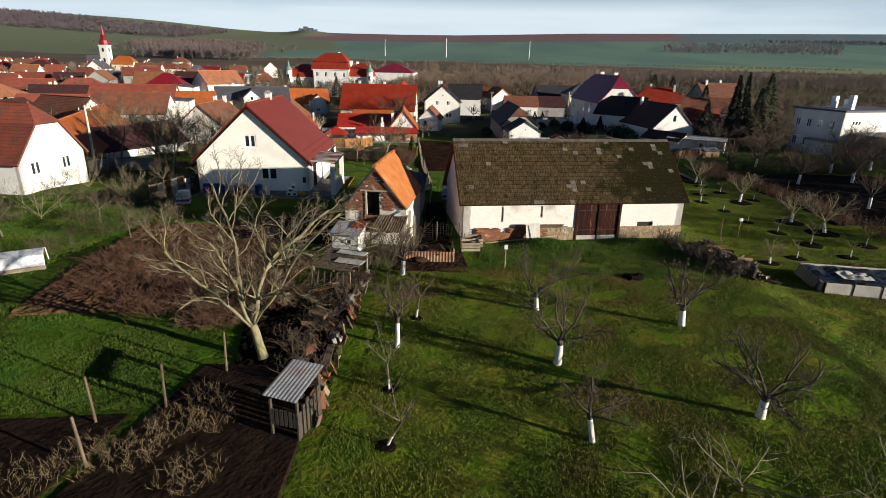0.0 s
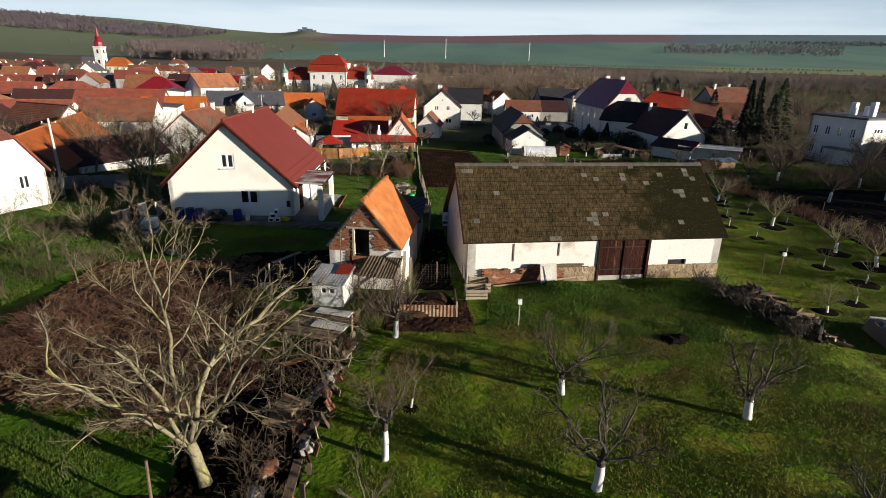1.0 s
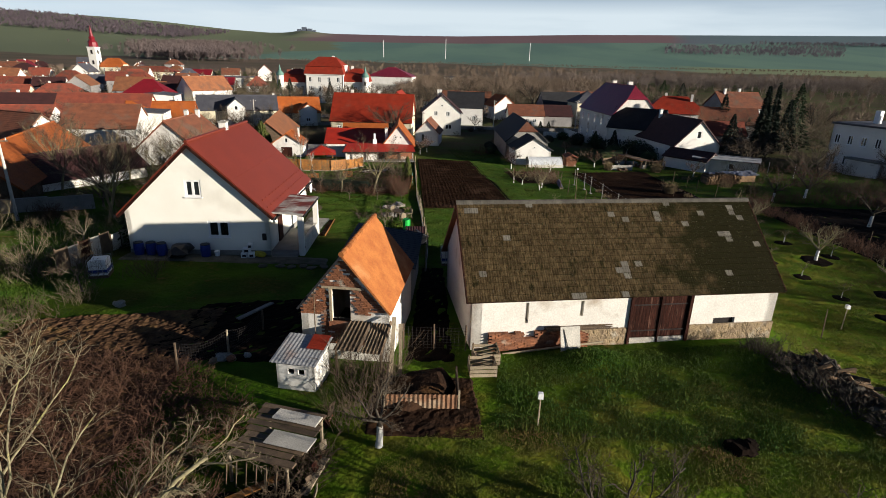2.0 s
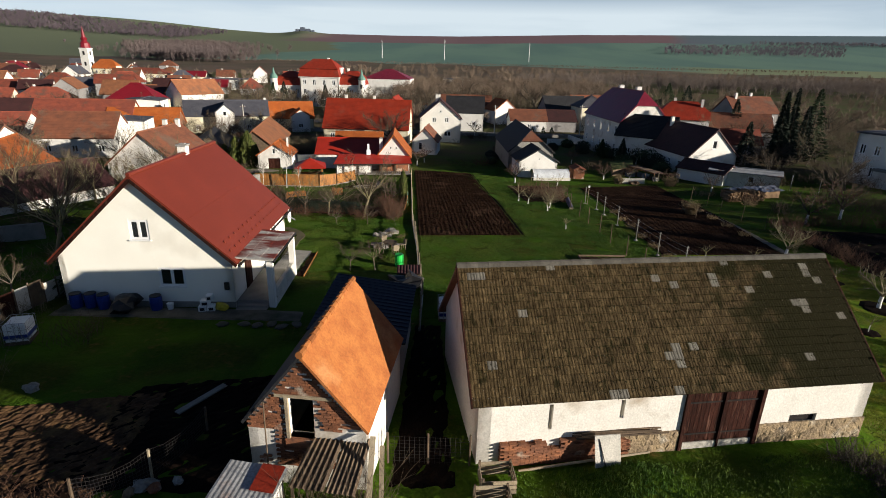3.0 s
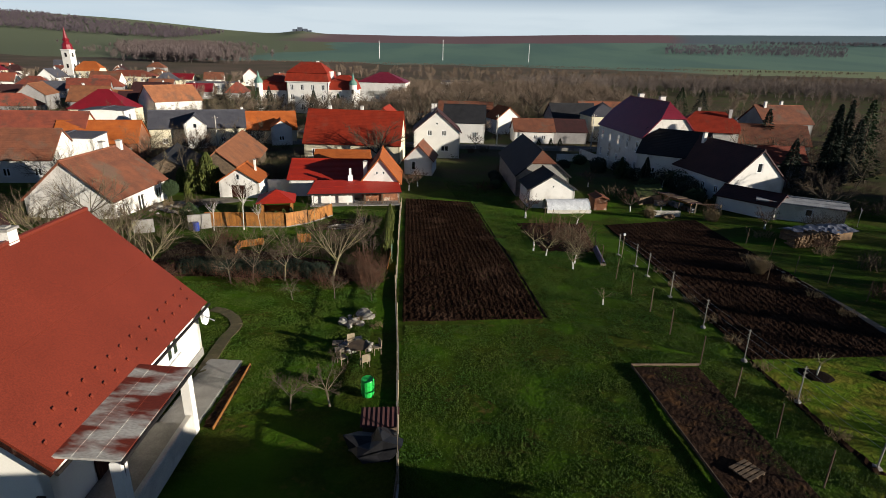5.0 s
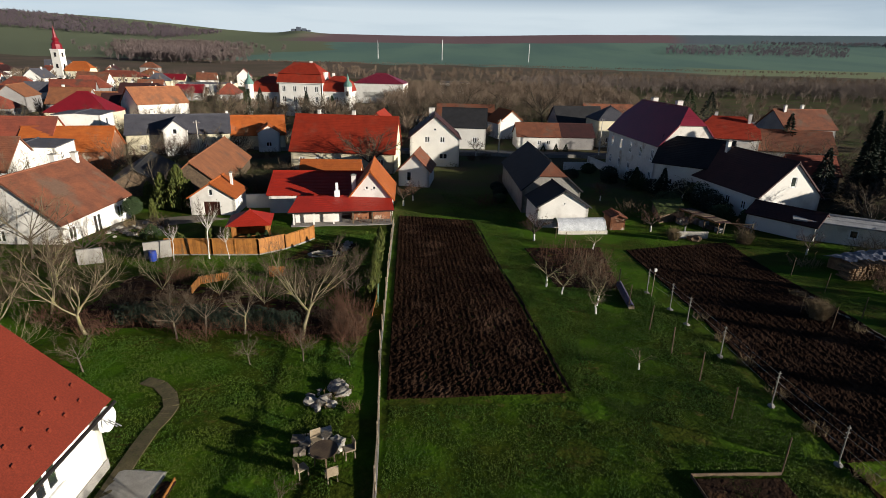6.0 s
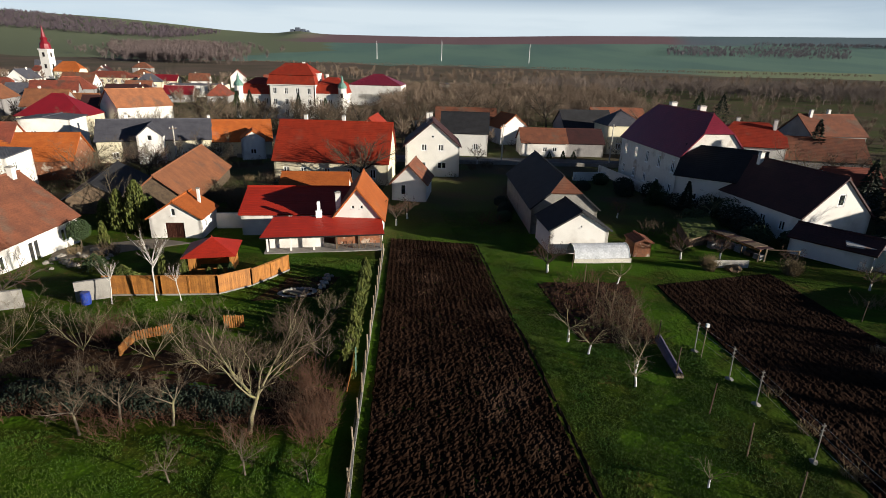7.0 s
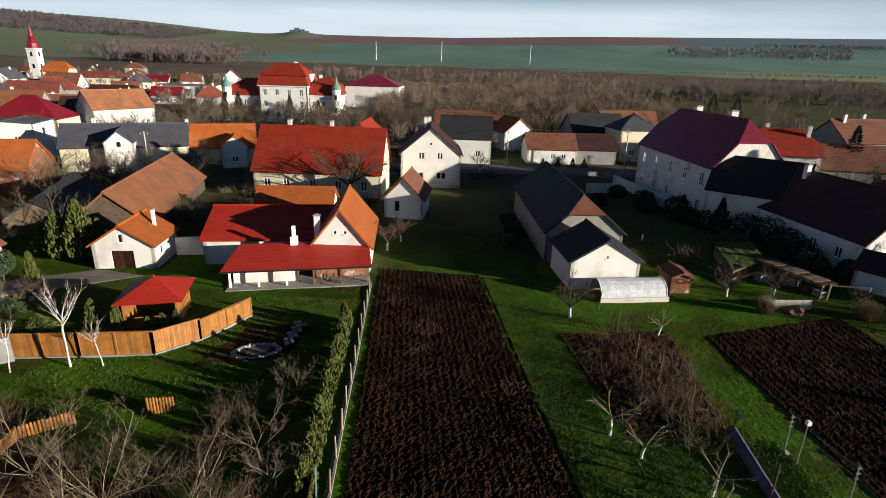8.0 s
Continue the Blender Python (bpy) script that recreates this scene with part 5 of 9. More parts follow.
street_tree = bare_tree("street_tree", "tall bare tree before the red roof", -12.5, 124.3, 81, DARK_BARK, TWIG, group="street trees", h=9.5, r=0.22, trunk=2.6, limbs=7, kids=(7, 7, 5), spread=0.85, shrink=0.56, lift=0.25)
for x, y, s, a in ((-22, 165, 1.2, 20), (-30, 178, 1.2, 70), (-14, 182, 1.1, 120), (-8, 190, 1.1, 180), (-48, 186, 1.0, 240), (-62, 190, 1.1, 290), (-98, 150, 1.0, 30), (12, 200, 1.1, 80), (47, 96, 0.7, 140), (52, 104, 0.8, 190), (56, 92, 0.7, 250), (62, 84, 0.7, 300), (50, 86, 0.7, 20), (69, 92, 0.75, 70), (46, 78, 0.5, 10), (78, 88, 0.8, 130), (60, 128, 0.9, 40), (-70, 110, 0.9, 200), (-64, 92, 0.9, 15), (-80, 128, 0.9, 260), (84, 118, 0.9, 33), (86, 105, 0.8, 10), (-104, 186, 1, 50), (-40, 196, 1, 99), (-27, 150, 0.9, 10)):
    copy_thing(street_tree, pose(x, y, ground_z(x, y), 0, 0, a) @ Matrix.Scale(s, 4))


# bare trees out of view to the east, added for their shadows on the plots
for x, y, s, a in ((66, 44, 1.1, 15), (72, 50, 1.2, 100), (70, 57, 1.0, 190), (79, 55, 1.25, 260), (76, 63, 1.1, 320), (84, 68, 1.2, 60), (60, 36, 0.9, 140)):
    copy_thing(street_tree, pose(x, y, ground_z(x, y), 0, 0, a) @ Matrix.Scale(s, 4))

# ---- evergreens and shrubs ----


def conifer(name, label, x, y, h, r, material, seed, n=900, column=False, group="conifers"):
    """A trunk and whorls of drooping sprays, uneven outline."""
    rng = random.Random(seed)
    th = thing(name, label, "conifer", (x, y, ground_z(x, y)), rng.uniform(0, 360), group)
    part("trunk", M().tube([(0, 0, -0.1), (0, 0, h * 0.5), (0, 0, h * 0.96)], [0.03 * h * 0.5, 0.02 * h * 0.5, 0.01], 6), BARK, th)
    m = M()
    for i in range(n):
        f = rng.random() ** 0.8
        z = h * (0.06 + 0.94 * f)
        prof = (1 - f) ** (0.55 if column else 0.9) * (1 if not column else min(1, 0.55 + 2.2 * f))
        a = rng.uniform(0, 6.283)
        rr = r * prof * rng.uniform(0.45, 1.1) * (1 + 0.18 * math.sin(5 * a + seed) * (1 - f))
        ln = (0.09 + 0.10 * rng.random()) * (h ** 0.5) * (0.6 + 0.6 * (1 - f))
        c = Vector((math.cos(a) * rr, math.sin(a) * rr, z))
        if column:
            d = Vector((math.cos(a) * 0.25, math.sin(a) * 0.25, 1)).normalized()
        else:
            d = Vector((math.cos(a), math.sin(a), rng.uniform(-0.45, 0.05))).normalized()
        s = d.cross(Vector((rng.gauss(0, 1), rng.gauss(0, 1), rng.gauss(0, 1)))).normalized() * ln * 0.36
        u = d.cross(s) * 0.5
        m.add([c - d * ln * 0.5, c + s, c + u, c - s, c + d * ln], [(0, 1, 2), (0, 2, 3), (4, 2, 1), (4, 3, 2), (0, 3, 1), (4, 1, 3)])
    part("crown", m, material, th)
    return th


conifer("spruce", "tall dark spruce in the gardens", 57.1, 112, 13.0, 1.7, BLUE_SPRUCE, 1, 2200)
for i, (x, y, h, r) in enumerate(((68.3, 121, 13.5, 2.9), (59.4, 113, 13.6, 1.2), (65.6, 119, 10.5, 2.0), (79.6, 226, 10.5, 3.4), (86.9, 226, 9.8, 3.2), (63.9, 142, 10.3, 2.6), (-62.5, 205, 8, 2), (-59.0, 206, 8.5, 2.1), (-44.5, 205, 8, 2), (-36.5, 204, 7.0, 2.0), (-15.5, 168, 8, 2.0), (31.0, 114.5, 4.2, 1.1), (28.5, 119, 3.5, 1.2), (51.5, 111.5, 8.0, 2.0), (64, 121, 9, 2.2))):
    conifer("spruce", "tall dark spruce in the gardens", x, y, h, r, BLUE_SPRUCE if i % 3 else LEAF, 20 + i, 1100)
for i, (x, y, h, r) in enumerate(((-33.6, 98.9, 4.4, 1.3), (-31.6, 98.9, 5.4, 1.5), (-32.6, 99.8, 4.6, 1.3), (-35.6, 99.6, 3.2, 1.0), (-31.6, 93.0, 2.6, 0.5), (-31.0, 100.4, 3.4, 0.8), (-22.4, 86.1, 1.7, 0.45), (-20.5, 85.6, 1.7, 0.42))):
    conifer("thuja", "columnar thuja with green-gold scales", x, y, h, r, THUJA, 50 + i, 1000, True, "thujas")
for i, (x, y, h, r) in enumerate(((-17.6, 85.6, 1.3, 0.4), (-16.9, 86.0, 1.4, 0.42), (-18.3, 85.2, 1.2, 0.4), (-28.5, 86.9, 1.4, 1.2), (-24.8, 84.6, 1.3, 1.1), (-21.2, 44.2, 3.0, 1.1), (17.3, 155.5, 1.6, 0.6), (20.2, 155.8, 1.5, 0.6), (23.0, 156, 1.7, 0.6), (25.2, 156.2, 1.6, 0.6), (0.6, 134.4, 1.6, 1.3))):
    conifer("juniper", "low grey-green juniper bush", x, y, h, r, LEAF if i % 2 else THUJA, 70 + i, 500, False, "junipers")
# dense spruces out of view, added to throw shadow stripes over lane and plots
for i, (x, y, h) in enumerate(((62, 47, 9.0), (66, 52, 10.0), (71, 55, 9.5), (75, 60, 10.5), (64, 57.5, 8.5))):
    conifer("spruce", "unseen spruce added to cast shade on the plots", x, y, h, 2.4, BLUE_SPRUCE, 220 + i, 900)
# clipped ball tree by the garden house
bt = thing("ball_tree", "clipped grey-green ball tree on a stem", "tree", (-33.4, 92.4, ground_z(-33.4, 92.4)))
part("trunk", M().tube([(0, 0, -0.1), (0.03, 0, 0.6), (0, 0, 1.3)], [0.07, 0.06, 0.05], 7), BARK, bt)


def leaf_ball(c, r, n, seed, size=0.09, flat=1.0):
    rng = random.Random(seed)
    m = M()
    for i in range(n):
        d = Vector((rng.gauss(0, 1), rng.gauss(0, 1), rng.gauss(0, 1))).normalized()
        p = Vector(c) + Vector((d.x, d.y, d.z * flat)) * r * (rng.uniform(0.72, 1.05) + 0.1 * noise.noise(d * 2 + Vector((seed, 0, 0))))
        s = d.cross(Vector((rng.gauss(0, 1), rng.gauss(0, 1), rng.gauss(0, 1)))).normalized() * size
        u = d.cross(s)
        m.add([p - s, p + u, p + s, p - u, p + d * size * 0.7], [(0, 1, 4), (1, 2, 4), (2, 3, 4), (3, 0, 4), (3, 2, 1, 0)])
    return m


part("crown", leaf_ball((0, 0, 1.9), 0.95, 900, 3), LEAF, bt)


def brush(name, label, pts, material, seed, n=260, h=1.2, spread=0.5, kind="stuff", category="brush", thick=0.012, fork=3):
    """Thickets of thin bare stems."""
    rng = random.Random(seed)
    m = M()
    for x, y, r in pts:
        for i in range(n):
            a, q = rng.uniform(0, 6.283), r * math.sqrt(rng.random())
            bx, by = x + math.cos(a) * q, y + math.sin(a) * q
            p = Vector((bx, by, ground_z(bx, by) - 0.03))
            d = Vector((rng.gauss(0, spread), rng.gauss(0, spread), 1)).normalized()
            ln = h * rng.uniform(0.5, 1.1)
            p1 = p + d * ln * 0.5
            d2 = (d + Vector((rng.gauss(0, 0.3), rng.gauss(0, 0.3), 0))).normalized()
            p2 = p1 + d2 * ln * 0.5
            m.tube([p, p1, p2], [thick, thick * 0.75, thick * 0.3], 3, False)
            for k in range(fork):
                q0 = p1.lerp(p2, rng.random() * 0.8) if rng.random() < 0.6 else p.lerp(p1, 0.4 + 0.6 * rng.random())
                d3 = (d2 + Vector((rng.gauss(0, 0.6), rng.gauss(0, 0.6), rng.gauss(0.1, 0.3)))).normalized()
                m.tube([q0, q0 + d3 * ln * 0.35], [thick * 0.6, thick * 0.25], 3, False)
    return solid(name, m, material, label, category, kind=kind)


brush("hedge_brush", "reddish bare hedge along the garden edge", [(x, 66.6 + 0.8 * math.sin(x), 1.1) for x in range(-24, -4, 2)], RED_TWIG, 1, 110, 1.2, thick=0.009)
brush("hedge_brush", "tangle of bare garden shrubs", [(-21, 69.5, 1.5), (-17.2, 69.5, 1.3), (-13, 72.5, 1.5), (-9.8, 72.0, 1.5), (-7.2, 68.8, 1.4), (-5.6, 66.8, 0.9), (-24.8, 70.5, 1.6), (-9.2, 76.2, 1.2), (-28.8, 69.5, 1.6), (-32, 66, 1.6), (-26.8, 58.5, 1.4)], TWIG, 2, 130, 1.5, thick=0.009)
brush("rust_shrub", "rust-brown bare shrubs by the fence", [(-5.2, 65.8, 0.8), (-5.0, 67.4, 0.7), (-19.6, 74.6, 1.0), (-6.2, 69.6, 0.7)], RED_TWIG, 3, 150, 1.9, 0.38, thick=0.009)
brush("raspberry_bed", "brown raspberry canes in the garden bed", [(10.4, 86.0, 1.3), (12.4, 85.0, 1.3), (9.4, 82.6, 1.2), (11.4, 82.0, 1.3), (13.2, 81.0, 1.1), (12.2, 78.6, 1.2), (13.0, 76.9, 0.9), (14.4, 84.2, 1.1), (12.4, 88.2, 1.0), (10.8, 79.6, 1.0)], RED_TWIG, 4, 46, 1.3, 0.3, thick=0.009)
brush("cane_tangle", "golden brown tangle of bare canes and shrubs", [(12.0, 80.5, 1.4), (13.2, 78.6, 1.3), (11.0, 78.4, 1.2), (12.4, 83.0, 1.2), (12.6, 76.6, 1.0), (11.6, 75.6, 0.8), (14.0, 81.8, 0.9)], PALE_TWIG, 44, 60, 1.5, 0.8, thick=0.007)
brush("weed_brush", "dry weeds and brambles at the field edge", [(17.4, 70.5 - 3 * i, 0.45) for i in range(8)] + [(27.2, 76 - 3.2 * i, 0.6) for i in range(5)], DRY_GRASS, 5, 60, 0.5, 0.5)
brush("straw_bush", "straw-coloured dry bush", [(31.4, 91.9, 0.7), (25.6, 71.2, 0.5), (24.2, 92.3, 0.5)], DRY_GRASS, 6, 300, 1.4, 0.3)
brush("yard_brush", "grey tangle of branches in the yard", [(46, 74, 3), (52, 78, 3), (50, 70, 2.5), (58, 74, 3), (40, 100, 2), (55, 98, 3), (62, 97, 3), (47, 106, 2.5), (66, 88, 3), (42, 88, 2)], TWIG, 7, 200, 2.2)
brush("pear_brush", "thicket of bare bushes behind the farm", [(-30.5, 112.5, 2.2), (-27.5, 114.5, 2.4), (-24.5, 115.5, 2.2), (-25.5, 110.0, 1.6)], PALE_TWIG, 8, 340, 2.8)
brush("near_brush", "brown weeds and dead stems on the soil", [(-8.2, 10.0, 0.9), (-7.0, 10.2, 0.8), (-9.4, 9.0, 1.0), (-5.6, 11.8, 0.7), (-6.6, 11.6, 0.8), (-5.2, 9.6, 0.8), (-6.2, 12.8, 0.6)], DRY_GRASS, 9, 120, 0.45, 0.6, thick=0.0045)
brush("pruning_heap", "great heap of cut branches and twigs", [(-9.5, 22.0, 2.2), (-12.5, 23.5, 2.4), (-7.6, 24.5, 1.9), (-14.8, 21.6, 1.8), (-10.2, 26.6, 2.0), (-6.8, 20.5, 1.4), (-11.4, 19.6, 1.8), (-13.4, 27.0, 2.0), (-8.4, 18.6, 1.3), (-16.0, 24.6, 1.6)], RED_TWIG, 10, 520, 0.9, 1.4, thick=0.009)
brush("left_thicket", "brown thicket behind the vegetable plot", [(-21, 30, 1.6), (-24, 33.5, 1.6), (-19.5, 32.6, 1.3), (-26.4, 38.5, 1.6), (-22.4, 38.8, 1.3), (-28.8, 32, 1.8), (-17.5, 38.8, 1.3), (-20.8, 26.0, 1.4), (-25.5, 25.0, 1.8)], TWIG, 11, 80, 1.3, 0.5, thick=0.009)
brush("shed_brush", "bare creeper stems before the shed", [(-2.0, 26.6, 0.9), (-3.0, 28.0, 0.7), (-1.5, 28.4, 0.5), (-2.6, 25.0, 0.7)], TWIG, 12, 60, 2.0, 0.4, thick=0.009)

# old orchard and hedge on the far side of the dark plot
for i, (x, y, s) in enumerate(((35.5, 31, 1.2), (40, 34, 1.3), (45.5, 30, 1.4), (51, 36, 1.3), (37, 45, 1.1), (43.5, 48.5, 1.3), (50.5, 46, 1.4), (57, 50, 1.3), (38.5, 57.5, 1.2), (46, 60, 1.3), (53, 58, 1.4), (60, 64, 1.4), (36, 68.5, 1.1), (41, 71, 1.2), (48.5, 67.5, 1.3), (56, 71, 1.4), (66, 56, 1.5), (70, 70, 1.5), (64, 40, 1.5))):
    copy_thing(apple, pose(x, y, ground_z(x, y), 0, 0, 73 * i) @ Matrix.Scale(s * 1.15, 4))
brush("far_hedge", "reddish bare hedge beside the dark plot", [(31.8 + 0.4 * math.sin(i * 1.7), 36 + 1.9 * i, 0.8) for i in range(17)] + [(34 + 2.2 * i, 67.5 + 0.6 * math.sin(i), 1.0) for i in range(9)], RED_TWIG, 17, 80, 1.3, 0.45, thick=0.012)
brush("yard_brush", "brown tangle beside the house wall", [(-22.5, 44.5, 1.4), (-24.0, 41.0, 1.5), (-21.5, 41.0, 1.0), (-23.0, 37.5, 1.3), (-20.0, 38.0, 1.0), (-26.5, 45.5, 1.6), (-18.6, 35.0, 0.9), (-25.5, 48.5, 1.4)], PALE_TWIG, 18, 60, 1.4, 0.5, thick=0.008)

for i, (x, y, s) in enumerate(((-27.2, 50.8, 1.2), (-24.6, 54.5, 1.0))):
    copy_thing(cherry, pose(x, y, ground_z(x, y), 0, 0, 50 + 83 * i) @ Matrix.Scale(s, 4))

# ---- soil, paths and fields ----
strip("ploughed_field", ((-2.25, 59.8), (6.7, 61.0), (3.1, 98.4), (-5.65, 99.6)), 116, 430, SOIL, "dark freshly ploughed strip with rough clods", "field", 0.05, 0.012, 0.42, 0.055, grainy=0.9)
strip("field_edge", ((6.72, 61.0), (7.05, 61.05), (3.45, 98.4), (3.12, 98.4)), 3, 120, DARK_SOIL, "dark cut edge of the ploughed strip", "field edge", 0.03, 0, 0.4, 0.04)
strip("ploughed_plot", ((17.3, 56.4), (27.6, 57.6), (29.6, 92.0), (17.7, 87.6)), 110, 300, SOIL, "broad dark ploughed plot behind wire posts", "field", 0.05, 0.012, 0.5, 0.034, grainy=0.6)
strip("ploughed_plot", ((17.0, 47.0), (17.7, 47.0), (17.4, 56.5), (17.0, 56.5)), 4, 50, SOIL, "narrow bare strip beside the posts", "field", 0.04, 0, 0.4, 0.05)
strip("dark_plot", ((30.5, 39.5), (62, 40), (66, 66), (31.5, 66)), 60, 60, DARK_SOIL, "wide dark fallow plot beyond the orchard", "field", 0.05, 0.02, 0.9, 0.05)
strip("garden_bed", ((10.9, 43.3), (14.3, 44.2), (14.1, 55.4), (10.4, 55.2)), 26, 80, LEAF_SOIL, "bare garden bed edged with boards", "garden bed", 0.05, 0.004, 0.5, 0.014)
strip("berry_bed", ((8.9, 76.0), (13.9, 76.0), (15.6, 88.4), (7.6, 87.2)), 30, 60, LEAF_SOIL, "dark garden bed under bare canes", "garden bed", 0.04, 0.02, 0.5, 0.06)
strip("vegetable_plot", ((-16.6, 17.6), (-8.6, 19.4), (-10.6, 34.6), (-19.5, 32.5)), 70, 130, VEG_SOIL, "brown leaf-strewn vegetable plot", "garden bed", 0.05, 0.016, 0.6, 0.055)
strip("bare_patch", ((-18.0, 5.0), (-8.6, 5.0), (-8.0, 12.1), (-18.0, 10.6)), 60, 50, RUN_SOIL, "dull brown trodden soil with dead grass", "bare soil", 0.03, 0.0, 0.6, 0.012)
strip("hen_run", ((-8.6, 5.0), (-2.5, 5.0), (-3.0, 15.2), (-7.2, 14.9)), 50, 70, RUN_SOIL, "bare trodden soil of the hen run", "bare soil", 0.05, 0.0, 0.6, 0.009)
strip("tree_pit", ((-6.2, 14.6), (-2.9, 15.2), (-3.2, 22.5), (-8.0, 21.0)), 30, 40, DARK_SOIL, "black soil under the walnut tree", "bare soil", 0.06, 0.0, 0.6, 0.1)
strip("compost_yard", ((-2.0, 24.3), (2.2, 24.3), (1.8, 28.5), (-2.2, 28.5)), 24, 24, LEAF_SOIL, "dark muddy yard before the shed", "bare soil", 0.04, 0.0, 0.6, 0.03)
# the yard's black soil colour also stands in for shade on grass and earth
strip("yard", ((-13.0, 28.6), (-5.6, 29.0), (-5.4, 36.5), (-12.0, 35.0)), 30, 30, DARK_SOIL, "bare yard between house and shed, shade put into its soil colour", "bare soil", 0.03, 0.0, 0.6, 0.05)
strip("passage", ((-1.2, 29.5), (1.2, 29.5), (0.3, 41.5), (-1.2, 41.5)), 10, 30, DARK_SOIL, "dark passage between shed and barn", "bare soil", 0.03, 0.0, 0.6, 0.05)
strip("terrace", ((-20.6, 40.9), (-7.0, 41.2), (-7.2, 42.6), (-20.6, 42.5)), 40, 8, OLD_PAVING, "worn mossy concrete paving along the house", "paving", 0.06, 0.0, 1, 0.006)
strip("side_terrace", ((-11.6, 47.6), (-9.6, 47.6), (-9.9, 54.6), (-12.0, 54.6)), 10, 30, CONCRETE, "concrete paving beside the house", "paving", 0.06, 0.0, 1, 0.006)
strip("street", ((-60, 148), (75, 151), (75, 156.5), (-60, 155)), 40, 6, ASPHALT, "grey village street", "road", 0.06, 0.0, 1, 0.0)
strip("lane", ((-30, 163), (-20, 163), (-70, 196), (-86, 192)), 10, 20, ASPHALT, "grey lane towards the manor", "road", 0.06, 0.0, 1, 0.0)
strip("forecourt", ((-34, 88), (-24, 96.0), (-29, 97.0), (-36, 92)), 16, 16, GRAVEL, "gravel forecourt of the garage", "paving", 0.05, 0.0, 1, 0.01)
strip("field_path", ((27.6, 57.2), (28.6, 57.4), (28.4, 78), (27.5, 77.4)), 4, 60, GRAVEL, "narrow trodden path beside the plot", "path", 0.04, 0.0, 1, 0.02)
strip("flower_bed", ((-9.6, 48.6), (-8.9, 48.6), (-9.4, 54.0), (-10.0, 54.0)), 6, 30, LEAF_SOIL, "planted bed along the terrace", "garden bed", 0.07, 0.0, 1, 0.05)
strip("pond_bed", ((-13.8, 81.0), (-8.8, 82.5), (-8.2, 87.5), (-12.5, 87.0)), 20, 20, LEAF_SOIL, "bare soil round the garden pond", "garden bed", 0.03, 0.0, 1, 0.03)
strip("shrub_bed", ((-23.0, 66.2), (-4.0, 66.6), (-4.6, 69.5), (-24.0, 76.0)), 40, 24, LEAF_SOIL, "leaf-littered shrub bed", "garden bed", 0.04, 0.0, 1, 0.07)


def garden_path():
    pts = [(-11.5, 52.6), (-11.75, 54.8), (-12.0, 56.9), (-11.95, 57.8), (-12.05, 58.7), (-12.6, 59.6), (-13.5, 60.4), (-14.4, 60.7)]
    th = thing("garden_path", "winding path of worn concrete slabs in the lawn", "path", (0, 0, 0), kind="structure")
    rng = random.Random(3)
    for (x0, y0), (x1, y1) in zip(pts, pts[1:]):
        for k in range(3):
            a = Vector((x0, y0, 0)).lerp(Vector((x1, y1, 0)), k / 3)
            b = Vector((x0, y0, 0)).lerp(Vector((x1, y1, 0)), (k + 0.985) / 3)
            d = (b - a).normalized()
            s = Vector((d.y, -d.x, 0)) * 0.33
            m = M()
            vs = [a - s, a + s, b + s, b - s]
            lo = [Vector((p.x, p.y, ground_z(p.x, p.y) - 0.05)) for p in vs]
            hi = [Vector((p.x, p.y, ground_z(p.x, p.y) + 0.06 + rng.uniform(-0.008, 0.008))) for p in vs]
            m.add(lo + hi, [(4, 5, 6, 7), (0, 1, 5, 4), (1, 2, 6, 5), (2, 3, 7, 6), (3, 0, 4, 7)])
            part("slab", m, WORN_PATH, th)


garden_path()


def tufts(name, label, area, n, seed, material, h=(0.02, 0.05), w=0.009):
    """Short blades scattered over an area, thinner where the turf is worn."""
    rng = random.Random(seed)
    (x0, y0), (x1, y1), (x2, y2), (x3, y3) = area
    m = M()
    for i in range(n):
        s, t = rng.random(), rng.random()
        x = (x0 * (1 - s) + x1 * s) * (1 - t) + (x3 * (1 - s) + x2 * s) * t
        y = (y0 * (1 - s) + y1 * s) * (1 - t) + (y3 * (1 - s) + y2 * s) * t
        thin = noise.noise(Vector((x * 0.7, y * 0.7, 1)))
        if thin < -0.2 and rng.random() < 0.7:
            continue
        if x > 16 and any(abs(x - a) < r and math.hypot(x - a, y - b) < r for a, b, r in RINGS):
            continue
        z = ground_z(x, y)
        for k in range(3):
            a = rng.uniform(0, 6.283)
            w_, hh = w * rng.uniform(0.6, 1.4), rng.uniform(*h) * max(0.5, 1.0 + 0.7 * thin)
            c, q = math.cos(a), math.sin(a)
            bx, by = x + rng.uniform(-0.05, 0.05), y + rng.uniform(-0.05, 0.05)
            e = rng.uniform(0.01, 0.06)
            m.add([(bx - q * w_, by + c * w_, z - 0.01), (bx + q * w_, by - c * w_, z - 0.01), (bx + c * e, by + q * e, z + hh)], [(0, 1, 2)])
    return solid(name, m, material, label, "grass", kind="stuff")


BLADE = mat("grass blades", (0.106, 0.166, 0.009), (0.160, 0.163, 0.018), 0.8, 0.5, 6, 0.1, c3=(0.18, 0.125, 0.034), stain=0.55, grit=0.25, vary=0.4)
BLADE_G = mat("lush grass blades", (0.041, 0.106, 0.005), (0.081, 0.122, 0.009), 0.8, 0.5, 6, 0.1, grit=0.25, vary=0.4)
tufts("grass", "rough winter grass of the orchard", ((-2.4, 8), (16, 8), (16.5, 30.5), (-1.2, 24)), 150000, 1, BLADE, (0.03, 0.07), 0.010)
tufts("grass", "sunlit grass on the bank of the orchard", ((15.5, 9), (30, 9), (30, 30), (16.4, 30)), 60000, 11, BLADE, (0.03, 0.08), 0.012)
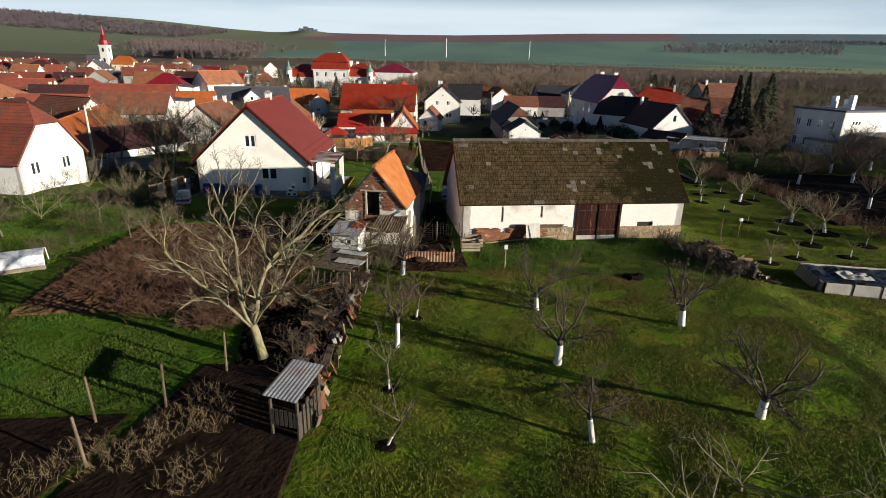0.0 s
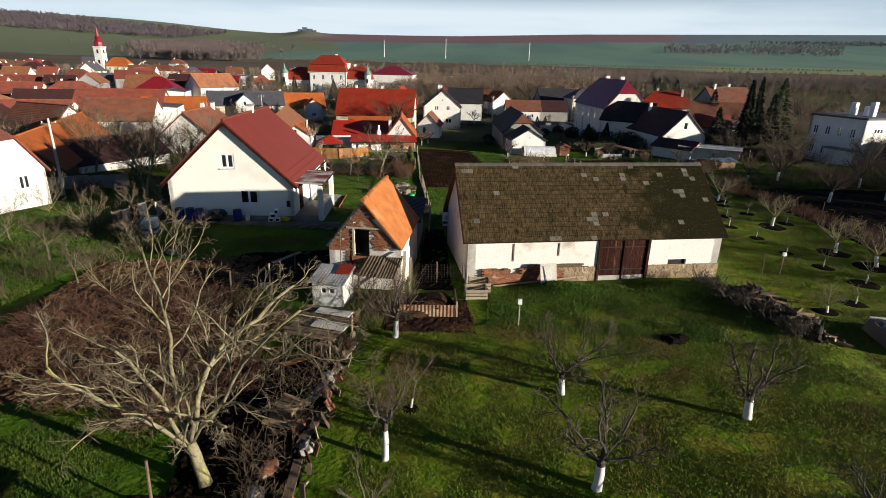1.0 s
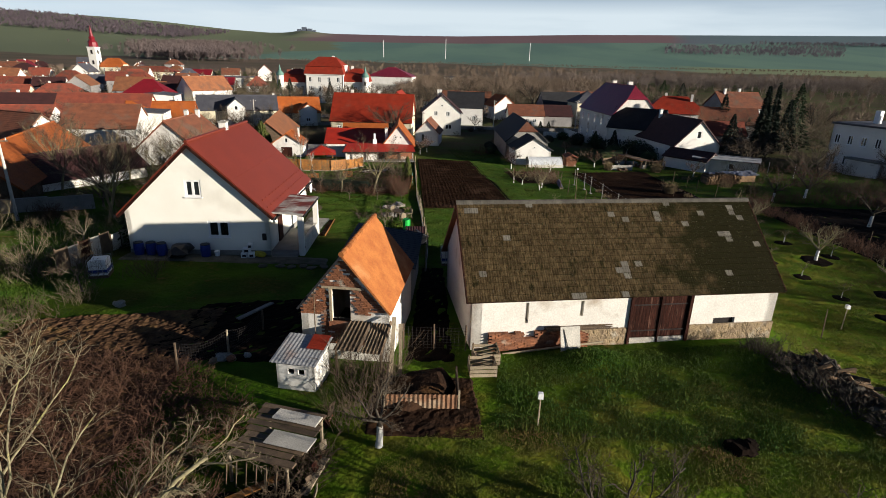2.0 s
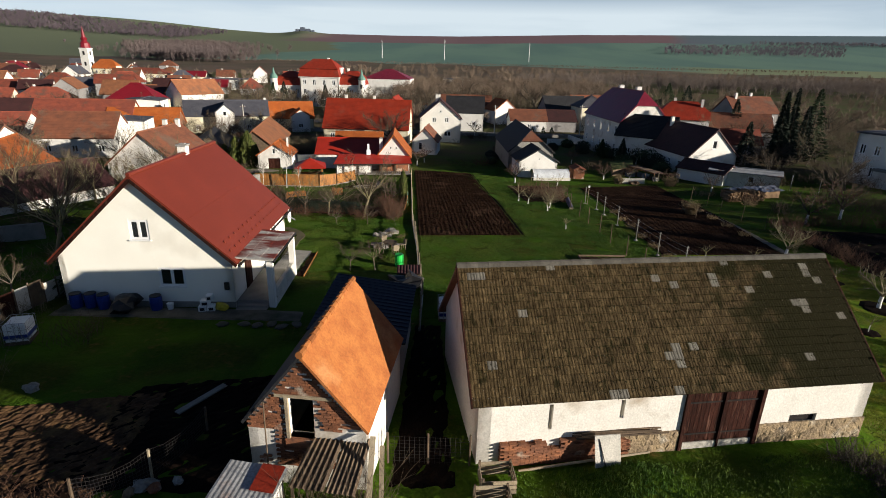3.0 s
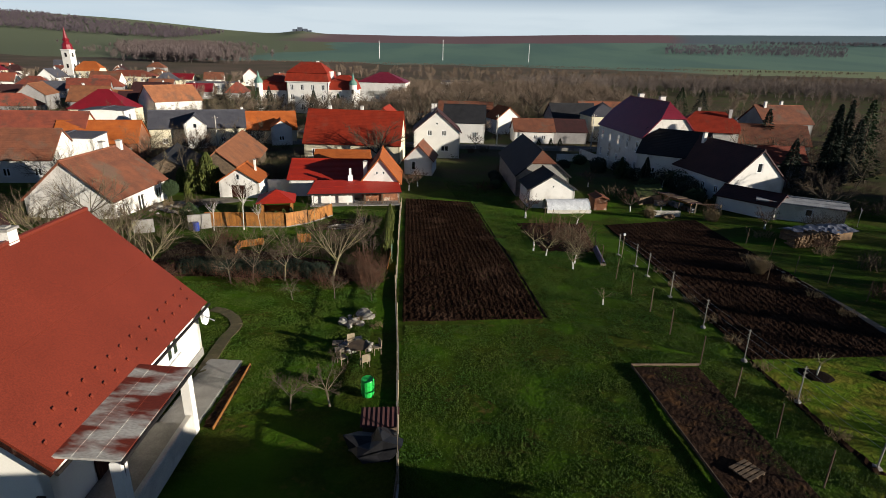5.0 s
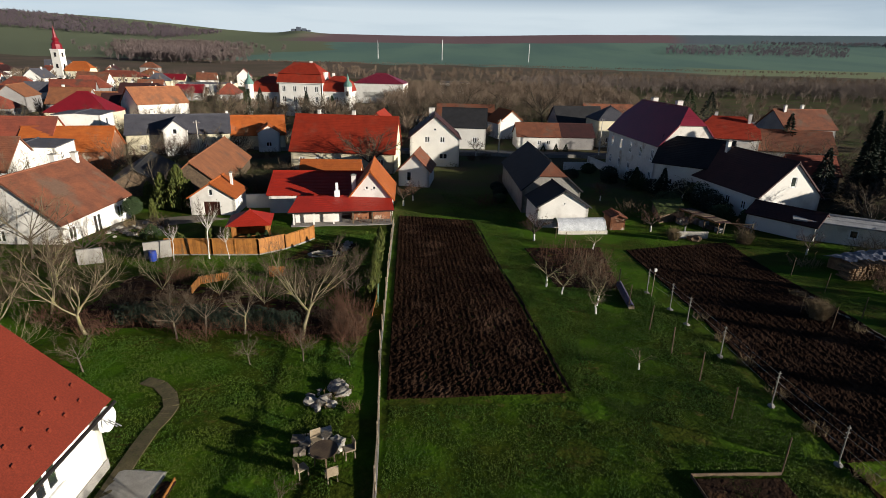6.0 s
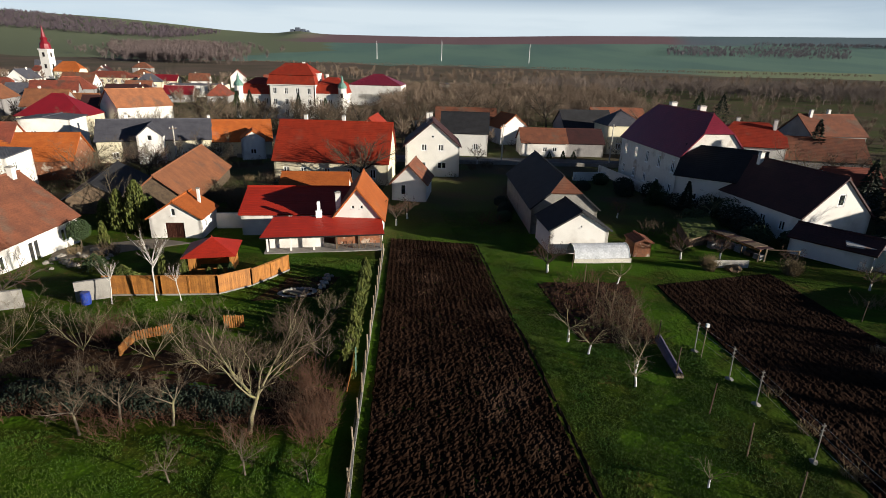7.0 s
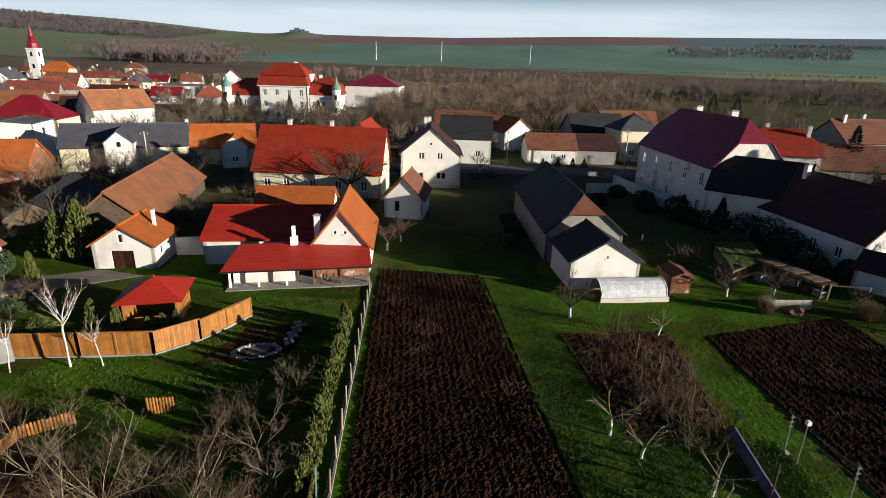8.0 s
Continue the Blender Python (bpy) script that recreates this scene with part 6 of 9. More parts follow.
tufts("grass", "lush grass before the barn", ((2.4, 25), (15, 24), (16, 32.4), (3, 30.6)), 20000, 2, BLADE_G, (0.05, 0.12), 0.011)
tufts("grass", "lush green grass of the hen meadow", ((-18, 10.7), (-7.8, 12.3), (-7.6, 17.5), (-18, 19.0)), 22000, 3, BLADE_G, (0.03, 0.08), 0.010)
tufts("grass", "mown grass behind the barn", ((-1.0, 42), (10.6, 43), (10.2, 60.5), (-2.0, 59.3)), 46000, 4, BLADE_G, (0.035, 0.08), 0.012)
tufts("grass", "grass strip beside the ploughed field", ((7.1, 60.6), (17.2, 55.5), (15.6, 76), (5.7, 76)), 44000, 5, BLADE_G, (0.035, 0.08), 0.013)
tufts("grass", "garden lawn beside the house", ((-10, 49), (-3.4, 52), (-4.5, 65.5), (-21, 65.5)), 34000, 6, BLADE_G, (0.035, 0.08), 0.013)
tufts("grass", "grass of the young orchard", ((16.5, 25), (30, 31), (30, 56), (17.6, 47)), 44000, 7, BLADE, (0.03, 0.07), 0.013)
tufts("grass", "lawn of the farm garden", ((-24, 76.5), (-4.8, 76.5), (-5.6, 92), (-14, 92)), 26000, 8, BLADE_G, (0.035, 0.08), 0.014)
tufts("grass", "grass lane between the ploughed strips", ((5.6, 76), (8.2, 76), (8.5, 112), (-1.0, 112)), 22000, 9, BLADE_G, (0.035, 0.08), 0.014)
tufts("grass", "lawn of the overgrown garden", ((-31, 24), (-19, 21), (-20.5, 40), (-32, 44)), 34000, 12, BLADE_G, (0.04, 0.10), 0.014)
tufts("grass", "grass between garden bed and posts", ((14.4, 43), (17.2, 46), (17.2, 56), (10.4, 57.5)), 16000, 10, BLADE_G, (0.035, 0.08), 0.013)

# ---- fences, posts and garden things ----


def gz(x, y):
    return ground_z(x, y)


def post(name, label, x, y, h, w, material, group, lean=(0, 0), insul=False, foot=False):
    th = thing(name, label, "post", (x, y, gz(x, y)), 0, group)
    part("shaft", M().tube([(0, 0, -0.2), (lean[0] * 0.5, lean[1] * 0.5, h * 0.5), (lean[0], lean[1], h)], [w, w * 0.95, w * 0.85], 6), material, th)
    if insul:
        for k in range(3):
            part("arm", M().box(-0.09 + lean[0], -0.02, h * (0.7 + 0.12 * k), 0.09 + lean[0], 0.02, h * (0.7 + 0.12 * k) + 0.03), material, th)
    if foot:
        part("foot", M().lump((0, 0, 0.02), 0.22, int(x * 10) + int(y), 0.2, 0.5), CONCRETE, th)
    return th


rng0 = random.Random(77)
for x, y in ((17.48, 47.5), (17.3, 52.2), (16.9, 56.3), (16.52, 60.5), (16.3, 65.3), (16.1, 69.5), (15.95, 71.9), (15.5, 75.2)):
    post("vine_post", "pale concrete post with wire arms at the plot edge", x, y, 1.95, 0.036, CONCRETE, "vineyard posts", (rng0.uniform(-0.05, 0.05), rng0.uniform(-0.05, 0.05)), True, True)
for x, y in ((14.9, 44.2), (14.65, 46.3), (14.65, 49.3), (14.5, 52.5), (14.25, 55.7), (14.0, 59.3), (13.95, 62.6), (13.6, 65.5), (13.4, 68.6), (13.2, 72.2), (13.6, 76.0), (12.8, 78.4), (12.3, 81.4), (11.9, 84.0), (11.8, 87.6), (11.6, 91.5)):
    post("fence_post", "weathered pale wooden fence post in grass", x, y, 1.7, 0.038, WOOD, "fence posts", (rng0.uniform(-0.06, 0.06), rng0.uniform(-0.06, 0.06)))
for x, y in ((29.9, 81.2), (29.9, 76.9), (28.8, 71.5), (30.0, 69.3), (30.4, 65.7), (30.3, 61.5), (25.1, 72.2), (25.5, 69.6), (30.6, 50.6), (32.5, 49.4), (30.2, 41.7), (32.4, 41.2), (32.5, 37.4), (19.4, 34.3)):
    post("stake", "thin wooden stake beside the plot", x, y, 1.6, 0.032, WOOD, "plot stakes", (rng0.uniform(-0.1, 0.1), 0.0))
for x, y, z in ((21.2, 35.5, 1.3), (3.9, 25.3, 1.2), (15.55, 74.4, 2.1)):
    th = post("bird_box_post", "thin post with a small white box on top", x, y, z, 0.03, PALE_WOOD, "box posts")
    part("box", M().block(-0.085, -0.085, z - 0.1, 0.085, 0.085, z + 0.1, 0.015), WHITE_PAINT, th)
for x, y, c in ((-8.85, 11.5, 0), (-7.25, 12.3, 1), (-7.9, 9.7, 1), (-6.3, 14.4, 0)):
    th = post("stake", "rough round stake of the hen run", x, y, 1.5, 0.042, WOOD, "hen run stakes", (rng0.uniform(-0.15, 0.05), 0.05))


def wires(name, pts, hs, label):
    m = M()
    for (x0, y0), (x1, y1) in zip(pts, pts[1:]):
        for h in hs:
            m.tube([(x0, y0, gz(x0, y0) + h), ((x0 + x1) / 2, (y0 + y1) / 2, gz((x0 + x1) / 2, (y0 + y1) / 2) + h - 0.04), (x1, y1, gz(x1, y1) + h)], [0.006] * 3, 3, False)
    return solid(name, m, GALV, label, "wire", kind="stuff")


wires("wire", [(17.48, 47.5), (17.3, 52.2), (16.9, 56.3), (16.52, 60.5), (16.3, 65.3), (16.1, 69.5), (15.95, 71.9), (15.5, 75.2)], (0.9, 1.4, 1.8), "thin sagging wires between the posts")


def boundary_fence():
    """The long fence between garden and field: concrete foot, posts and bleached rails."""
    pts = [(-0.85, 40.5), (-1.0, 45.5), (-1.6, 51.0), (-2.15, 56.4), (-2.6, 60.0), (-3.2, 65.0), (-3.75, 71.5), (-4.3, 77.5), (-4.9, 84.5), (-5.45, 91.0), (-5.8, 95.5)]
    th = thing("boundary_fence", "bleached rail fence on a concrete foot", "fence", (0, 0, 0))
    rng = random.Random(5)
    for i, ((x0, y0), (x1, y1)) in enumerate(zip(pts, pts[1:])):
        n = max(1, round(math.hypot(x1 - x0, y1 - y0) / 2.3))
        for k in range(n):
            a = Vector((x0, y0, 0)).lerp(Vector((x1, y1, 0)), k / n)
            b = Vector((x0, y0, 0)).lerp(Vector((x1, y1, 0)), (k + 1) / n)
            za, zb = gz(a.x, a.y), gz(b.x, b.y)
            part("post", M().tube([(a.x, a.y, za - 0.1), (a.x + rng.uniform(-0.05, 0.05), a.y, za + 1.25)], [0.04, 0.035], 6), PALE_WOOD, th)
            part("foot", M().beam((a.x, a.y + 0.02, za + 0.05), (b.x, b.y - 0.02, zb + 0.05), 0.10, 0.2), CONCRETE, th)
            for h in (0.55, 1.1):
                if y0 < 64 and rng.random() < 0.85:
                    part("rail", M().beam((a.x, a.y - 0.1, za + h + rng.uniform(-0.08, 0.05)), (b.x, b.y + 0.15, zb + h + rng.uniform(-0.06, 0.06)), 0.03, 0.06), PALE_WOOD if rng.random() < 0.5 else WOOD, th)
            if y0 > 62:
                m = M()
                for h in range(5):
                    m.tube([(a.x, a.y, za + 0.25 + 0.2 * h), (b.x, b.y, zb + 0.25 + 0.2 * h)], [0.005, 0.005], 3, False)
                part("mesh_wire", m, DARK_METAL, th)


boundary_fence()


def orange_fence():
    th = thing("board_fence", "orange-brown panelled wooden garden fence", "fence", (0, 0, 0))
    runs = [((-24.0, 81.1), (-20.2, 81.6), 1.5), ((-20.2, 81.6), (-16.4, 82.35), 1.5), ((-16.4, 82.35), (-14.7, 84.5), 1.45), ((-14.7, 84.5), (-13.0, 88.4), 1.35)]
    for (x0, y0), (x1, y1), h in runs:
        ln = math.hypot(x1 - x0, y1 - y0)
        n = max(2, round(ln / 0.16))
        for k in range(n):
            p, q = [Vector((x0, y0, 0)).lerp(Vector((x1, y1, 0)), (k + e) / n) for e in (0.03, 0.97)]
            za = gz(p.x, p.y)
            part("board", M().beam((p.x, p.y, za + h / 2 + 0.03), (q.x, q.y, za + h / 2 + 0.03), 0.025, h - 0.1), ORANGE_WOOD, th)
        m = max(1, round(ln / 2.0))
        for k in range(m + 1):
            p = Vector((x0, y0, 0)).lerp(Vector((x1, y1, 0)), k / m)
            part("post", M().block(p.x - 0.06, p.y - 0.06, gz(p.x, p.y) - 0.1, p.x + 0.06, p.y + 0.06, gz(p.x, p.y) + h + 0.05, 0.02), ORANGE_WOOD, th)
        part("top_rail", M().beam((x0, y0, gz(x0, y0) + h + 0.02), (x1, y1, gz(x1, y1) + h + 0.02), 0.1, 0.05), ORANGE_WOOD, th)
        part("kerb", M().beam((x0, y0, gz(x0, y0)), (x1, y1, gz(x1, y1)), 0.18, 0.2), CONCRETE, th)


orange_fence()


def palisade(x0, y0, x1, y1, h, label, n=None, green=False):
    th = thing("palisade", label, "fence", (0, 0, 0), group="short palisades")
    n = n or max(3, round(math.hypot(x1 - x0, y1 - y0) / 0.14))
    rng = random.Random(int(x0 * 7))
    for k in range(n):
        t = k / n
        x, y = x0 + (x1 - x0) * t, y0 + (y1 - y0) * t
        hh = h * (0.9 + 0.12 * rng.random())
        part("stake", M().tube([(x, y, gz(x, y) - 0.05), (x, y, gz(x, y) + hh), (x, y, gz(x, y) + hh + 0.06)], [0.06, 0.06, 0.01], 6), THUJA if green else ORANGE_WOOD, th)


palisade(-17.5, 72.2, -17.9, 74.2, 0.6, "row of short orange stakes edging a bed")
palisade(-17.9, 74.2, -16.2, 75.6, 0.6, "row of short orange stakes edging a bed")
palisade(-13.4, 76.4, -12.2, 76.7, 0.85, "short screen of orange stakes in the garden")
palisade(-19.0, 69.4, -17.6, 70.6, 0.35, "row of low mossy stakes edging a bed", green=True)
th = thing("door_leaf", "old orange door leaning by the boundary fence", "board", (-4.3, 70.4, gz(-4.3, 70.4)), 8)
part("panel", M().add([(-0.2, -0.9, 0), (-0.16, -0.9, 0), (-0.16, 0.9, 0), (-0.2, 0.9, 0), (0.12, -0.9, 1.5), (0.16, -0.9, 1.5), (0.16, 0.9, 1.2), (0.12, 0.9, 1.2)], [(3, 2, 1, 0), (4, 5, 6, 7), (0, 1, 5, 4), (1, 2, 6, 5), (2, 3, 7, 6), (3, 0, 4, 7)]), ORANGE_WOOD, th)
part("edge_strip", M().beam((0.2, 0.95, 0), (0.24, 0.95, 1.5), 0.06), COPPER_GREEN, th)

# thuja hedge along the boundary
for i in range(22):
    y = 70.5 + i * 0.82
    conifer("hedge_thuja", "slim thuja of the boundary hedge", -4.15 - (y - 70.5) * 0.098 - 0.45, y, 1.5 + 0.4 * math.sin(i * 2.3), 0.5, THUJA, 100 + i, 420, True, "thuja hedge")


def gazebo():
    x, y = -18.9, 87.6
    th = thing("gazebo", "square wooden gazebo with a red hipped roof", "gazebo", (x, y, gz(x, y)), 14)
    for sx in (-1, 1):
        for sy in (-1, 1):
            part("post", M().block(sx * 1.55 - 0.08, sy * 1.55 - 0.08, -0.1, sx * 1.55 + 0.08, sy * 1.55 + 0.08, 2.05), ORANGE_WOOD, th)
    for a in range(4):
        m = Matrix.Rotation(a * math.pi / 2, 4, "Z")
        pan = M()
        pan.box(-1.5, 1.52, 0.1, 1.5, 1.58, 0.85, m)
        part("side_panel", pan, ORANGE_WOOD, th)
        if a in (1, 3):
            part("curtain_panel", M().box(-1.45, 1.50, 0.86, 1.45, 1.53, 2.0, m), ORANGE_WOOD, th)
        r = M()
        slope(r, m @ Vector((-2.05, 2.05, 1.95)), m @ Vector((2.05, 2.05, 1.95)), m @ Vector((0.01, 0, 3.0)), m @ Vector((-0.01, 0, 3.0)), 0.3, 0.02, 0.06)
        part("roof_face", r, BRIGHT_RED, th)
    part("finial", M().tube([(0, 0, 2.95), (0, 0, 3.12)], [0.09, 0.03], 8), RED_TILE, th)


gazebo()


def farm_porch():
    """The long red lean-to roof before the courtyard farm, on its posts."""
    th = thing("farm_porch", "long red lean-to porch with white and brick bays", "porch", (-16.9, 93.0, gz(-12, 95)), 12.0)
    L = 11.4
    z = -gz(-12, 95) + 0.12
    r = M()
    slope(r, (-0.1, -0.1, z - 1.12), (L, -0.1, z - 1.12), (L, 4.0, z - 0.28), (-0.1 + 0.9, 4.0, z - 0.28), 0.5, 0.015, 0.08)
    part("roof", r, BRIGHT_RED, th)
    for k in range(6):
        x = 0.5 + k * (L - 0.8) / 5
        part("post", M().block(x - 0.08, 0.25, 0, x + 0.08, 0.41, z - 1.22), PLASTER if k < 3 else WOOD, th)
    part("white_wall", M().box(0.6, 1.2, 0, 5.6, 1.45, z - 1.0), PLASTER, th)
    part("brick_wall", M().box(6.6, 1.8, 0, L - 0.3, 2.0, z - 0.9), BRICK, th)
    part("back_wall", M().box(0.4, 3.7, 0, L - 0.2, 3.9, z - 0.5), PLASTER, th)
    part("floor_slab", M().block(0.2, -0.3, -0.1, L - 0.1, 3.7, 0.12), CONCRETE, th)
    part("gutter", M().tube([(-0.1, -0.18, z - 1.16), (L, -0.18, z - 1.16)], [0.07, 0.07], 8), DARK_METAL, th)
    for k in range(9):
        part("lattice", M().beam((6.8 + k * 0.45, 0.35, 0.9 if k % 2 else 0.1), (7.25 + k * 0.42, 0.35, 0.1 if k % 2 else 0.9), 0.05), WOOD, th)
    ch = part("chimney_base", M().block(4.9, 3.5, z - 1.0, 5.5, 4.0, z + 0.35, 0.02), WHITE_PAINT, th)
    part("chimney_pipe", M().block(5.05, 3.62, z + 0.35, 5.35, 3.9, z + 1.25, 0.02), WHITE_PAINT, ch)


farm_porch()

# walls and small structures round the garden house
for a, b, h, mt, lb in (((-29.5, 77.8), (-27.9, 78.6), 1.3, CONCRETE, "grey rendered garden wall"), ((-25.2, 79.8), (-23.4, 80.9), 1.5, CONCRETE, "grey rendered garden wall"), ((-37.3, 52.3), (-31.5, 55.6), 1.3, CONCRETE, "concrete garden wall below the barn"), ((-24.6, 101.2), (-18.5, 102.3), 1.7, PLASTER, "white courtyard wall"),
                        ((26.5, 141), (31.0, 118.5), 1.5, OLD_PLASTER, "pale weathered yard wall"), ((20.5, 134), (26.0, 134.5), 1.4, PLASTER, "white yard wall"), ((-40, 146.3), (60, 148.0), 0.7, CONCRETE, "low wall along the street"), ((-36, 104.5), (-29.5, 103.0), 1.3, PLASTER, "white wall beside the garage")):
    m = M()
    n = max(1, int(math.hypot(b[0] - a[0], b[1] - a[1]) / 3))
    for k in range(n):
        p, q = [Vector((*a, 0)).lerp(Vector((*b, 0)), (k + e) / n) for e in (0, 1)]
        g_ = min(gz(p.x, p.y), gz(q.x, q.y))
        m.beam((p.x, p.y, g_ + h / 2 - 0.1), (q.x, q.y, g_ + h / 2 - 0.1), 0.25, h + 0.2)
    solid("garden_wall", m, mt, lb, "wall", kind="structure")
bx, by = -24.6, 79.7
th = thing("barrel", "blue plastic water barrel by the wall", "barrel", (bx + 0.3, by - 0.2, gz(bx, by)), group="barrels")
part("drum", M().tube([(0, 0, 0), (0, 0, 0.1), (0, 0, 0.5), (0, 0, 0.85), (0, 0, 0.9)], [0.28, 0.31, 0.33, 0.31, 0.26], 14), BLUE_PLASTIC, th)
for i, (x, y, mt, lb) in enumerate(((-19.5, 42.0, BLUE_PLASTIC, "blue"), (-18.75, 42.1, BLUE_PLASTIC, "blue"), (-18.0, 42.0, BLUE_PLASTIC, "blue"), (-15.2, 42.1, BLUE_PLASTIC, "blue"))):
    th = thing("barrel", lb + " plastic barrel against the house wall", "barrel", (x, y, gz(x, y) + 0.04), group="barrels")
    part("drum", M().tube([(0, 0, 0), (0, 0, 0.08), (0, 0, 0.4), (0, 0, 0.75), (0, 0, 0.8)], [0.27, 0.3, 0.32, 0.3, 0.25], 12), mt, th)
    part("lid", M().tube([(0, 0, 0.8), (0, 0, 0.84)], [0.3, 0.29], 12), BLACK_PLASTIC, th)
solid("tarpaulin_mound", M().lump((-16.75, 41.9, gz(-16.8, 42) + 0.42), 0.8, 5, 0.25, 0.6), BLACK_PLASTIC, "heap under black plastic sheet by the house", "covered heap")
solid("sack", M().lump((-11.75, 42.35, gz(-12, 42.4) + 0.22), 0.36, 6, 0.2, 0.6), YELLOW_PLASTIC, "yellow plastic sack by the wall", "sack")
solid("bucket", M().tube([(-14.5, 42.2, gz(-14.5, 42.2) + 0.03), (-14.5, 42.2, gz(-14.5, 42.2) + 0.4)], [0.14, 0.18], 12), WHITE_PAINT, "white plastic bucket on the paving", "bucket")
th = thing("carton_stack", "stack of white cartons with dark print", "carton", (-12.45, 42.2, gz(-12.4, 42.2) + 0.05), 10)
for k, (dx, dz, w_) in enumerate(((-0.25, 0, 0.4), (0.2, 0, 0.4), (-0.1, 0.32, 0.45), (0.15, 0.62, 0.3))):
    b_ = part("carton", M().block(dx - w_ / 2, -0.2, dz, dx + w_ / 2, 0.2, dz + 0.3, 0.01), WHITE_PAINT, th)
    part("print_patch", M().box(dx - w_ * 0.3, -0.204, dz + 0.06, dx + w_ * 0.3, -0.2, dz + 0.22), BLACK_PLASTIC, b_)
for i, (x, y) in enumerate(((-9.9, 40.7), (-9.2, 40.6), (-8.5, 40.75), (-7.9, 40.5), (-7.2, 40.8), (-11.0, 40.6))):
    solid("edging_stone", M().lump((x, y, gz(x, y) + 0.06), 0.28, 40 + i, 0.2, 0.3), OLD_PAVING, "flat grey stone edging the paving", "stone", "edging stones")
x, y = -3.05, 51.6
th = thing("rain_barrel", "bright green plastic barrel in the lawn", "barrel", (x, y, gz(x, y)))
part("drum", M().tube([(0, 0, 0), (0, 0, 0.12), (0, 0, 0.85), (0, 0, 0.92)], [0.26, 0.3, 0.31, 0.27], 16), GREEN_PLASTIC, th)
for k in (0.3, 0.6):
    part("hoop", M().tube([(0, 0, k), (0, 0, k + 0.04)], [0.32, 0.32], 16), GREEN_PLASTIC, th)


def rockery(cx, cy, n, seed, r, label):
    rng = random.Random(seed)
    for i in range(n):
        a, q = rng.uniform(0, 6.283), r * math.sqrt(rng.random())
        x, y = cx + math.cos(a) * q, cy + math.sin(a) * q * 1.3
        s = rng.uniform(0.12, 0.34)
        solid("rock", M().lump((x, y, gz(x, y) + s * 0.25), s, seed * 50 + i, 0.3, 0.7), ROCK, label, "rock", "rockery " + str(seed))


rockery(-5.1, 60.0, 26, 1, 0.9, "pale rock of the garden rockery")
rockery(-4.4, 56.2, 12, 2, 0.7, "grey stone beside the garden table")
rockery(-31.5, 89.5, 26, 3, 2.4, "pale stone of the terraced garden")
brush("rockery_plants", "dry pale plants on the rockery", [(-4.6, 60.4, 0.7), (-4.9, 59.3, 0.5), (-3.7, 59.0, 0.4)], DRY_GRASS, 31, 60, 0.4, thick=0.008)


def garden_table():
    x, y = -4.1, 55.2
    th = thing("garden_table", "round weathered wooden garden table on the lawn", "table", (x, y, gz(x, y)))
    part("table_top", M().tube([(0, 0, 0.7), (0, 0, 0.75)], [0.55, 0.55], 16), WOOD, th)
    for a in range(4):
        c, s = math.cos(a * 1.571 + 0.4), math.sin(a * 1.571 + 0.4)
        part("leg", M().beam((c * 0.4, s * 0.4, 0), (c * 0.35, s * 0.35, 0.7), 0.05), WOOD, th)
    rng = random.Random(61)
    for k in range(9):
        sx, sy, sw = x - 0.9 + rng.uniform(-0.9, 0.7), y + 1.2 + rng.uniform(-0.9, 0.9), rng.uniform(0.35, 0.7)
        slab = thing("stone_slab", "grey flat stone slab lying beside the rockery", "slab", (sx, sy, gz(sx, sy) + 0.05 + 0.04 * k % 0.12), rng.uniform(0, 180), "stone slabs")
        slab.matrix_basis = slab.matrix_basis @ pose(0, 0, 0, rng.uniform(-8, 8), rng.uniform(-8, 8))
        part("plate", M().block(-sw / 2, -sw * 0.4, -0.1, sw / 2, sw * 0.4, 0.06, 0.02), GRAVEL if k % 3 else ROCK, slab)
    for i, a in enumerate((0.5, 2.1, 3.9, 5.2)):
        ch = thing("garden_chair", "white garden chair at the table", "chair", (x + math.cos(a) * 1.0, y + math.sin(a) * 1.0, gz(x, y)), math.degrees(a) + 90, "garden chairs")
        part("seat", M().block(-0.22, -0.22, 0.4, 0.22, 0.22, 0.44), PALE_WOOD, ch)
        part("backrest", M().block(-0.22, -0.24, 0.44, 0.22, -0.2, 0.85), PALE_WOOD, ch)
        for sx in (-1, 1):
            for sy in (-1, 1):
                part("leg", M().beam((sx * 0.19, sy * 0.19, 0), (sx * 0.18, sy * 0.18, 0.4), 0.035), PALE_WOOD, ch)


garden_table()
for i in range(15):
    hx, hy = -19.2 + i * 0.72, 67.3 + 0.25 * math.sin(i * 1.3)
    solid("hedge_bush", leaf_ball((hx, hy, gz(hx, hy) + 0.55), 0.78, 560, 200 + i, 0.06, 0.85), BLUE_SPRUCE, "dark evergreen bush of the low hedge", "hedge", "low hedge")
# pond
th = thing("garden_pond", "small kidney pond edged with pale stones", "pond", (-10.8, 83.2, gz(-10.8, 83.2)))
for i in range(30):
    a = 6.283 * i / 30
    part("edge_stone", M().lump((1.25 * math.cos(a), 0.8 * math.sin(a) + 0.25 * math.cos(a), 0.06), 0.17, 300 + i, 0.3, 0.6), ROCK, th)
part("pond_liner", M().lump((0, 0, 0.0), 1.0, 88, 0.05, 0.06), GRAVEL, th)
for i in range(12):
    x, y = -9.3 + 0.25 * math.sin(i * 2.1), 84.3 + i * 0.28
    solid("rock", M().lump((x, y, gz(x, y) + 0.1), 0.2, 400 + i, 0.3, 0.7), ROCK, "stone of the little stream bed", "rock", "stream stones")


# ---- the yard before barn and shed ----


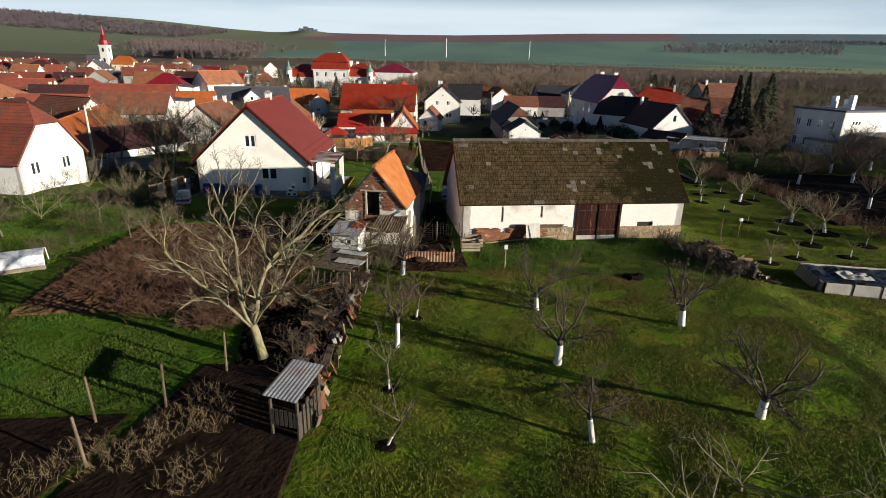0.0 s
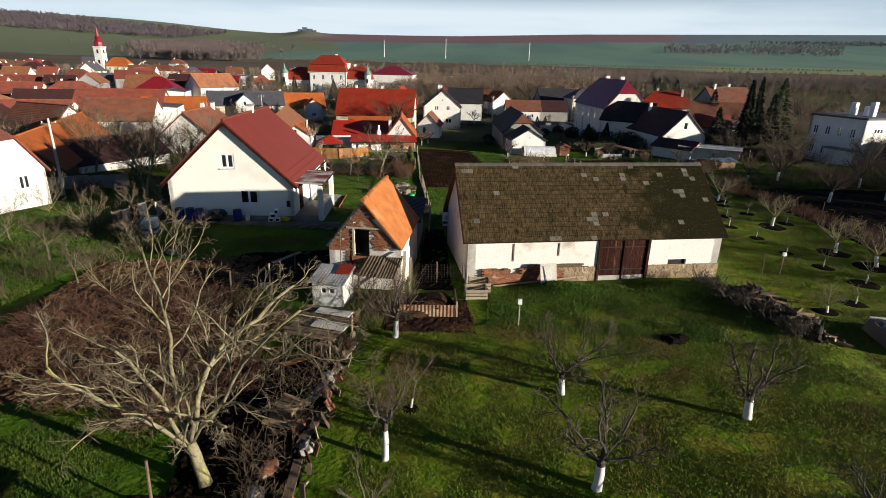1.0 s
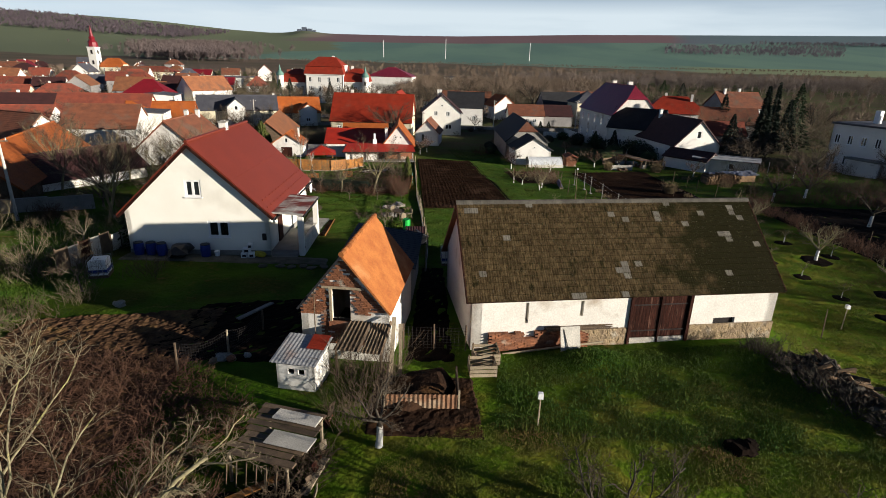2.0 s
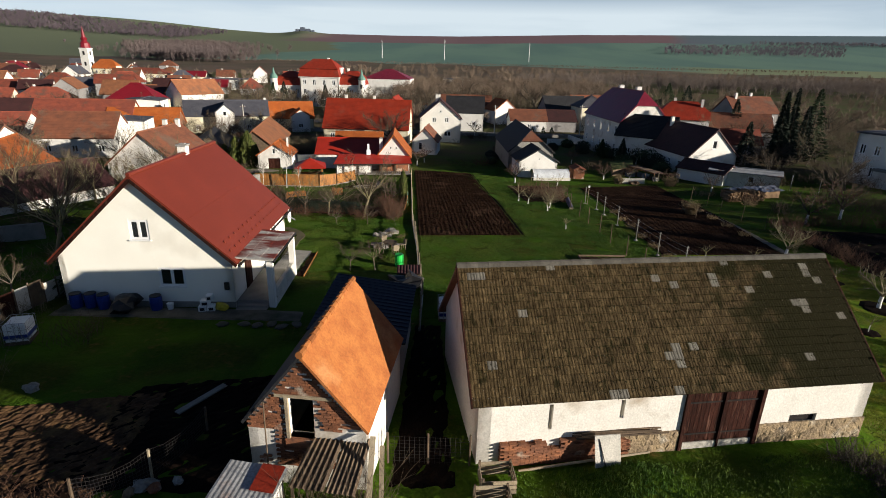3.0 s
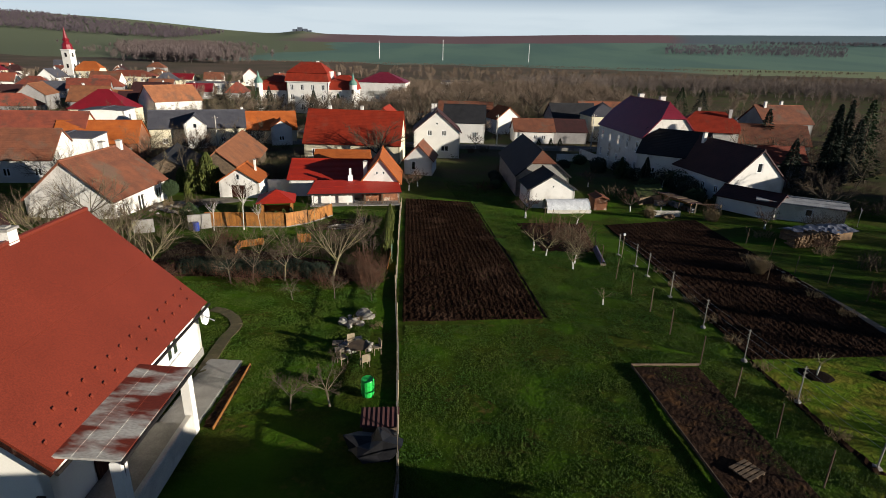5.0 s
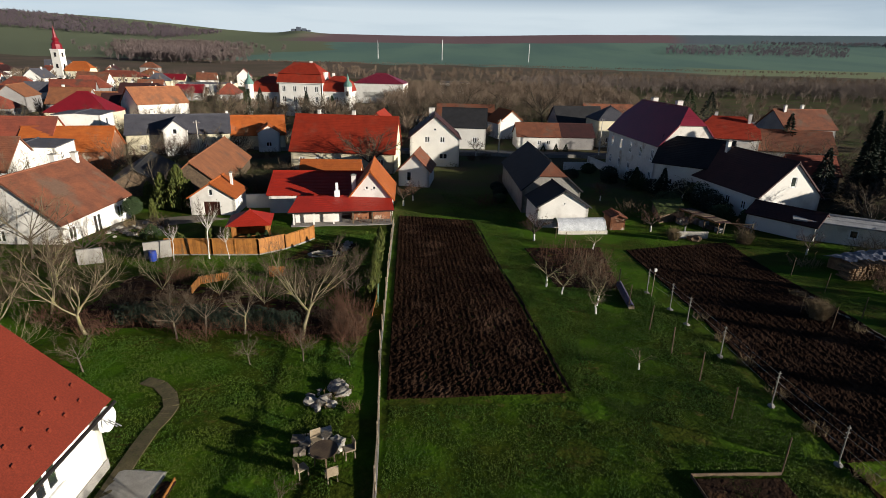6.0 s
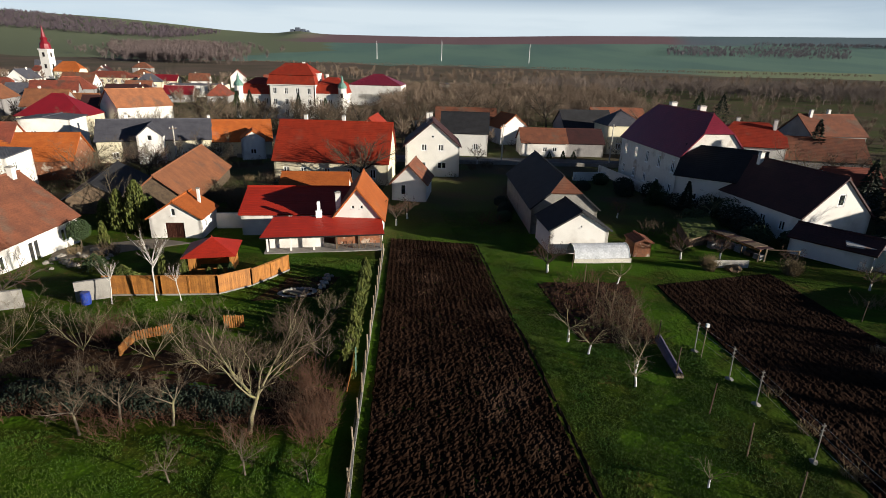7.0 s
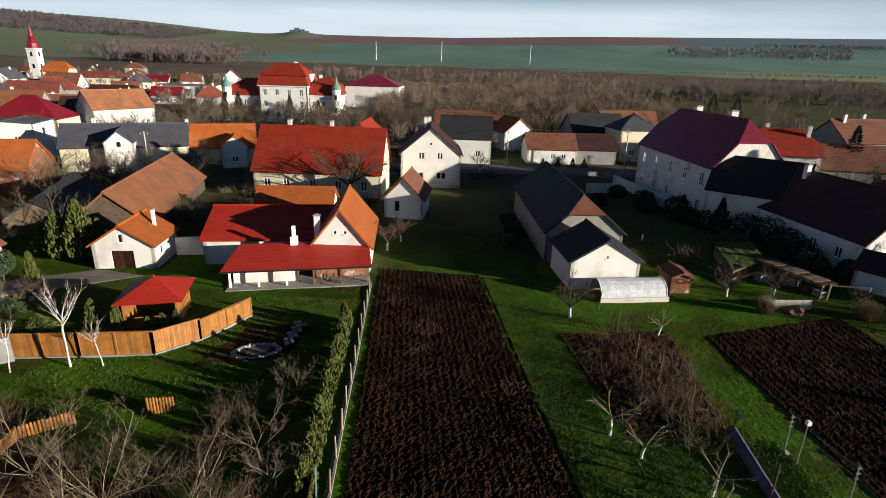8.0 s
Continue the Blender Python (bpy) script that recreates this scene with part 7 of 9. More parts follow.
def corrugated(m, a, b, c, d, n=14, amp=0.02):
    """A wavy sheet over four corners a-b-c-d, the waves running from a to d."""
    a, b, c, d = [Vector(p) for p in (a, b, c, d)]
    nrm = (b - a).cross(d - a).normalized()
    rows = []
    for t in (0, 0.5, 1):
        row = []
        for j in range(2 * n + 1):
            s = j / (2 * n)
            p = a.lerp(b, s).lerp(d.lerp(c, s), t) + nrm * (amp if j % 2 else -amp)
            row.append(p)
        rows.append(row)
    k = len(m.v)
    m.sheet(rows)
    m.sheet([[p - nrm * 0.008 for p in row] for row in rows])
    return m


def coop():
    x, y = -4.8, 27.75
    th = thing("hen_house", "small white hen house with a corrugated roof", "hen house", (x, y, gz(x, y)), -8)
    m = M()
    wall_panel(m, (-0.75, -0.7, 0), (1, 0, 0), [(0, 0), (1.5, 0), (1.5, 1.22), (0, 1.22)], [(0.45, 0.72, 0.7, 0.95), (0.85, 0.72, 1.1, 0.95)], 0.1)
    wall_panel(m, (0.75, -0.7, 0), (0, 1, 0), [(0, 0), (1.5, 0), (1.5, 1.5), (0, 1.22)], (), 0.1)
    wall_panel(m, (0.75, 0.8, 0), (-1, 0, 0), [(0, 0), (1.5, 0), (1.5, 1.5), (0, 1.5)], (), 0.1)
    wall_panel(m, (-0.75, 0.8, 0), (0, -1, 0), [(0, 0), (1.5, 0), (1.5, 1.22), (0, 1.5)], (), 0.1)
    part("wall", m, PLASTER, th)
    part("roof_sheet", corrugated(M(), (-0.95, -0.85, 1.24), (0.85, -0.85, 1.24), (0.9, 0.9, 1.55), (-0.9, 0.9, 1.55), 12, 0.005), ZINC, th, "blue-grey corrugated sheet with a red patch")
    part("red_sheet", M().sheet([[(0.15 + 0.7 * i / 6, 0.0 + 0.85 * j / 4, 1.46 + 0.175 * j / 4 + 0.02 * noise.noise(Vector((i, j, 1)))) for i in range(7)] for j in range(5)]), RED_TILE, th, "crumpled red cloth on the roof")


coop()


def lean_shelters():
    # low shelter of boards and sheets left of the turf
    th = thing("board_shelter", "tumbledown shelter of boards and grey sheets", "shelter", (-4.2, 23.0, gz(-4.2, 23.0) - 0.05), -14)
    th.scale = (0.8, 0.8, 0.9)
    for sx, sy, h in ((-1.2, -1.3, 1.2), (1.1, -1.3, 1.1), (-1.2, 1.2, 1.35), (1.1, 1.2, 1.3)):
        part("post", M().tube([(sx, sy, -0.1), (sx + 0.04, sy, h)], [0.07, 0.06], 6), PALE_WOOD, th)
    rs = random.Random(15)
    for k in range(9):
        yy = -1.3 + k * 0.3
        part("roof_board", M().block(-1.35 + rs.uniform(-0.2, 0.15), yy, 1.16 + 0.03 * k + rs.uniform(-0.02, 0.02), 1.3 + rs.uniform(-0.2, 0.15), yy + 0.27, 1.20 + 0.03 * k, 0.01), WOOD, th)
    for k, (a, b, t) in enumerate((((-0.6, 0.55), (1.25, 1.15), 5), ((-0.2, -0.65), (1.55, 0.1), -6))):
        part("white_board", M().block(a[0], a[1], 1.34 + (0.1 if k == 0 else 0), b[0], b[1], 1.375 + (0.1 if k == 0 else 0), 0.01), PALE_CONCRETE, th, "pale board lying on the shelter")
    for k in range(7):
        part("plank", M().beam((-1.3 + 0.4 * k, -1.5, 0.02), (-1.2 + 0.4 * k, -1.4, 1.05), 0.12, 0.03), WOOD, th)
    # small corrugated hut near the walnut tree
    th = thing("tin_hut", "little hut with a pale corrugated roof", "hut", (-3.12, 11.75, gz(-3.12, 11.75)), -14)
    # posts and slats in a dark colour that carries the shade beneath the roof
    for sx in (-0.42, 0.4):
        for sy in (-0.6, 0.6):
            part("post", M().tube([(sx, sy, -0.1), (sx, sy, 1.35 + 0.15 * (sy > 0))], [0.05, 0.05], 6), DARK_BARK, th)
    part("roof_sheet", corrugated(M(), (-0.52, -0.8, 1.42), (0.5, -0.8, 1.38), (0.5, 0.8, 1.58), (-0.52, 0.8, 1.6), 9, 0.005), ZINC, th)
    for k in range(6):
        part("slat", M().box(-0.42 + 0.14 * k, -0.64, 0.4, -0.32 + 0.14 * k, -0.6, 0.9), DARK_BARK, th)
        part("slat", M().box(0.41, -0.6 + 0.2 * k, 0.05, 0.45, -0.48 + 0.2 * k, 0.9 + 0.1 * (k % 3)), DARK_BARK, th)


lean_shelters()


def ribbon_pergola():
    """Corrugated awning on poles before the shed."""
    th = thing("awning", "corrugated brown awning on rough poles", "awning", (-2.55, 29.0, gz(-2.55, 29.0)), -6)
    for sx, sy, h in ((-1.0, -0.85, 1.25), (0.8, -0.85, 1.22)):
        part("pole", M().tube([(sx, sy, -0.1), (sx, sy, h)], [0.05, 0.05], 6), WOOD, th)
    part("sheet", corrugated(M(), (-1.1, -0.95, 1.25), (-0.05, -0.95, 1.25), (0.1, 0.75, 1.85), (-0.85, 0.75, 1.85), 6, 0.03), WOOD, th)
    part("sheet", corrugated(M(), (-0.03, -0.95, 1.22), (0.85, -0.95, 1.22), (0.9, 0.75, 1.80), (0.12, 0.75, 1.80), 6, 0.03), WOOD, th)
    part("leaning_board", M().beam((1.25, -1.3, 0.05), (1.05, 0.4, 2.2), 0.16, 0.04), PALE_WOOD, th)
    part("leaning_board", M().beam((1.5, -0.6, 0.05), (1.32, 0.4, 1.9), 0.14, 0.04), PALE_WOOD, th)


ribbon_pergola()


def compost():
    th = thing("compost_bay", "compost bay walled with rusty corrugated sheets", "compost bay", (-0.1, 26.05, gz(0.0, 26.0)), 3)
    part("front_sheet", corrugated(M(), (-1.35, 0, 0.0), (1.3, 0, 0.0), (1.3, -0.02, 0.62), (-1.35, -0.02, 0.62), 16, 0.014), mat("rust orange sheet", (0.29, 0.15, 0.08), (0.2, 0.10, 0.055), 0.8, 2, 14, 0.3, c3=(0.33, 0.24, 0.16), stain=0.55), th)
    for x in (-1.35, 1.3):
        part("side_board", M().box(x - 0.03, 0.03, 0, x + 0.03, 2.0, 0.55), WOOD, th)
        part("corner_stake", M().beam((x, 0, -0.1), (x, 0, 0.8), 0.07), PALE_WOOD, th)
    part("heap", M().lump((0, 1.0, 0.22), 1.15, 9, 0.3, 0.32), LEAF_SOIL, th)
    for k, (x, y, w_, d_) in enumerate(((2.15, 28.9, 1.1, 0.8), (2.35, 30.0, 1.1, 0.9))):
        b = thing("crate", "pale slatted wooden crate in the grass", "crate", (x, y, gz(x, y)), 6, "crates")
        for s in range(3):
            z = 0.06 + s * 0.18
            part("slat", M().box(-w_ / 2, -d_ / 2, z, w_ / 2, -d_ / 2 + 0.03, z + 0.14), PALE_WOOD, b)
            part("slat", M().box(-w_ / 2, d_ / 2 - 0.03, z, w_ / 2, d_ / 2, z + 0.14), PALE_WOOD, b)
            part("slat", M().box(-w_ / 2, -d_ / 2 + 0.03, z, -w_ / 2 + 0.03, d_ / 2 - 0.03, z + 0.14), PALE_WOOD, b)
            part("slat", M().box(w_ / 2 - 0.03, -d_ / 2 + 0.03, z, w_ / 2, d_ / 2 - 0.03, z + 0.14), PALE_WOOD, b)
        for sx in (-1, 1):
            for sy in (-1, 1):
                part("corner_post", M().beam((sx * (w_ / 2 - 0.05), sy * (d_ / 2 - 0.05), 0), (sx * (w_ / 2 - 0.05), sy * (d_ / 2 - 0.05), 0.65), 0.06), WOOD, b)


compost()


def brick_stack():
    th = thing("brick_stack", "long stack of old bricks against the barn", "brick stack", (2.5, 31.02, gz(3, 30.6) - 0.12), 9.46)
    rng = random.Random(12)
    base = M().block(0, 0, 0, 0.285, 0.135, 0.068, 0.006)
    me = mesh_of(base, "brick", BRICK)
    for r in range(13):
        for c in range(15):
            if (c in (5, 6) and r > 8) or r > 10 and rng.random() < 0.3:
                continue
            for d in range(2):
                ob = new("brick", me)
                ob.parent = th
                ob.matrix_basis = pose(c * 0.3 + rng.uniform(-0.01, 0.01) + (0.14 if r % 2 else 0), d * 0.15 - 0.1 + rng.uniform(-0.015, 0.015), r * 0.074, 0, 0, rng.uniform(-3, 3))
    part("pole", M().tube([(0.6, -0.35, 0.1), (5.2, -0.4, 0.5)], [0.05, 0.04], 6), PALE_WOOD, th)
    for k in range(9):
        part("pole", M().tube([(2.6 + rng.uniform(-0.3, 0.3), rng.uniform(-0.1, 0.2), 0.99 + 0.05 * (k // 3)), (5.6 + rng.uniform(-0.4, 0.4), rng.uniform(-0.1, 0.2), 1.0 + 0.05 * (k // 3))], [0.04, 0.03], 6), WOOD, th)
    p = thing("panel", "white panel leaning on the brick stack", "panel", (6.1, 31.1, gz(6.1, 31.0) - 0.02), 9.46)
    part("board", M().add([(-0.45, -0.25, 0), (0.45, -0.25, 0), (0.45, -0.21, 0), (-0.45, -0.21, 0), (-0.45, 0.1, 1.05), (0.45, 0.1, 1.05), (0.45, 0.14, 1.05), (-0.45, 0.14, 1.05)], [(3, 2, 1, 0), (4, 5, 6, 7), (0, 1, 5, 4), (1, 2, 6, 5), (2, 3, 7, 6), (3, 0, 4, 7)]), PALE_CONCRETE, p)
    part("strut", M().beam((-0.1, -0.3, 0.02), (-0.3, 0.06, 0.95), 0.03), DARK_METAL, p)


brick_stack()


def wire_pen():
    th = thing("wire_pen", "wire mesh fence between shed and barn", "fence", (0, 0, 0))
    m = M()
    for k in range(15):
        x = -1.2 + k * 0.17
        m.tube([(x, 30.9, gz(x, 30.9)), (x, 30.9, gz(x, 30.9) + 1.1)], [0.006, 0.006], 3, False)
    for k in range(8):
        z = gz(0, 30.9) + 0.1 + 0.14 * k
        m.tube([(-1.25, 30.9, z), (1.5, 30.9, z)], [0.006, 0.006], 3, False)
    part("mesh_wire", m, DARK_METAL, th)
    for x in (-1.25, 0.1, 1.5):
        part("post", M().tube([(x, 30.9, gz(x, 30.9) - 0.1), (x, 30.9, gz(x, 30.9) + 1.25)], [0.035, 0.035], 6), WOOD, th)


wire_pen()


def logs(x, y, turn, nx, nz, ln, label, name="woodpile", r=(0.05, 0.1), seed=1):
    th = thing(name, label, "woodpile", (x, y, gz(x, y)), turn, "woodpiles")
    rng = random.Random(seed)
    for i in range(nx):
        for k in range(max(1, round(nz * (1 - 0.5 * abs(i / nx - 0.45))))):
            rr = rng.uniform(*r)
            cx, cz = i * 0.2 + rng.uniform(-0.05, 0.05), 0.08 + k * 0.16
            a = rng.uniform(-0.35, 0.35)
            dy = math.cos(a) * ln / 2
            part("log", M().tube([(cx - math.sin(a) * ln / 2, -dy, cz), (cx + math.sin(a) * ln / 2, dy, cz + rng.uniform(-0.05, 0.05))], [rr, rr * 0.92], 6), LOG, th)


def wood_heap():
    th = thing("wood_heap", "long jumbled heap of dark firewood with pale cut ends", "wood heap", (16.4, 27.9, gz(16.4, 27.9)))
    rng = random.Random(23)
    for i in range(230):
        t = rng.random()
        u = rng.gauss(0, 0.5)
        cx, cy = 0.45 + -0.35 * t + u, -3.0 + 6.2 * t
        top = 0.85 * max(0.1, 1 - abs(u) / 1.1) * min(1, 0.4 + 3 * t, 0.5 + 3 * (1 - t))
        cz = gz(16.4 + cx, 27.9 + cy) - gz(16.4, 27.9) + rng.uniform(0.05, max(0.1, top))
        a, ln, rr = rng.uniform(0, 6.283), rng.uniform(0.25, 0.5), rng.uniform(0.05, 0.11)
        d = Vector((math.cos(a) * ln, math.sin(a) * ln, rng.uniform(-0.16, 0.16)))
        c = Vector((cx, cy, cz))
        lg = part("log", M().tube([c - d, c + d], [rr, rr * 0.9], 6, False), DARK_BARK if i % 2 else LOG, th)
        e = d.normalized()
        part("cut_end", M().tube([c + d, c + d + e * 0.006], [rr * 0.86, rr * 0.84], 6), PALE_WOOD, lg)


wood_heap()
brush("pile_brush", "dark brushwood heaped before the woodpile", [(15.4, 28.4, 0.8), (15.7, 26.9, 0.8), (15.2, 30.0, 0.9), (14.6, 31.4, 0.8), (16.0, 25.4, 0.6)], DARK_BARK, 41, 120, 1.0, 0.8)
hill = M()
for k, (dx, dy, r) in enumerate(((0, 0, 0.42), (0.35, 0.2, 0.3), (-0.3, 0.15, 0.28))):
    hill.lump((10.35 + dx, 24.4 + dy, gz(10.35, 24.4) + 0.02), r, 700 + k, 0.3, 0.4)
solid("mole_hill", hill, DARK_SOIL, "heap of dark crumbly soil thrown up in the turf", "mole hill")
logs(-4.3, 17.8, 75, 7, 3, 0.8, "small pile of cut logs at the turf edge", seed=3)
brush("rubbish_brush", "dark tangle of sticks and dead stems along the fence", [(-3.6, 14.2, 0.7), (-4.1, 16.2, 0.9), (-3.9, 18.2, 0.9), (-4.2, 20.2, 1.0), (-3.6, 21.8, 0.8), (-3.3, 23.0, 0.6)], TWIG, 43, 130, 0.9, 1.1)
logs(33.8, 80.5, 14, 26, 9, 1.2, "big stack of firewood under a tattered sheet", seed=5)
for i, (x, y, a, ln) in enumerate(((-3.35, 20.4, 75, 1.8), (-3.2, 17.6, 82, 1.6), (-2.95, 13.6, 85, 1.5), (-3.5, 19.4, 60, 1.4), (-3.1, 15.3, 95, 1.9), (-4.6, 21.8, 40, 1.6), (-3.0, 22.4, 80, 1.5))):
    th = thing("plank", "weathered plank lying in the rubbish strip", "plank", (x, y, gz(x, y) + 0.12), a, "loose planks")
    part("board", M().block(-ln / 2, -0.13, 0, ln / 2, 0.13, 0.045, 0.01), (PALE_WOOD, WOOD, ORANGE_WOOD)[i % 3], th)
for i in range(9):
    x, y = -3.6 + 0.5 * math.sin(i * 1.9), 13.0 + i * 0.95
    solid("rubble", M().lump((x, y, gz(x, y) + 0.12), 0.26, 500 + i, 0.3, 0.7), BRICK if i % 2 else ROCK, "lump of rubble along the fence", "rubble", "rubble lumps")
low = thing("low_fence", "decayed board fence along the turf", "fence", (0, 0, 0))
rlow = random.Random(46)
for k in range(34):
    y = 11.6 + k * 0.42 + rlow.uniform(-0.15, 0.15)
    x = -2.42 - 0.045 * (y - 9.2) + rlow.uniform(-0.12, 0.12)
    h = rlow.uniform(0.18, 0.6)
    part("board", M().beam((x, y, gz(x, y) - 0.02), (x + rlow.uniform(-0.25, 0.2), y + rlow.uniform(-0.1, 0.1), gz(x, y) + h), rlow.uniform(0.12, 0.3), 0.03), (WOOD, DARK_WOOD, BRICK, WOOD, PALE_WOOD)[k % 5], low)


def pit():
    """Basin of pale concrete panels, half covered with crumpled dark sheets."""
    x, y = 19.9, 24.3
    th = thing("block_basin", "low basin of pale concrete panels with dark sheets", "basin", (x, y, gz(x, y) - 0.08), -8)
    for k in range(5):
        part("panel", M().block(k * 1.3, -0.08, 0, k * 1.3 + 1.24, 0.06, 0.62, 0.02), PALE_CONCRETE, th)
        part("panel", M().block(k * 1.3, 2.72, 0, k * 1.3 + 1.27, 2.84, 0.66, 0.02), PALE_CONCRETE, th)
        part("panel_post", M().box(k * 1.3 - 0.05, -0.1, 0, k * 1.3 - 0.005, 0.08, 0.64), DARK_WOOD, th)
    for k in range(2):
        part("panel", M().block(-0.14, 0.08 + k * 1.33, 0, -0.02, 1.36 + k * 1.33, 0.6, 0.02), CONCRETE, th)
    part("cover_sheet", M().sheet([[(0.0 + 6.3 * i / 20, 0.1 + 2.6 * j / 10, 0.60 + 0.16 * noise.noise(Vector((i * 0.5, j * 0.6, 5)))) for i in range(21)] for j in range(11)]), BLACK_PLASTIC, th)
    part("side_sheet", M().sheet([[(-0.16 - 0.05 * j, 0.3 + 2.2 * i / 8, 0.66 - 0.13 * j + 0.03 * noise.noise(Vector((i, j, 2)))) for i in range(9)] for j in range(5)]), BLUE_METAL, th, "slate-blue sheet hanging over the edge")
    part("white_sheet", M().sheet([[(1.0 + 1.5 * i / 6, 0.4 + 1.1 * j / 5, 0.76 + 0.12 * noise.noise(Vector((i * 0.7, j * 0.7, 8)))) for i in range(7)] for j in range(6)]), PALE_CONCRETE, th, "crumpled pale sheet on the cover")


pit()


def cold_frame(x, y, turn, label, w=2.4, l=2.0, h=1.2, seed=1):
    th = thing("cold_frame", label, "cold frame", (x, y, gz(x, y)), turn)
    for sx in (0, w / 2, w):
        part("hoop", M().tube([(sx, 0, 0), (sx, 0.15, h * 0.8), (sx, l * 0.4, h), (sx, l * 0.8, h * 0.8), (sx, l, 0)], [0.025] * 5, 6), WHITE_PAINT, th)
    m = M().sheet([[(w * i / 8, p[0], p[1] + 0.03 * noise.noise(Vector((i, j, seed)))) for i in range(9)] for j, p in enumerate(((0.0, 0.02), (0.05, h * 0.4), (0.13, h * 0.8), (l * 0.25, h * 0.93), (l * 0.45, h * 1.0)))])
    part("film", m, CLOUDY_FILM, th)
    part("base_board", M().box(-0.03, -0.04, 0, w + 0.03, 0.0, 0.2), PALE_WOOD, th)


cold_frame(-20.6, 21.9, 32, "collapsed cold frame with cloudy film and white hoops", 2.0, 1.6, 0.9)


def tunnel(x, y, turn):
    th = thing("poly_tunnel", "low white plastic-covered tunnel", "tunnel", (x, y, gz(x, y)), turn)
    grid = [[(5.4 * i / 12, 1.2 - 1.2 * math.cos(a) + 0.02 * noise.noise(Vector((i, a * 3, 2))), 0.1 + 1.35 * math.sin(a)) for i in range(13)] for a in [math.pi * k / 10 for k in range(11)]]
    part("film", M().sheet(grid), CLOUDY_FILM, th)
    for e in (0.02, 5.38):
        part("end_frame", M().tube([(e, 1.2 - 1.22 * math.cos(a), 0.1 + 1.37 * math.sin(a)) for a in [math.pi * k / 8 for k in range(9)]], [0.03] * 9, 5), WHITE_PAINT, th)
    part("base_wall", M().box(-0.05, -0.1, -0.1, 5.5, 0.0, 0.35), PALE_CONCRETE, th)


tunnel(12.2, 93.2, 8)
house("tool_shed", "small shed with a red-brown roof beside the tunnel", 19.2, 97.0, 5, 1.7, 2.2, -1.25, -0.95, BRICK, BROWN_TILE, over=0.15, gz=-2.8, category="shed")
th = thing("timber_box", "pale raised timber box with firewood", "box", (24.7, 93.1, gz(26, 93)), 4)
part("front_board", M().block(0, 0, 0, 3.6, 0.12, 0.75, 0.02), PALE_CONCRETE, th)
part("heap", M().lump((1.9, -0.45, 0.12), 0.8, 21, 0.3, 0.4), LOG, th)
# ibc tank behind the barn
th = thing("water_tank", "white caged water tank with a blue band", "water tank", (0.1, 41.7, gz(0.5, 42)), 5)
part("tank", M().block(0.05, 0.05, 0.16, 0.95, 1.05, 1.05, 0.06), WHITE_PAINT, th)
part("blue_band", M().box(0.02, 0.02, 0.3, 0.98, 1.08, 0.5), BLUE_PLASTIC, th)
part("pallet", M().box(0, 0, 0, 1.0, 1.1, 0.14), WOOD, th)
for k in range(5):
    for yy in (0.0, 1.1):
        part("cage_bar", M().tube([(k * 0.25, yy, 0.14), (k * 0.25, yy, 1.1)], [0.012, 0.012], 5), GALV, th)
for z in (0.35, 0.75, 1.1):
    part("cage_bar", M().tube([(0, 0, z), (1.0, 0, z), (1.0, 1.1, z), (0, 1.1, z), (0, 0, z)], [0.012] * 5, 5), GALV, th)
tank = [o for o in bpy.data.objects if o.name == "water_tank"][0]
copy_thing(tank, pose(-20.0, 37.7, gz(-20, 38), 0, 0, 18))


def patch_fence():
    """Boards, doors and sheets set up as a fence beside the house."""
    th = thing("patch_fence", "makeshift fence of old boards and pale sheets", "fence", (0, 0, 0))
    rng = random.Random(52)
    a, b = Vector((-22.4, 38.6, 0)), Vector((-21.4, 44.2, 0))
    for i, m_ in enumerate((WOOD, CONCRETE, DARK_WOOD, PALE_CONCRETE, WOOD, PALE_CONCRETE, CONCRETE)):
        p, q = a.lerp(b, i / 7), a.lerp(b, (i + 0.94) / 7)
        h = rng.uniform(1.05, 1.35)
        za = gz(p.x, p.y)
        part("panel", M().beam((p.x, p.y, za + h / 2), (q.x, q.y, za + h / 2 + rng.uniform(-0.03, 0.03)), 0.04, h), m_, th)
        part("post", M().tube([(p.x, p.y, za - 0.1), (p.x + 0.03, p.y, za + h + 0.1)], [0.05, 0.045], 6), WOOD, th)


patch_fence()


def net_fence():
    """A sagging green net on crooked posts at the plot's edge."""
    th = thing("net_fence", "sagging wire net on crooked posts", "fence", (0, 0, 0))
    tops = [(-9.9, 28.0, 1.3), (-8.5, 29.5, 1.25), (-8.0, 32.2, 1.0)]
    for (x, y, h), m_ in zip(tops, (WOOD, PALE_WOOD, WOOD)):
        part("post", M().tube([(x, y, gz(x, y) - 0.1), (x + 0.04, y, gz(x, y) + h)], [0.05, 0.045], 6), m_, th)
    for (x0, y0, h0), (x1, y1, h1) in zip(tops, tops[1:]):
        net = M()
        for k in range(9):
            f = k / 8
            net.tube([(x0 + (x1 - x0) * t, y0 + (y1 - y0) * t, gz(x0 + (x1 - x0) * t, y0 + (y1 - y0) * t) + 0.04 + f * (h0 + (h1 - h0) * t - 0.08) * (1 - 0.25 * math.sin(math.pi * t))) for t in (0, 0.25, 0.5, 0.75, 1)], [0.007] * 5, 3, False)
        for k in range(22):
            t = k / 21
            x, y = x0 + (x1 - x0) * t, y0 + (y1 - y0) * t
            net.tube([(x, y, gz(x, y) + 0.04), (x, y, gz(x, y) + (h0 + (h1 - h0) * t - 0.04) * (1 - 0.25 * math.sin(math.pi * t)))], [0.005, 0.005], 3, False)
        part("net", net, DARK_METAL, th)


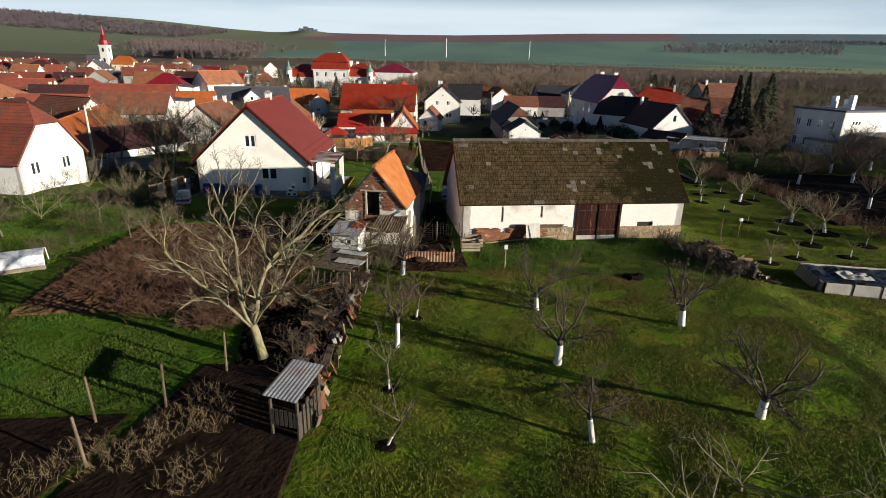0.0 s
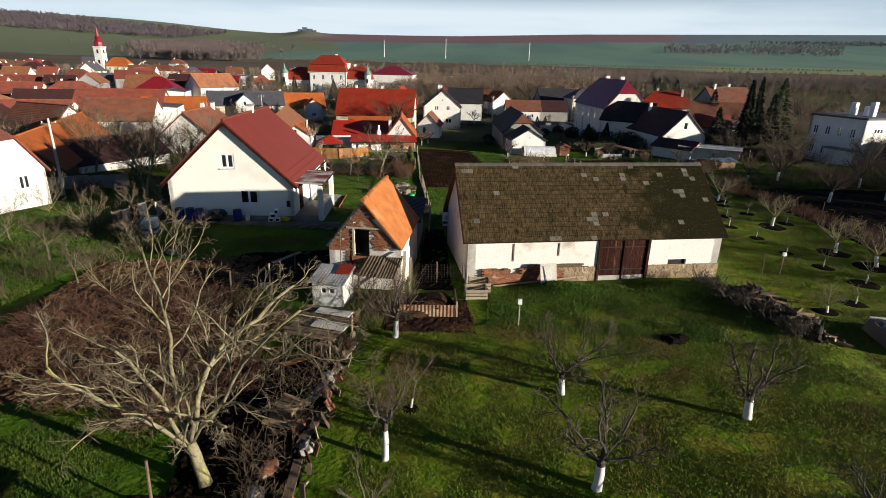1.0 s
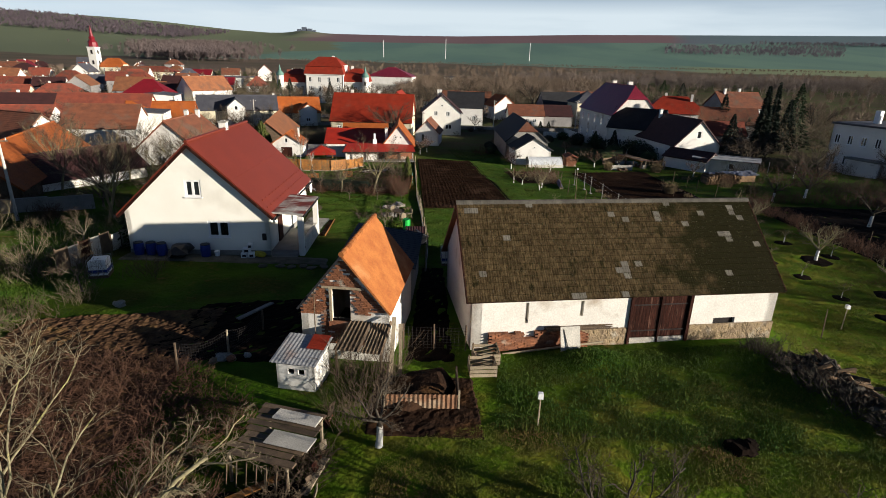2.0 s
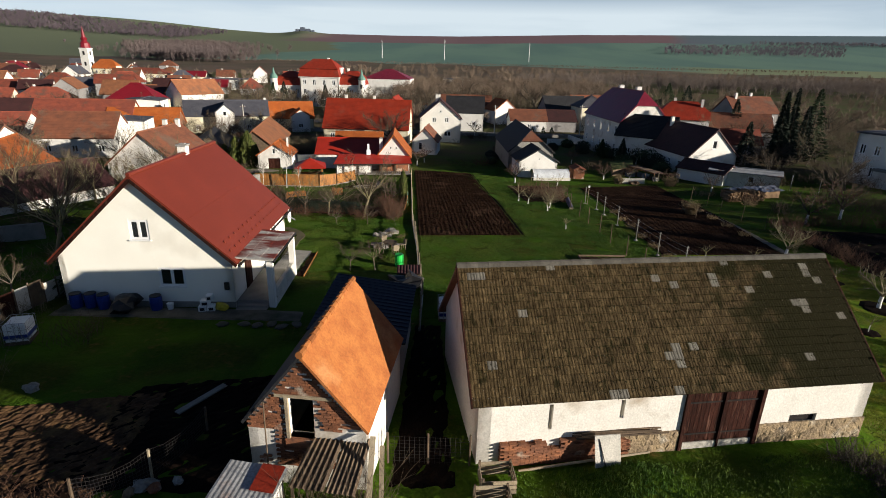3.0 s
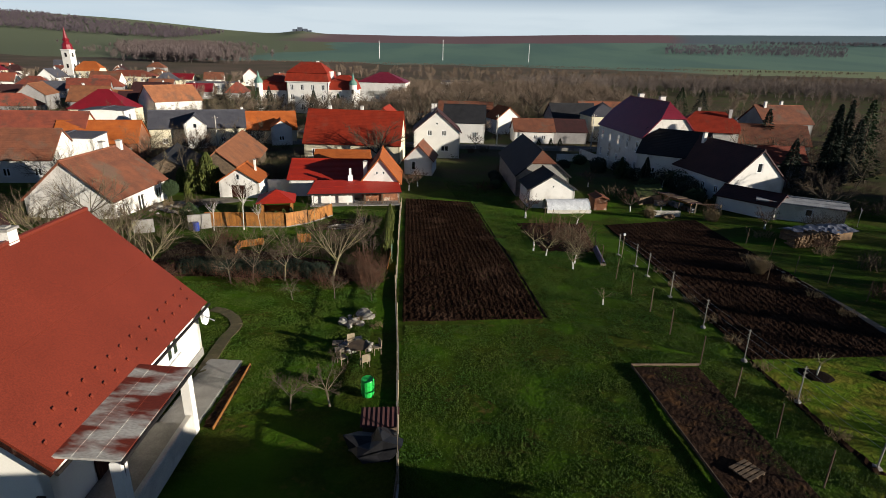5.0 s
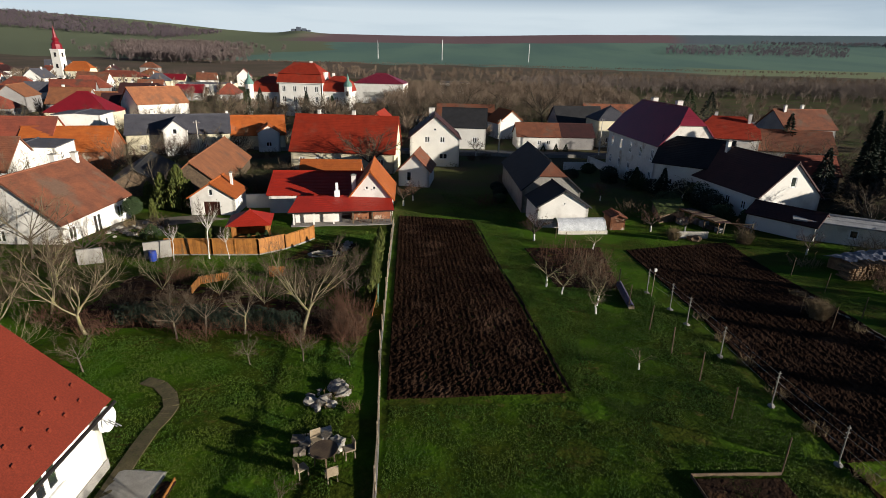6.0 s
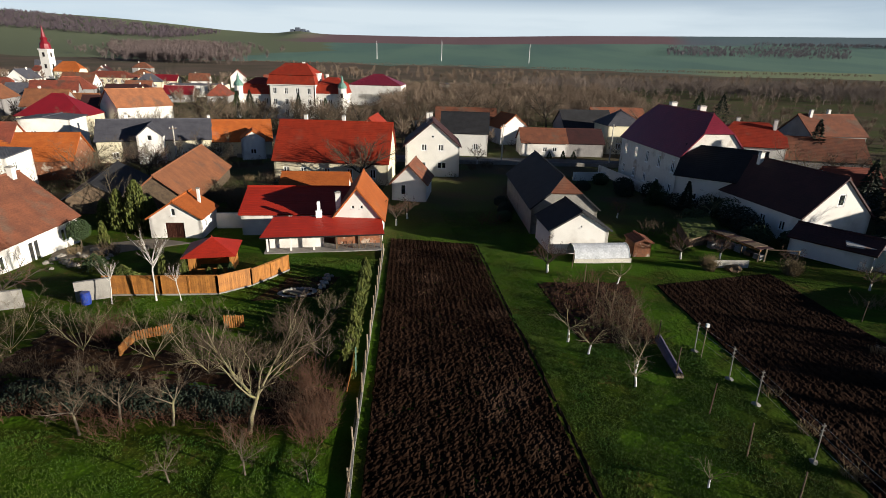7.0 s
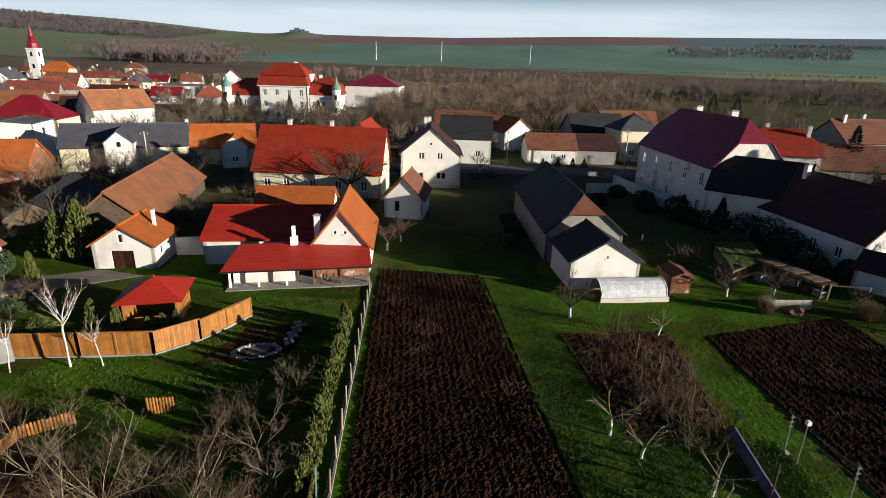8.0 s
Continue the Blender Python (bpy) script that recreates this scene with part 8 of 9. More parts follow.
net_fence()
for i, (x, y, r, m_) in enumerate(((-8.6, 29.2, 0.3, ROCK), (-8.2, 29.1, 0.24, BRICK), (-8.9, 28.9, 0.22, STONE), (-7.7, 29.5, 0.2, ROCK), (-16.2, 34.4, 0.3, ROCK))):
    solid("stone", M().lump((x, y, gz(x, y) + r * 0.3), r, 800 + i, 0.3, 0.7), m_, "rough stone lying beside the plot", "stone", "plot stones")
th = thing("plank", "grey plank lying in the shaded yard", "plank", (-9.0, 34.0, gz(-9, 34) + 0.1), 62, "loose planks")
part("board", M().block(-1.1, -0.14, 0, 1.1, 0.14, 0.05, 0.01), CONCRETE, th)
# junk by the tin shed
solid("covered_mound", M().lump((-2.0, 47.6, gz(-2, 47.6) + 0.25), 0.9, 71, 0.4, 0.6), BLACK_PLASTIC, "dark heap under sheets beside the tin shed", "heap")
th = thing("wheelbarrow_cover", "rusty sheet over a wood heap by the fence", "covered heap", (-2.1, 48.9, gz(-2.1, 48.9)), 5)
part("sheet", corrugated(M(), (-0.8, -0.5, 0.55), (0.8, -0.5, 0.55), (0.8, 0.5, 0.8), (-0.8, 0.5, 0.8), 8), DKBROWN_ROOF, th)
part("heap", M().block(-0.7, -0.45, 0, 0.7, 0.45, 0.52, 0.05), WOOD, th)
# bed edging
for a, b in (((10.9, 43.3), (10.4, 55.2)), ((10.4, 55.25), (14.1, 55.5)), ((-9.0, 48.5), (-9.5, 54.0))):
    th = thing("edging_board", "pale board edging a garden bed", "edging", (0, 0, 0), group="edging boards")
    part("board", M().beam((*a, gz(*a) + 0.08), (*b, gz(*b) + 0.08), 0.04, 0.14), WOOD if a[0] > 0 else ORANGE_WOOD, th)
th = thing("pallet", "small wooden pallet on the garden bed", "pallet", (12.2, 47.0, gz(12.2, 47) + 0.06), 30)
for k in range(5):
    part("slat", M().box(-0.5, -0.4 + k * 0.18, 0.06, 0.5, -0.28 + k * 0.18, 0.09), WOOD, th)
for k in (-0.42, 0.0, 0.42):
    part("runner", M().box(k - 0.04, -0.42, 0, k + 0.04, 0.45, 0.06), WOOD, th)
# covered pipe roll beside the canes
th = thing("log_clamp", "long low clamp under violet-grey sheet", "clamp", (13.75, 76.4, gz(13.75, 74.5)), -95)
part("sheet", M().sheet([[(4.4 * i / 14, 0.24 * math.cos(a), 0.06 + 0.4 * math.sin(a) + 0.04 * noise.noise(Vector((i, a, 1)))) for i in range(15)] for a in [math.pi * k / 6 for k in range(7)]]), mat("violet grey sheet", (0.12, 0.10, 0.16), (0.07, 0.06, 0.09), 0.6, 2, 14, 0.4, 0.03), th)
for k in range(6):
    part("log", M().tube([(4.3, -0.2 + 0.13 * (k % 3), 0.12 + 0.16 * (k // 3)), (4.6, -0.2 + 0.13 * (k % 3), 0.12 + 0.16 * (k // 3))], [0.07, 0.07], 7), PALE_WOOD, th)
# low whitewashed outbuildings with tarpaulins on the far side
house("open_shed", "low white outbuilding with a flat pale roof", 43.0, 94.5, 62, 4.0, 9.0, -0.45, -0.2, OLD_PLASTER, ZINC, gz=-2.6, over=0.5, course=2.0, category="shed", wins={"l": [(1.5, 0.8, 2.3, 1.7), (5, 0.8, 5.8, 1.7)]})
house("black_shed", "low shed with a dark roof by the yard", 38.6, 97.0, 40, 4.2, 7.0, -0.8, 0.2, PLASTER, DKBROWN_ROOF, gz=-2.6, over=0.3, category="shed")
th = thing("tarpaulin_stack", "woodstack under a blue-black tattered tarpaulin", "woodstack", (38.5, 84.0, gz(38, 84)), 20)
part("base", M().block(-3.6, -1.2, 0, 3.6, 1.2, 1.1, 0.2), LOG, th)
part("tarpaulin", M().sheet([[(-3.9 + 7.8 * i / 18, -1.6 + 3.2 * j / 8, 1.35 - 0.35 * abs(j - 4) / 4 + 0.22 * noise.noise(Vector((i * 0.7, j * 0.7, 9)))) for i in range(19)] for j in range(9)]), mat("blue black tarpaulin", (0.05, 0.06, 0.10), (0.16, 0.17, 0.2), 0.45, 2.2, 12, 0.4, 0.04), th)
for i, x in enumerate((44.5, 47.5, 50.5)):
    th = thing("washing_post", "T-shaped metal washing-line post", "post", (x, 92.0 - i * 1.5, gz(x, 92)), 60, "washing posts")
    part("upright", M().tube([(0, 0, -0.1), (0, 0, 2.2)], [0.04, 0.04], 6), GALV, th)
    part("arm", M().tube([(-0.8, 0, 2.2), (0.8, 0, 2.2)], [0.03, 0.03], 6), GALV, th)
    part("brace", M().tube([(-0.5, 0, 2.2), (0, 0, 1.8), (0.5, 0, 2.2)], [0.02] * 3, 5), GALV, th)


def yard_clutter():
    """Low sheds, boards and a rail fence in the shaded yard below the dark-roofed house."""
    corners = [Vector(p) for p in ((26.7, 106.5, -1.75), (30.8, 107.7, -1.55), (29.0, 101.2, -1.6), (25.1, 99.2, -1.8))]
    mid = sum(corners, Vector()) / 4
    th = thing("mossy_shed", "low board shed with a thick green moss roof", "shed", (0, 0, 0))
    FOOT.append((mid.x, mid.y, 5))
    for a, b in zip(corners, corners[1:] + corners[:1]):
        a, b = a.lerp(mid, 0.08), b.lerp(mid, 0.08)
        for k in range(7):
            p, q = a.lerp(b, (k + 0.02) / 7), a.lerp(b, (k + 0.98) / 7)
            low_, high = gz(p.x, p.y) - 0.05, min(p.z, q.z) - 0.04
            part("board", M().beam((p.x, p.y, (low_ + high) / 2), (q.x, q.y, (low_ + high) / 2), 0.04, high - low_), WOOD, th)
    up = [[corners[0].lerp(corners[1], i / 12).lerp(corners[3].lerp(corners[2], i / 12), j / 16) for i in range(13)] for j in range(17)]
    roof = M().sheet([[(p.x, p.y, p.z + 0.12 + 0.09 * noise.noise(p * 1.7)) for p in row] for row in up])
    roof.sheet([[(p.x, p.y, p.z) for p in row] for row in up])
    part("roof", roof, mat("thick green moss", (0.05, 0.085, 0.008), (0.085, 0.10, 0.012), 0.95, 1.5, 20, 0.7, 0.04), th, "cushion of bright green moss")
    # lean-to along its side, open to the plot
    th = thing("lean_to", "long low lean-to with a rotten plank roof", "lean-to", (28.5, 101.5, gz(28.5, 101.5)), -71.6)
    for k in range(10):
        x = k * 0.63
        part("roof_plank", M().block(x, -0.2, 1.42 + 0.02 * (k % 3), x + 0.6, 1.5, 1.47 + 0.02 * (k % 3), 0.01), WOOD if k % 3 else DKBROWN_ROOF, th)
    part("edge_beam", M().beam((-0.1, -0.2, 1.38), (6.4, -0.2, 1.36), 0.14), ORANGE_WOOD, th)
    for k in range(4):
        part("post", M().beam((k * 2.05 + 0.1, -0.15, -0.1), (k * 2.05 + 0.1, -0.15, 1.34), 0.1), WOOD, th)
    for k in range(5):
        part("crate", M().block(0.3 + k * 1.2, 0.5, -0.05, 1.1 + k * 1.2, 1.2, 0.5 + 0.12 * (k % 3), 0.02), (WOOD, GREY_PLASTER, ZINC)[k % 3], th)
    th = thing("rail_fence", "two posts with a single weathered top rail", "fence", (31.0, 95.6, gz(31.0, 95.6)), -7)
    for x in (0, 2.9):
        part("post", M().beam((x, 0, -0.1), (x + 0.05, 0, 1.35), 0.12), PALE_WOOD, th)
    part("rail", M().beam((0, 0, 1.28), (2.95, 0, 1.3), 0.08), WOOD, th)
    th = thing("rubbish_box", "grey metal box standing in the yard", "box", (27.6, 99.2, gz(27.6, 99.2)), 12)
    part("body", M().block(0, 0, 0, 1.3, 0.8, 0.6, 0.03), ZINC, th)
    part("lid", M().block(-0.03, -0.03, 0.604, 1.33, 0.83, 0.66, 0.02), GREY_ROOF, th)


yard_clutter()


def pole(x, y, h, label="pale concrete utility pole", lamp=False):
    th = thing("utility_pole", label, "pole", (x, y, gz(x, y)), 20, "utility poles")
    part("shaft", M().tube([(0, 0, -0.3), (0, 0, h)], [0.14, 0.09], 8), PALE_CONCRETE, th)
    part("crossarm", M().box(-0.6, -0.05, h - 0.5, 0.6, 0.05, h - 0.4), WOOD, th)
    for k in (-0.5, 0, 0.5):
        part("insulator", M().tube([(k, 0, h - 0.4), (k, 0, h - 0.22)], [0.04, 0.03], 6), WHITE_PAINT, th)


for x, y, h in ((10.2, 152, 7), (31.5, 152.5, 7.5), (-47.0, 137.5, 6.5), (-34.5, 50.5, 6.8), (-26.5, 146, 7), (57, 148, 8), (-62, 150, 7)):
    pole(x, y, h)

# ---- the rest of the village ----
H("barn_house", "old barn with a weathered orange roof and plank walls", -46.6, 67.0, 22, 7, 26, 0.9, 4.0, WOOD, ORANGE_TILE, gz=-1.4)
H("white_farm", "low whitewashed farm building with a dark mossy roof", -41.2, 67.6, -24, 6.4, 12, 0.3, 2.5, OLD_PLASTER, DKBROWN_ROOF, gz=-1.2, wins={"l": W(3, 9, 0.9, 1.7, 0.8)})
H("flat_house", "white cubic house with a flat roof", -59.4, 112.5, 18, 9, 8, 2.3, 2.55, PLASTER, GREY_ROOF, gz=-3.1, wins={"f": [(1.5, 3.4, 2.6, 4.6), (5, 3.4, 6.1, 4.6), (1.5, 0.8, 2.6, 2.0)], "r": [(2, 3.4, 3.1, 4.6)]}, over=0.1, verge=0.1)
H("red_long_house", "long house with a dull red roof", -73.0, 124.0, 100, 8.5, 18, 0.4, 4.6, CREAM, FADED_RED, gz=-3.1, wins={"l": W(5, 20, 1.0, 2.2)})
H("orange_barn", "barn with a bright orange tile roof", -62.0, 125.0, 105, 8, 13, 0.0, 3.2, BRICK, ORANGE_TILE, gz=-3.1)
H("terrace_house", "white house with an orange roof", -62.0, 106.0, 100, 8, 12, 0.5, 4.0, PLASTER, BROWN_TILE, gz=-3.0, wins={"l": W(3, 12, 1.0, 2.2)})
H("tall_white_house", "white house with a flat-looking roof", -73.5, 146.0, 15, 8, 8, 3.3, 3.6, PLASTER, GREY_ROOF, gz=-3.2, wins={"f": [(1.5, 3.4, 2.5, 4.5), (5, 3.4, 6, 4.5), (1.5, 1.0, 2.5, 2.0)]})
H("terrace_house", "white house with a red roof", -60.5, 84.0, 70, 8, 11, 1.2, 4.6, PLASTER, BROWN_TILE, gz=-2.4, wins={"l": W(3, 11, 1.0, 2.2), "f": W(2, 8, 1.0, 2.2)})
H("terrace_house", "cream house with a brown roof", -58.5, 66.0, 62, 8, 11, 1.6, 5.2, CREAM, BROWN_TILE, gz=-1.6, wins={"f": W(2, 8, 1.0, 2.2)})
H("orange_gable_house", "house with a bright orange roof and white gable", 52.0, 142.0, 78, 8, 10, 2.9, 6.2, PLASTER, RED_TILE, gz=-3.2, wins={"l": W(3, 10, 2.6, 4.2), "b": W(2, 8, 2.6, 4.2)}, chimneys=[(0.5, 2, 0.8), (-1.0, -3.5, 0.7)], hip=2.2, hipback=2.2)
H("grey_house", "tall grey house with a brown tile roof", 71.0, 152.0, 97, 9, 11, 3.9, 7.2, GREY_PLASTER, BROWN_TILE, gz=-3.1, over=0.3, wins={"l": [(3, 5, 4, 6.2), (9, 5, 10, 6.2)]}, chimneys=[(-0.5, 3.5, 0.9), (0.6, -1.0, 0.9)])
H("brown_roof_house", "house with a brown roof among spruces", 64.0, 142, 80, 8, 14, 0.8, 4.0, GREY_PLASTER, BROWN_TILE, gz=-3.2, wins={"l": W(3, 14, 1.0, 2.2)})
H("rust_shed", "low shed with a rusty red roof", 52.6, 117.0, 85, 5, 6.5, 0.9, 3.0, GREY_PLASTER, FADED_RED, gz=-3.0, category="shed")


def flats():
    w_, l_, h_ = 9.1, 16.0, 7.6
    th = thing("apartment_block", "two-storey bluish-white block with a flat roof", "apartment block", (71.5, 99.3, -2.85), -69.4)
    m = M()
    fw_ = [(0.6 + 2.1 * i, z, 1.5 + 2.1 * i, z + 1.5) for i in range(4) for z in (1.4, 4.6)]
    rw_ = [(2.2, 5.4, 4.4, 6.2)]
    wall_panel(m, (-w_ / 2, -l_ / 2, 0), (1, 0, 0), [(0, 0), (w_, 0), (w_, h_), (0, h_)], fw_)
    wall_panel(m, (w_ / 2, -l_ / 2, 0), (0, 1, 0), [(0, 0), (l_, 0), (l_, h_), (0, h_)], rw_)
    wall_panel(m, (w_ / 2, l_ / 2, 0), (-1, 0, 0), [(0, 0), (w_, 0), (w_, h_), (0, h_)], ())
    wall_panel(m, (-w_ / 2, l_ / 2, 0), (0, -1, 0), [(0, 0), (l_, 0), (l_, h_), (0, h_)], ())
    part("wall", m, PLASTER, th)
    for hole in fw_:
        window_in(th, (-w_ / 2, -l_ / 2, 0), (1, 0, 0), hole, 2)
    for hole in rw_:
        window_in(th, (w_ / 2, -l_ / 2, 0), (0, 1, 0), hole, 3)
    part("roof_slab", M().block(-w_ / 2 - 0.3, -l_ / 2 - 0.3, h_, w_ / 2 + 0.3, l_ / 2 + 0.3, h_ + 0.3, 0.05), GREY_ROOF, th)
    for k, (cx, cy, hh) in enumerate(((2.4, -4.0, 2.3), (0.6, -2.5, 1.5), (-1.2, -3.2, 2.0))):
        part("chimney", M().block(cx - 0.4, cy - 0.4, h_ + 0.3, cx + 0.4, cy + 0.4, h_ + 0.3 + hh, 0.03), WHITE_PAINT, th)
    part("porch_slab", M().block(-w_ / 2 + 4.0, -l_ / 2 - 1.6, 2.6, w_ / 2 + 0.4, -l_ / 2, 2.9, 0.03), CONCRETE, th)
    part("porch_wall", M().box(-w_ / 2 + 4.2, -l_ / 2 - 1.4, 0, w_ / 2 + 0.2, -l_ / 2 - 1.2, 2.6), PLASTER, th)
    part("annex", M().block(w_ / 2, -l_ / 2 + 2, 0, w_ / 2 + 7, l_ / 2 - 3, 4.2, 0.05), GREY_PLASTER, th)
    FOOT.append((71.5, 99.3, 12))


flats()


def ring_roof(m, cx, cy, levels):
    """A roof of sloping faces: (half width, half depth, height) from the eave up."""
    for (w0, d0, z0), (w1, d1, z1) in zip(levels, levels[1:]):
        lo = [(cx - w0, cy - d0, z0), (cx + w0, cy - d0, z0), (cx + w0, cy + d0, z0), (cx - w0, cy + d0, z0)]
        hi = [(cx - w1, cy - d1, z1), (cx + w1, cy - d1, z1), (cx + w1, cy + d1, z1), (cx - w1, cy + d1, z1)]
        m.add(lo + hi, [(i, (i + 1) % 4, 4 + (i + 1) % 4, 4 + i) for i in range(4)])
    w, d, z = levels[-1]
    return m.add([(cx - w, cy - d, z), (cx + w, cy - d, z), (cx + w, cy + d, z), (cx - w, cy + d, z)], [(0, 1, 2, 3)])


def manor():
    g = -2.6
    th = thing("manor_house", "white manor with a red mansard roof and two wings", "manor", (-47.7, 216.5, g))
    FOOT.append((-47.7, 216.5, 19))
    for cx, hw, hd, h, cols in ((0, 6.8, 6.5, 10.1, 4), (-11.2, 4.4, 5.0, 7.0, 3), (11.0, 4.2, 5.0, 7.6, 3)):
        m = M()
        holes = [(2 * hw * (k + 0.5) / cols - 0.55, z, 2 * hw * (k + 0.5) / cols + 0.55, z + 1.8) for k in range(cols) for z in ((1.2, 4.2, 7.3) if h > 9 else (1.2, 4.2))]
        wall_panel(m, (cx - hw, -hd, 0), (1, 0, 0), [(0, 0), (2 * hw, 0), (2 * hw, h), (0, h)], holes)
        wall_panel(m, (cx + hw, -hd, 0), (0, 1, 0), [(0, 0), (2 * hd, 0), (2 * hd, h), (0, h)], ())
        wall_panel(m, (cx + hw, hd, 0), (-1, 0, 0), [(0, 0), (2 * hw, 0), (2 * hw, h), (0, h)], ())
        wall_panel(m, (cx - hw, hd, 0), (0, -1, 0), [(0, 0), (2 * hd, 0), (2 * hd, h), (0, h)], ())
        part("wall", m, PLASTER, th)
        for hole in holes:
            window_in(th, (cx - hw, -hd, 0), (1, 0, 0), hole, 2)
        part("cornice", M().block(cx - hw - 0.3, -hd - 0.3, h - 0.35, cx + hw + 0.3, hd + 0.3, h, 0.05), PLASTER, th)
    part("roof", ring_roof(M(), 0, 0, [(7.3, 7.0, 10.1), (6.5, 6.2, 12.6), (6.8, 6.5, 12.7), (3.2, 0.4, 16.0)]), RED_TILE, th, "red two-stage mansard roof")
    part("wing_roof", ring_roof(M(), -11.2, 0, [(4.8, 5.4, 7.0), (3.9, 4.5, 9.6), (4.0, 4.6, 9.7), (1.4, 0.4, 11.6)]), RED_TILE, th)
    part("wing_roof", ring_roof(M(), 11.0, 0, [(4.6, 5.4, 7.6), (3.7, 4.5, 10.2), (3.8, 4.6, 10.3), (1.6, 0.4, 12.2)]), RED_TILE, th)
    part("side_gable", M().box(5.9, -2.4, 10.1, 7.0, 2.4, 13.2), PLASTER, th)
    for cx, cy in ((2.0, 0.8), (9.0, 1.0)):
        part("chimney", M().block(cx - 0.4, cy - 0.4, 11.0, cx + 0.4, cy + 0.4, 16.4 if cx < 5 else 13.0, 0.04), PLASTER, th)
    for x in (-63.9, -32.9):
        th = thing("corner_tower", "slim white tower with a green copper dome", "tower", (x, 211.0, g), 0, "corner towers")
        part("shaft", M().tube([(0, 0, 0), (0, 0, 9.2), (0, 0, 9.3)], [1.25, 1.2, 1.35], 12), PLASTER, th)
        part("dome", M().tube([(0, 0, 9.3), (0, 0, 10.0), (0, 0, 10.7), (0, 0, 11.1), (0, 0, 11.6), (0, 0, 13.0)], [1.45, 1.3, 0.8, 0.45, 0.42, 0.05], 12), COPPER_GREEN, th)
        for z in (3, 6.5):
            part("window_niche", M().box(-0.35, -1.32, z, 0.35, -1.15, z + 1.4), DARK_METAL, th)


manor()


def church():
    x, y, g = -222, 350, 0.5
    th = thing("church", "white church with a tall red spire", "church", (x, y, g + 1.6), 0)
    m = M().block(-2.4, -2.4, 0, 2.4, 2.4, 13.6, 0.15)
    part("tower", m, PLASTER, th)
    part("cornice", M().block(-2.65, -2.65, 13.4, 2.65, 2.65, 14.0, 0.1), PLASTER, th)
    part("spire", M().tube([(0, 0, 14.0), (0, 0, 15.3), (0, 0, 16.6), (0, 0, 17.6), (0, 0, 18.2), (0, 0, 19.2), (0, 0, 20.0), (0, 0, 26.0)], [2.9, 2.6, 2.5, 1.7, 1.3, 1.8, 1.1, 0.08], 8), MAGENTA_ROOF, th)
    part("cross", M().beam((0, 0, 26), (0, 0, 27.6), 0.15).beam((-0.5, 0, 27), (0.5, 0, 27), 0.15), DARK_METAL, th)
    for z in (4, 10):
        part("belfry_window", M().box(-0.6, -2.46, z, 0.6, -2.3, z + 2.2), DARK_METAL, th)
        part("belfry_window", M().box(2.3, -0.6, z, 2.46, 0.6, z + 2.2), DARK_METAL, th)
    house("church_nave", "church nave under an orange tile roof", x + 9.5, y + 3, 96, 9, 13, 5.0, 9.8, CREAM, ORANGE_TILE, gz=g, wins={"l": W(3, 13, 1.5, 3.6, 1.0)}, hip=3, category="church")


church()
house("town_hall", "long cream building with rows of windows", -173, 325, 95, 12, 26, 3.6, 6.2, CREAM, FADED_RED, gz=-2.6, wins={"l": W(8, 26, 1.2, 2.6, 1.4) + W(8, 26, 3.8, 5.2, 1.4)}, hip=6)
house("white_block", "long white flat-roofed building", -110, 281, 100, 11, 19, 3.1, 3.5, PLASTER, GREY_ROOF, gz=-1.8, over=0.1, wins={"l": W(4, 19, 2.6, 3.8, 2.0)})
house("yellow_block", "narrow yellow block beside the white building", -98.2, 280, 100, 10, 4.5, 3.4, 3.7, CREAM, GREY_ROOF, gz=-1.8, over=0.1)
house("maroon_hall", "long hall with a maroon hipped roof", -30.0, 268, 88, 16, 20, 6.0, 9.6, PLASTER, PURPLE_ROOF, gz=-2, hip=8, wins={"l": W(3, 26, 2.5, 4.5, 1.6)})
house("depot", "pale flat depot behind the wood", 0.5, 332, 90, 14, 16, 4.6, 4.9, PALE_CONCRETE, GREY_ROOF, gz=-1, over=0.1, wins={"l": W(4, 16, 3.0, 4.4, 1.6)})
house("rust_house", "house with a rust-brown roof behind the cottage", 3.5, 186, 90, 9, 15, 0.8, 4.0, PLASTER, BROWN_TILE, gz=-3)
house("orange_cottage", "cottage with a pale orange roof", 13.5, 178, 20, 7, 8, 0.8, 3.6, PLASTER, ORANGE_TILE, gz=-3.2)
house("white_garage", "white flat garage by the wood", -6.5, 190, 90, 5, 8, 0.6, 0.9, PLASTER, ORANGE_TILE, gz=-3.0, over=0.1)
house("pink_barn", "far building with a pinkish roof", 44, 195, 95, 8, 14, 1.6, 4.4, GREY_PLASTER, BROWN_TILE, gz=-3.0)
house("black_cottage", "cottage with a dark roof behind the beige house", 31.5, 178, 100, 8, 12, 1.4, 4.8, GREY_PLASTER, DARK_ROOF, gz=-3.1)
house("blue_roof_house", "house with a slate-blue roof", 78, 168, 95, 8, 16, 0.4, 3.0, GREY_PLASTER, GREY_ROOF, gz=-3.2)


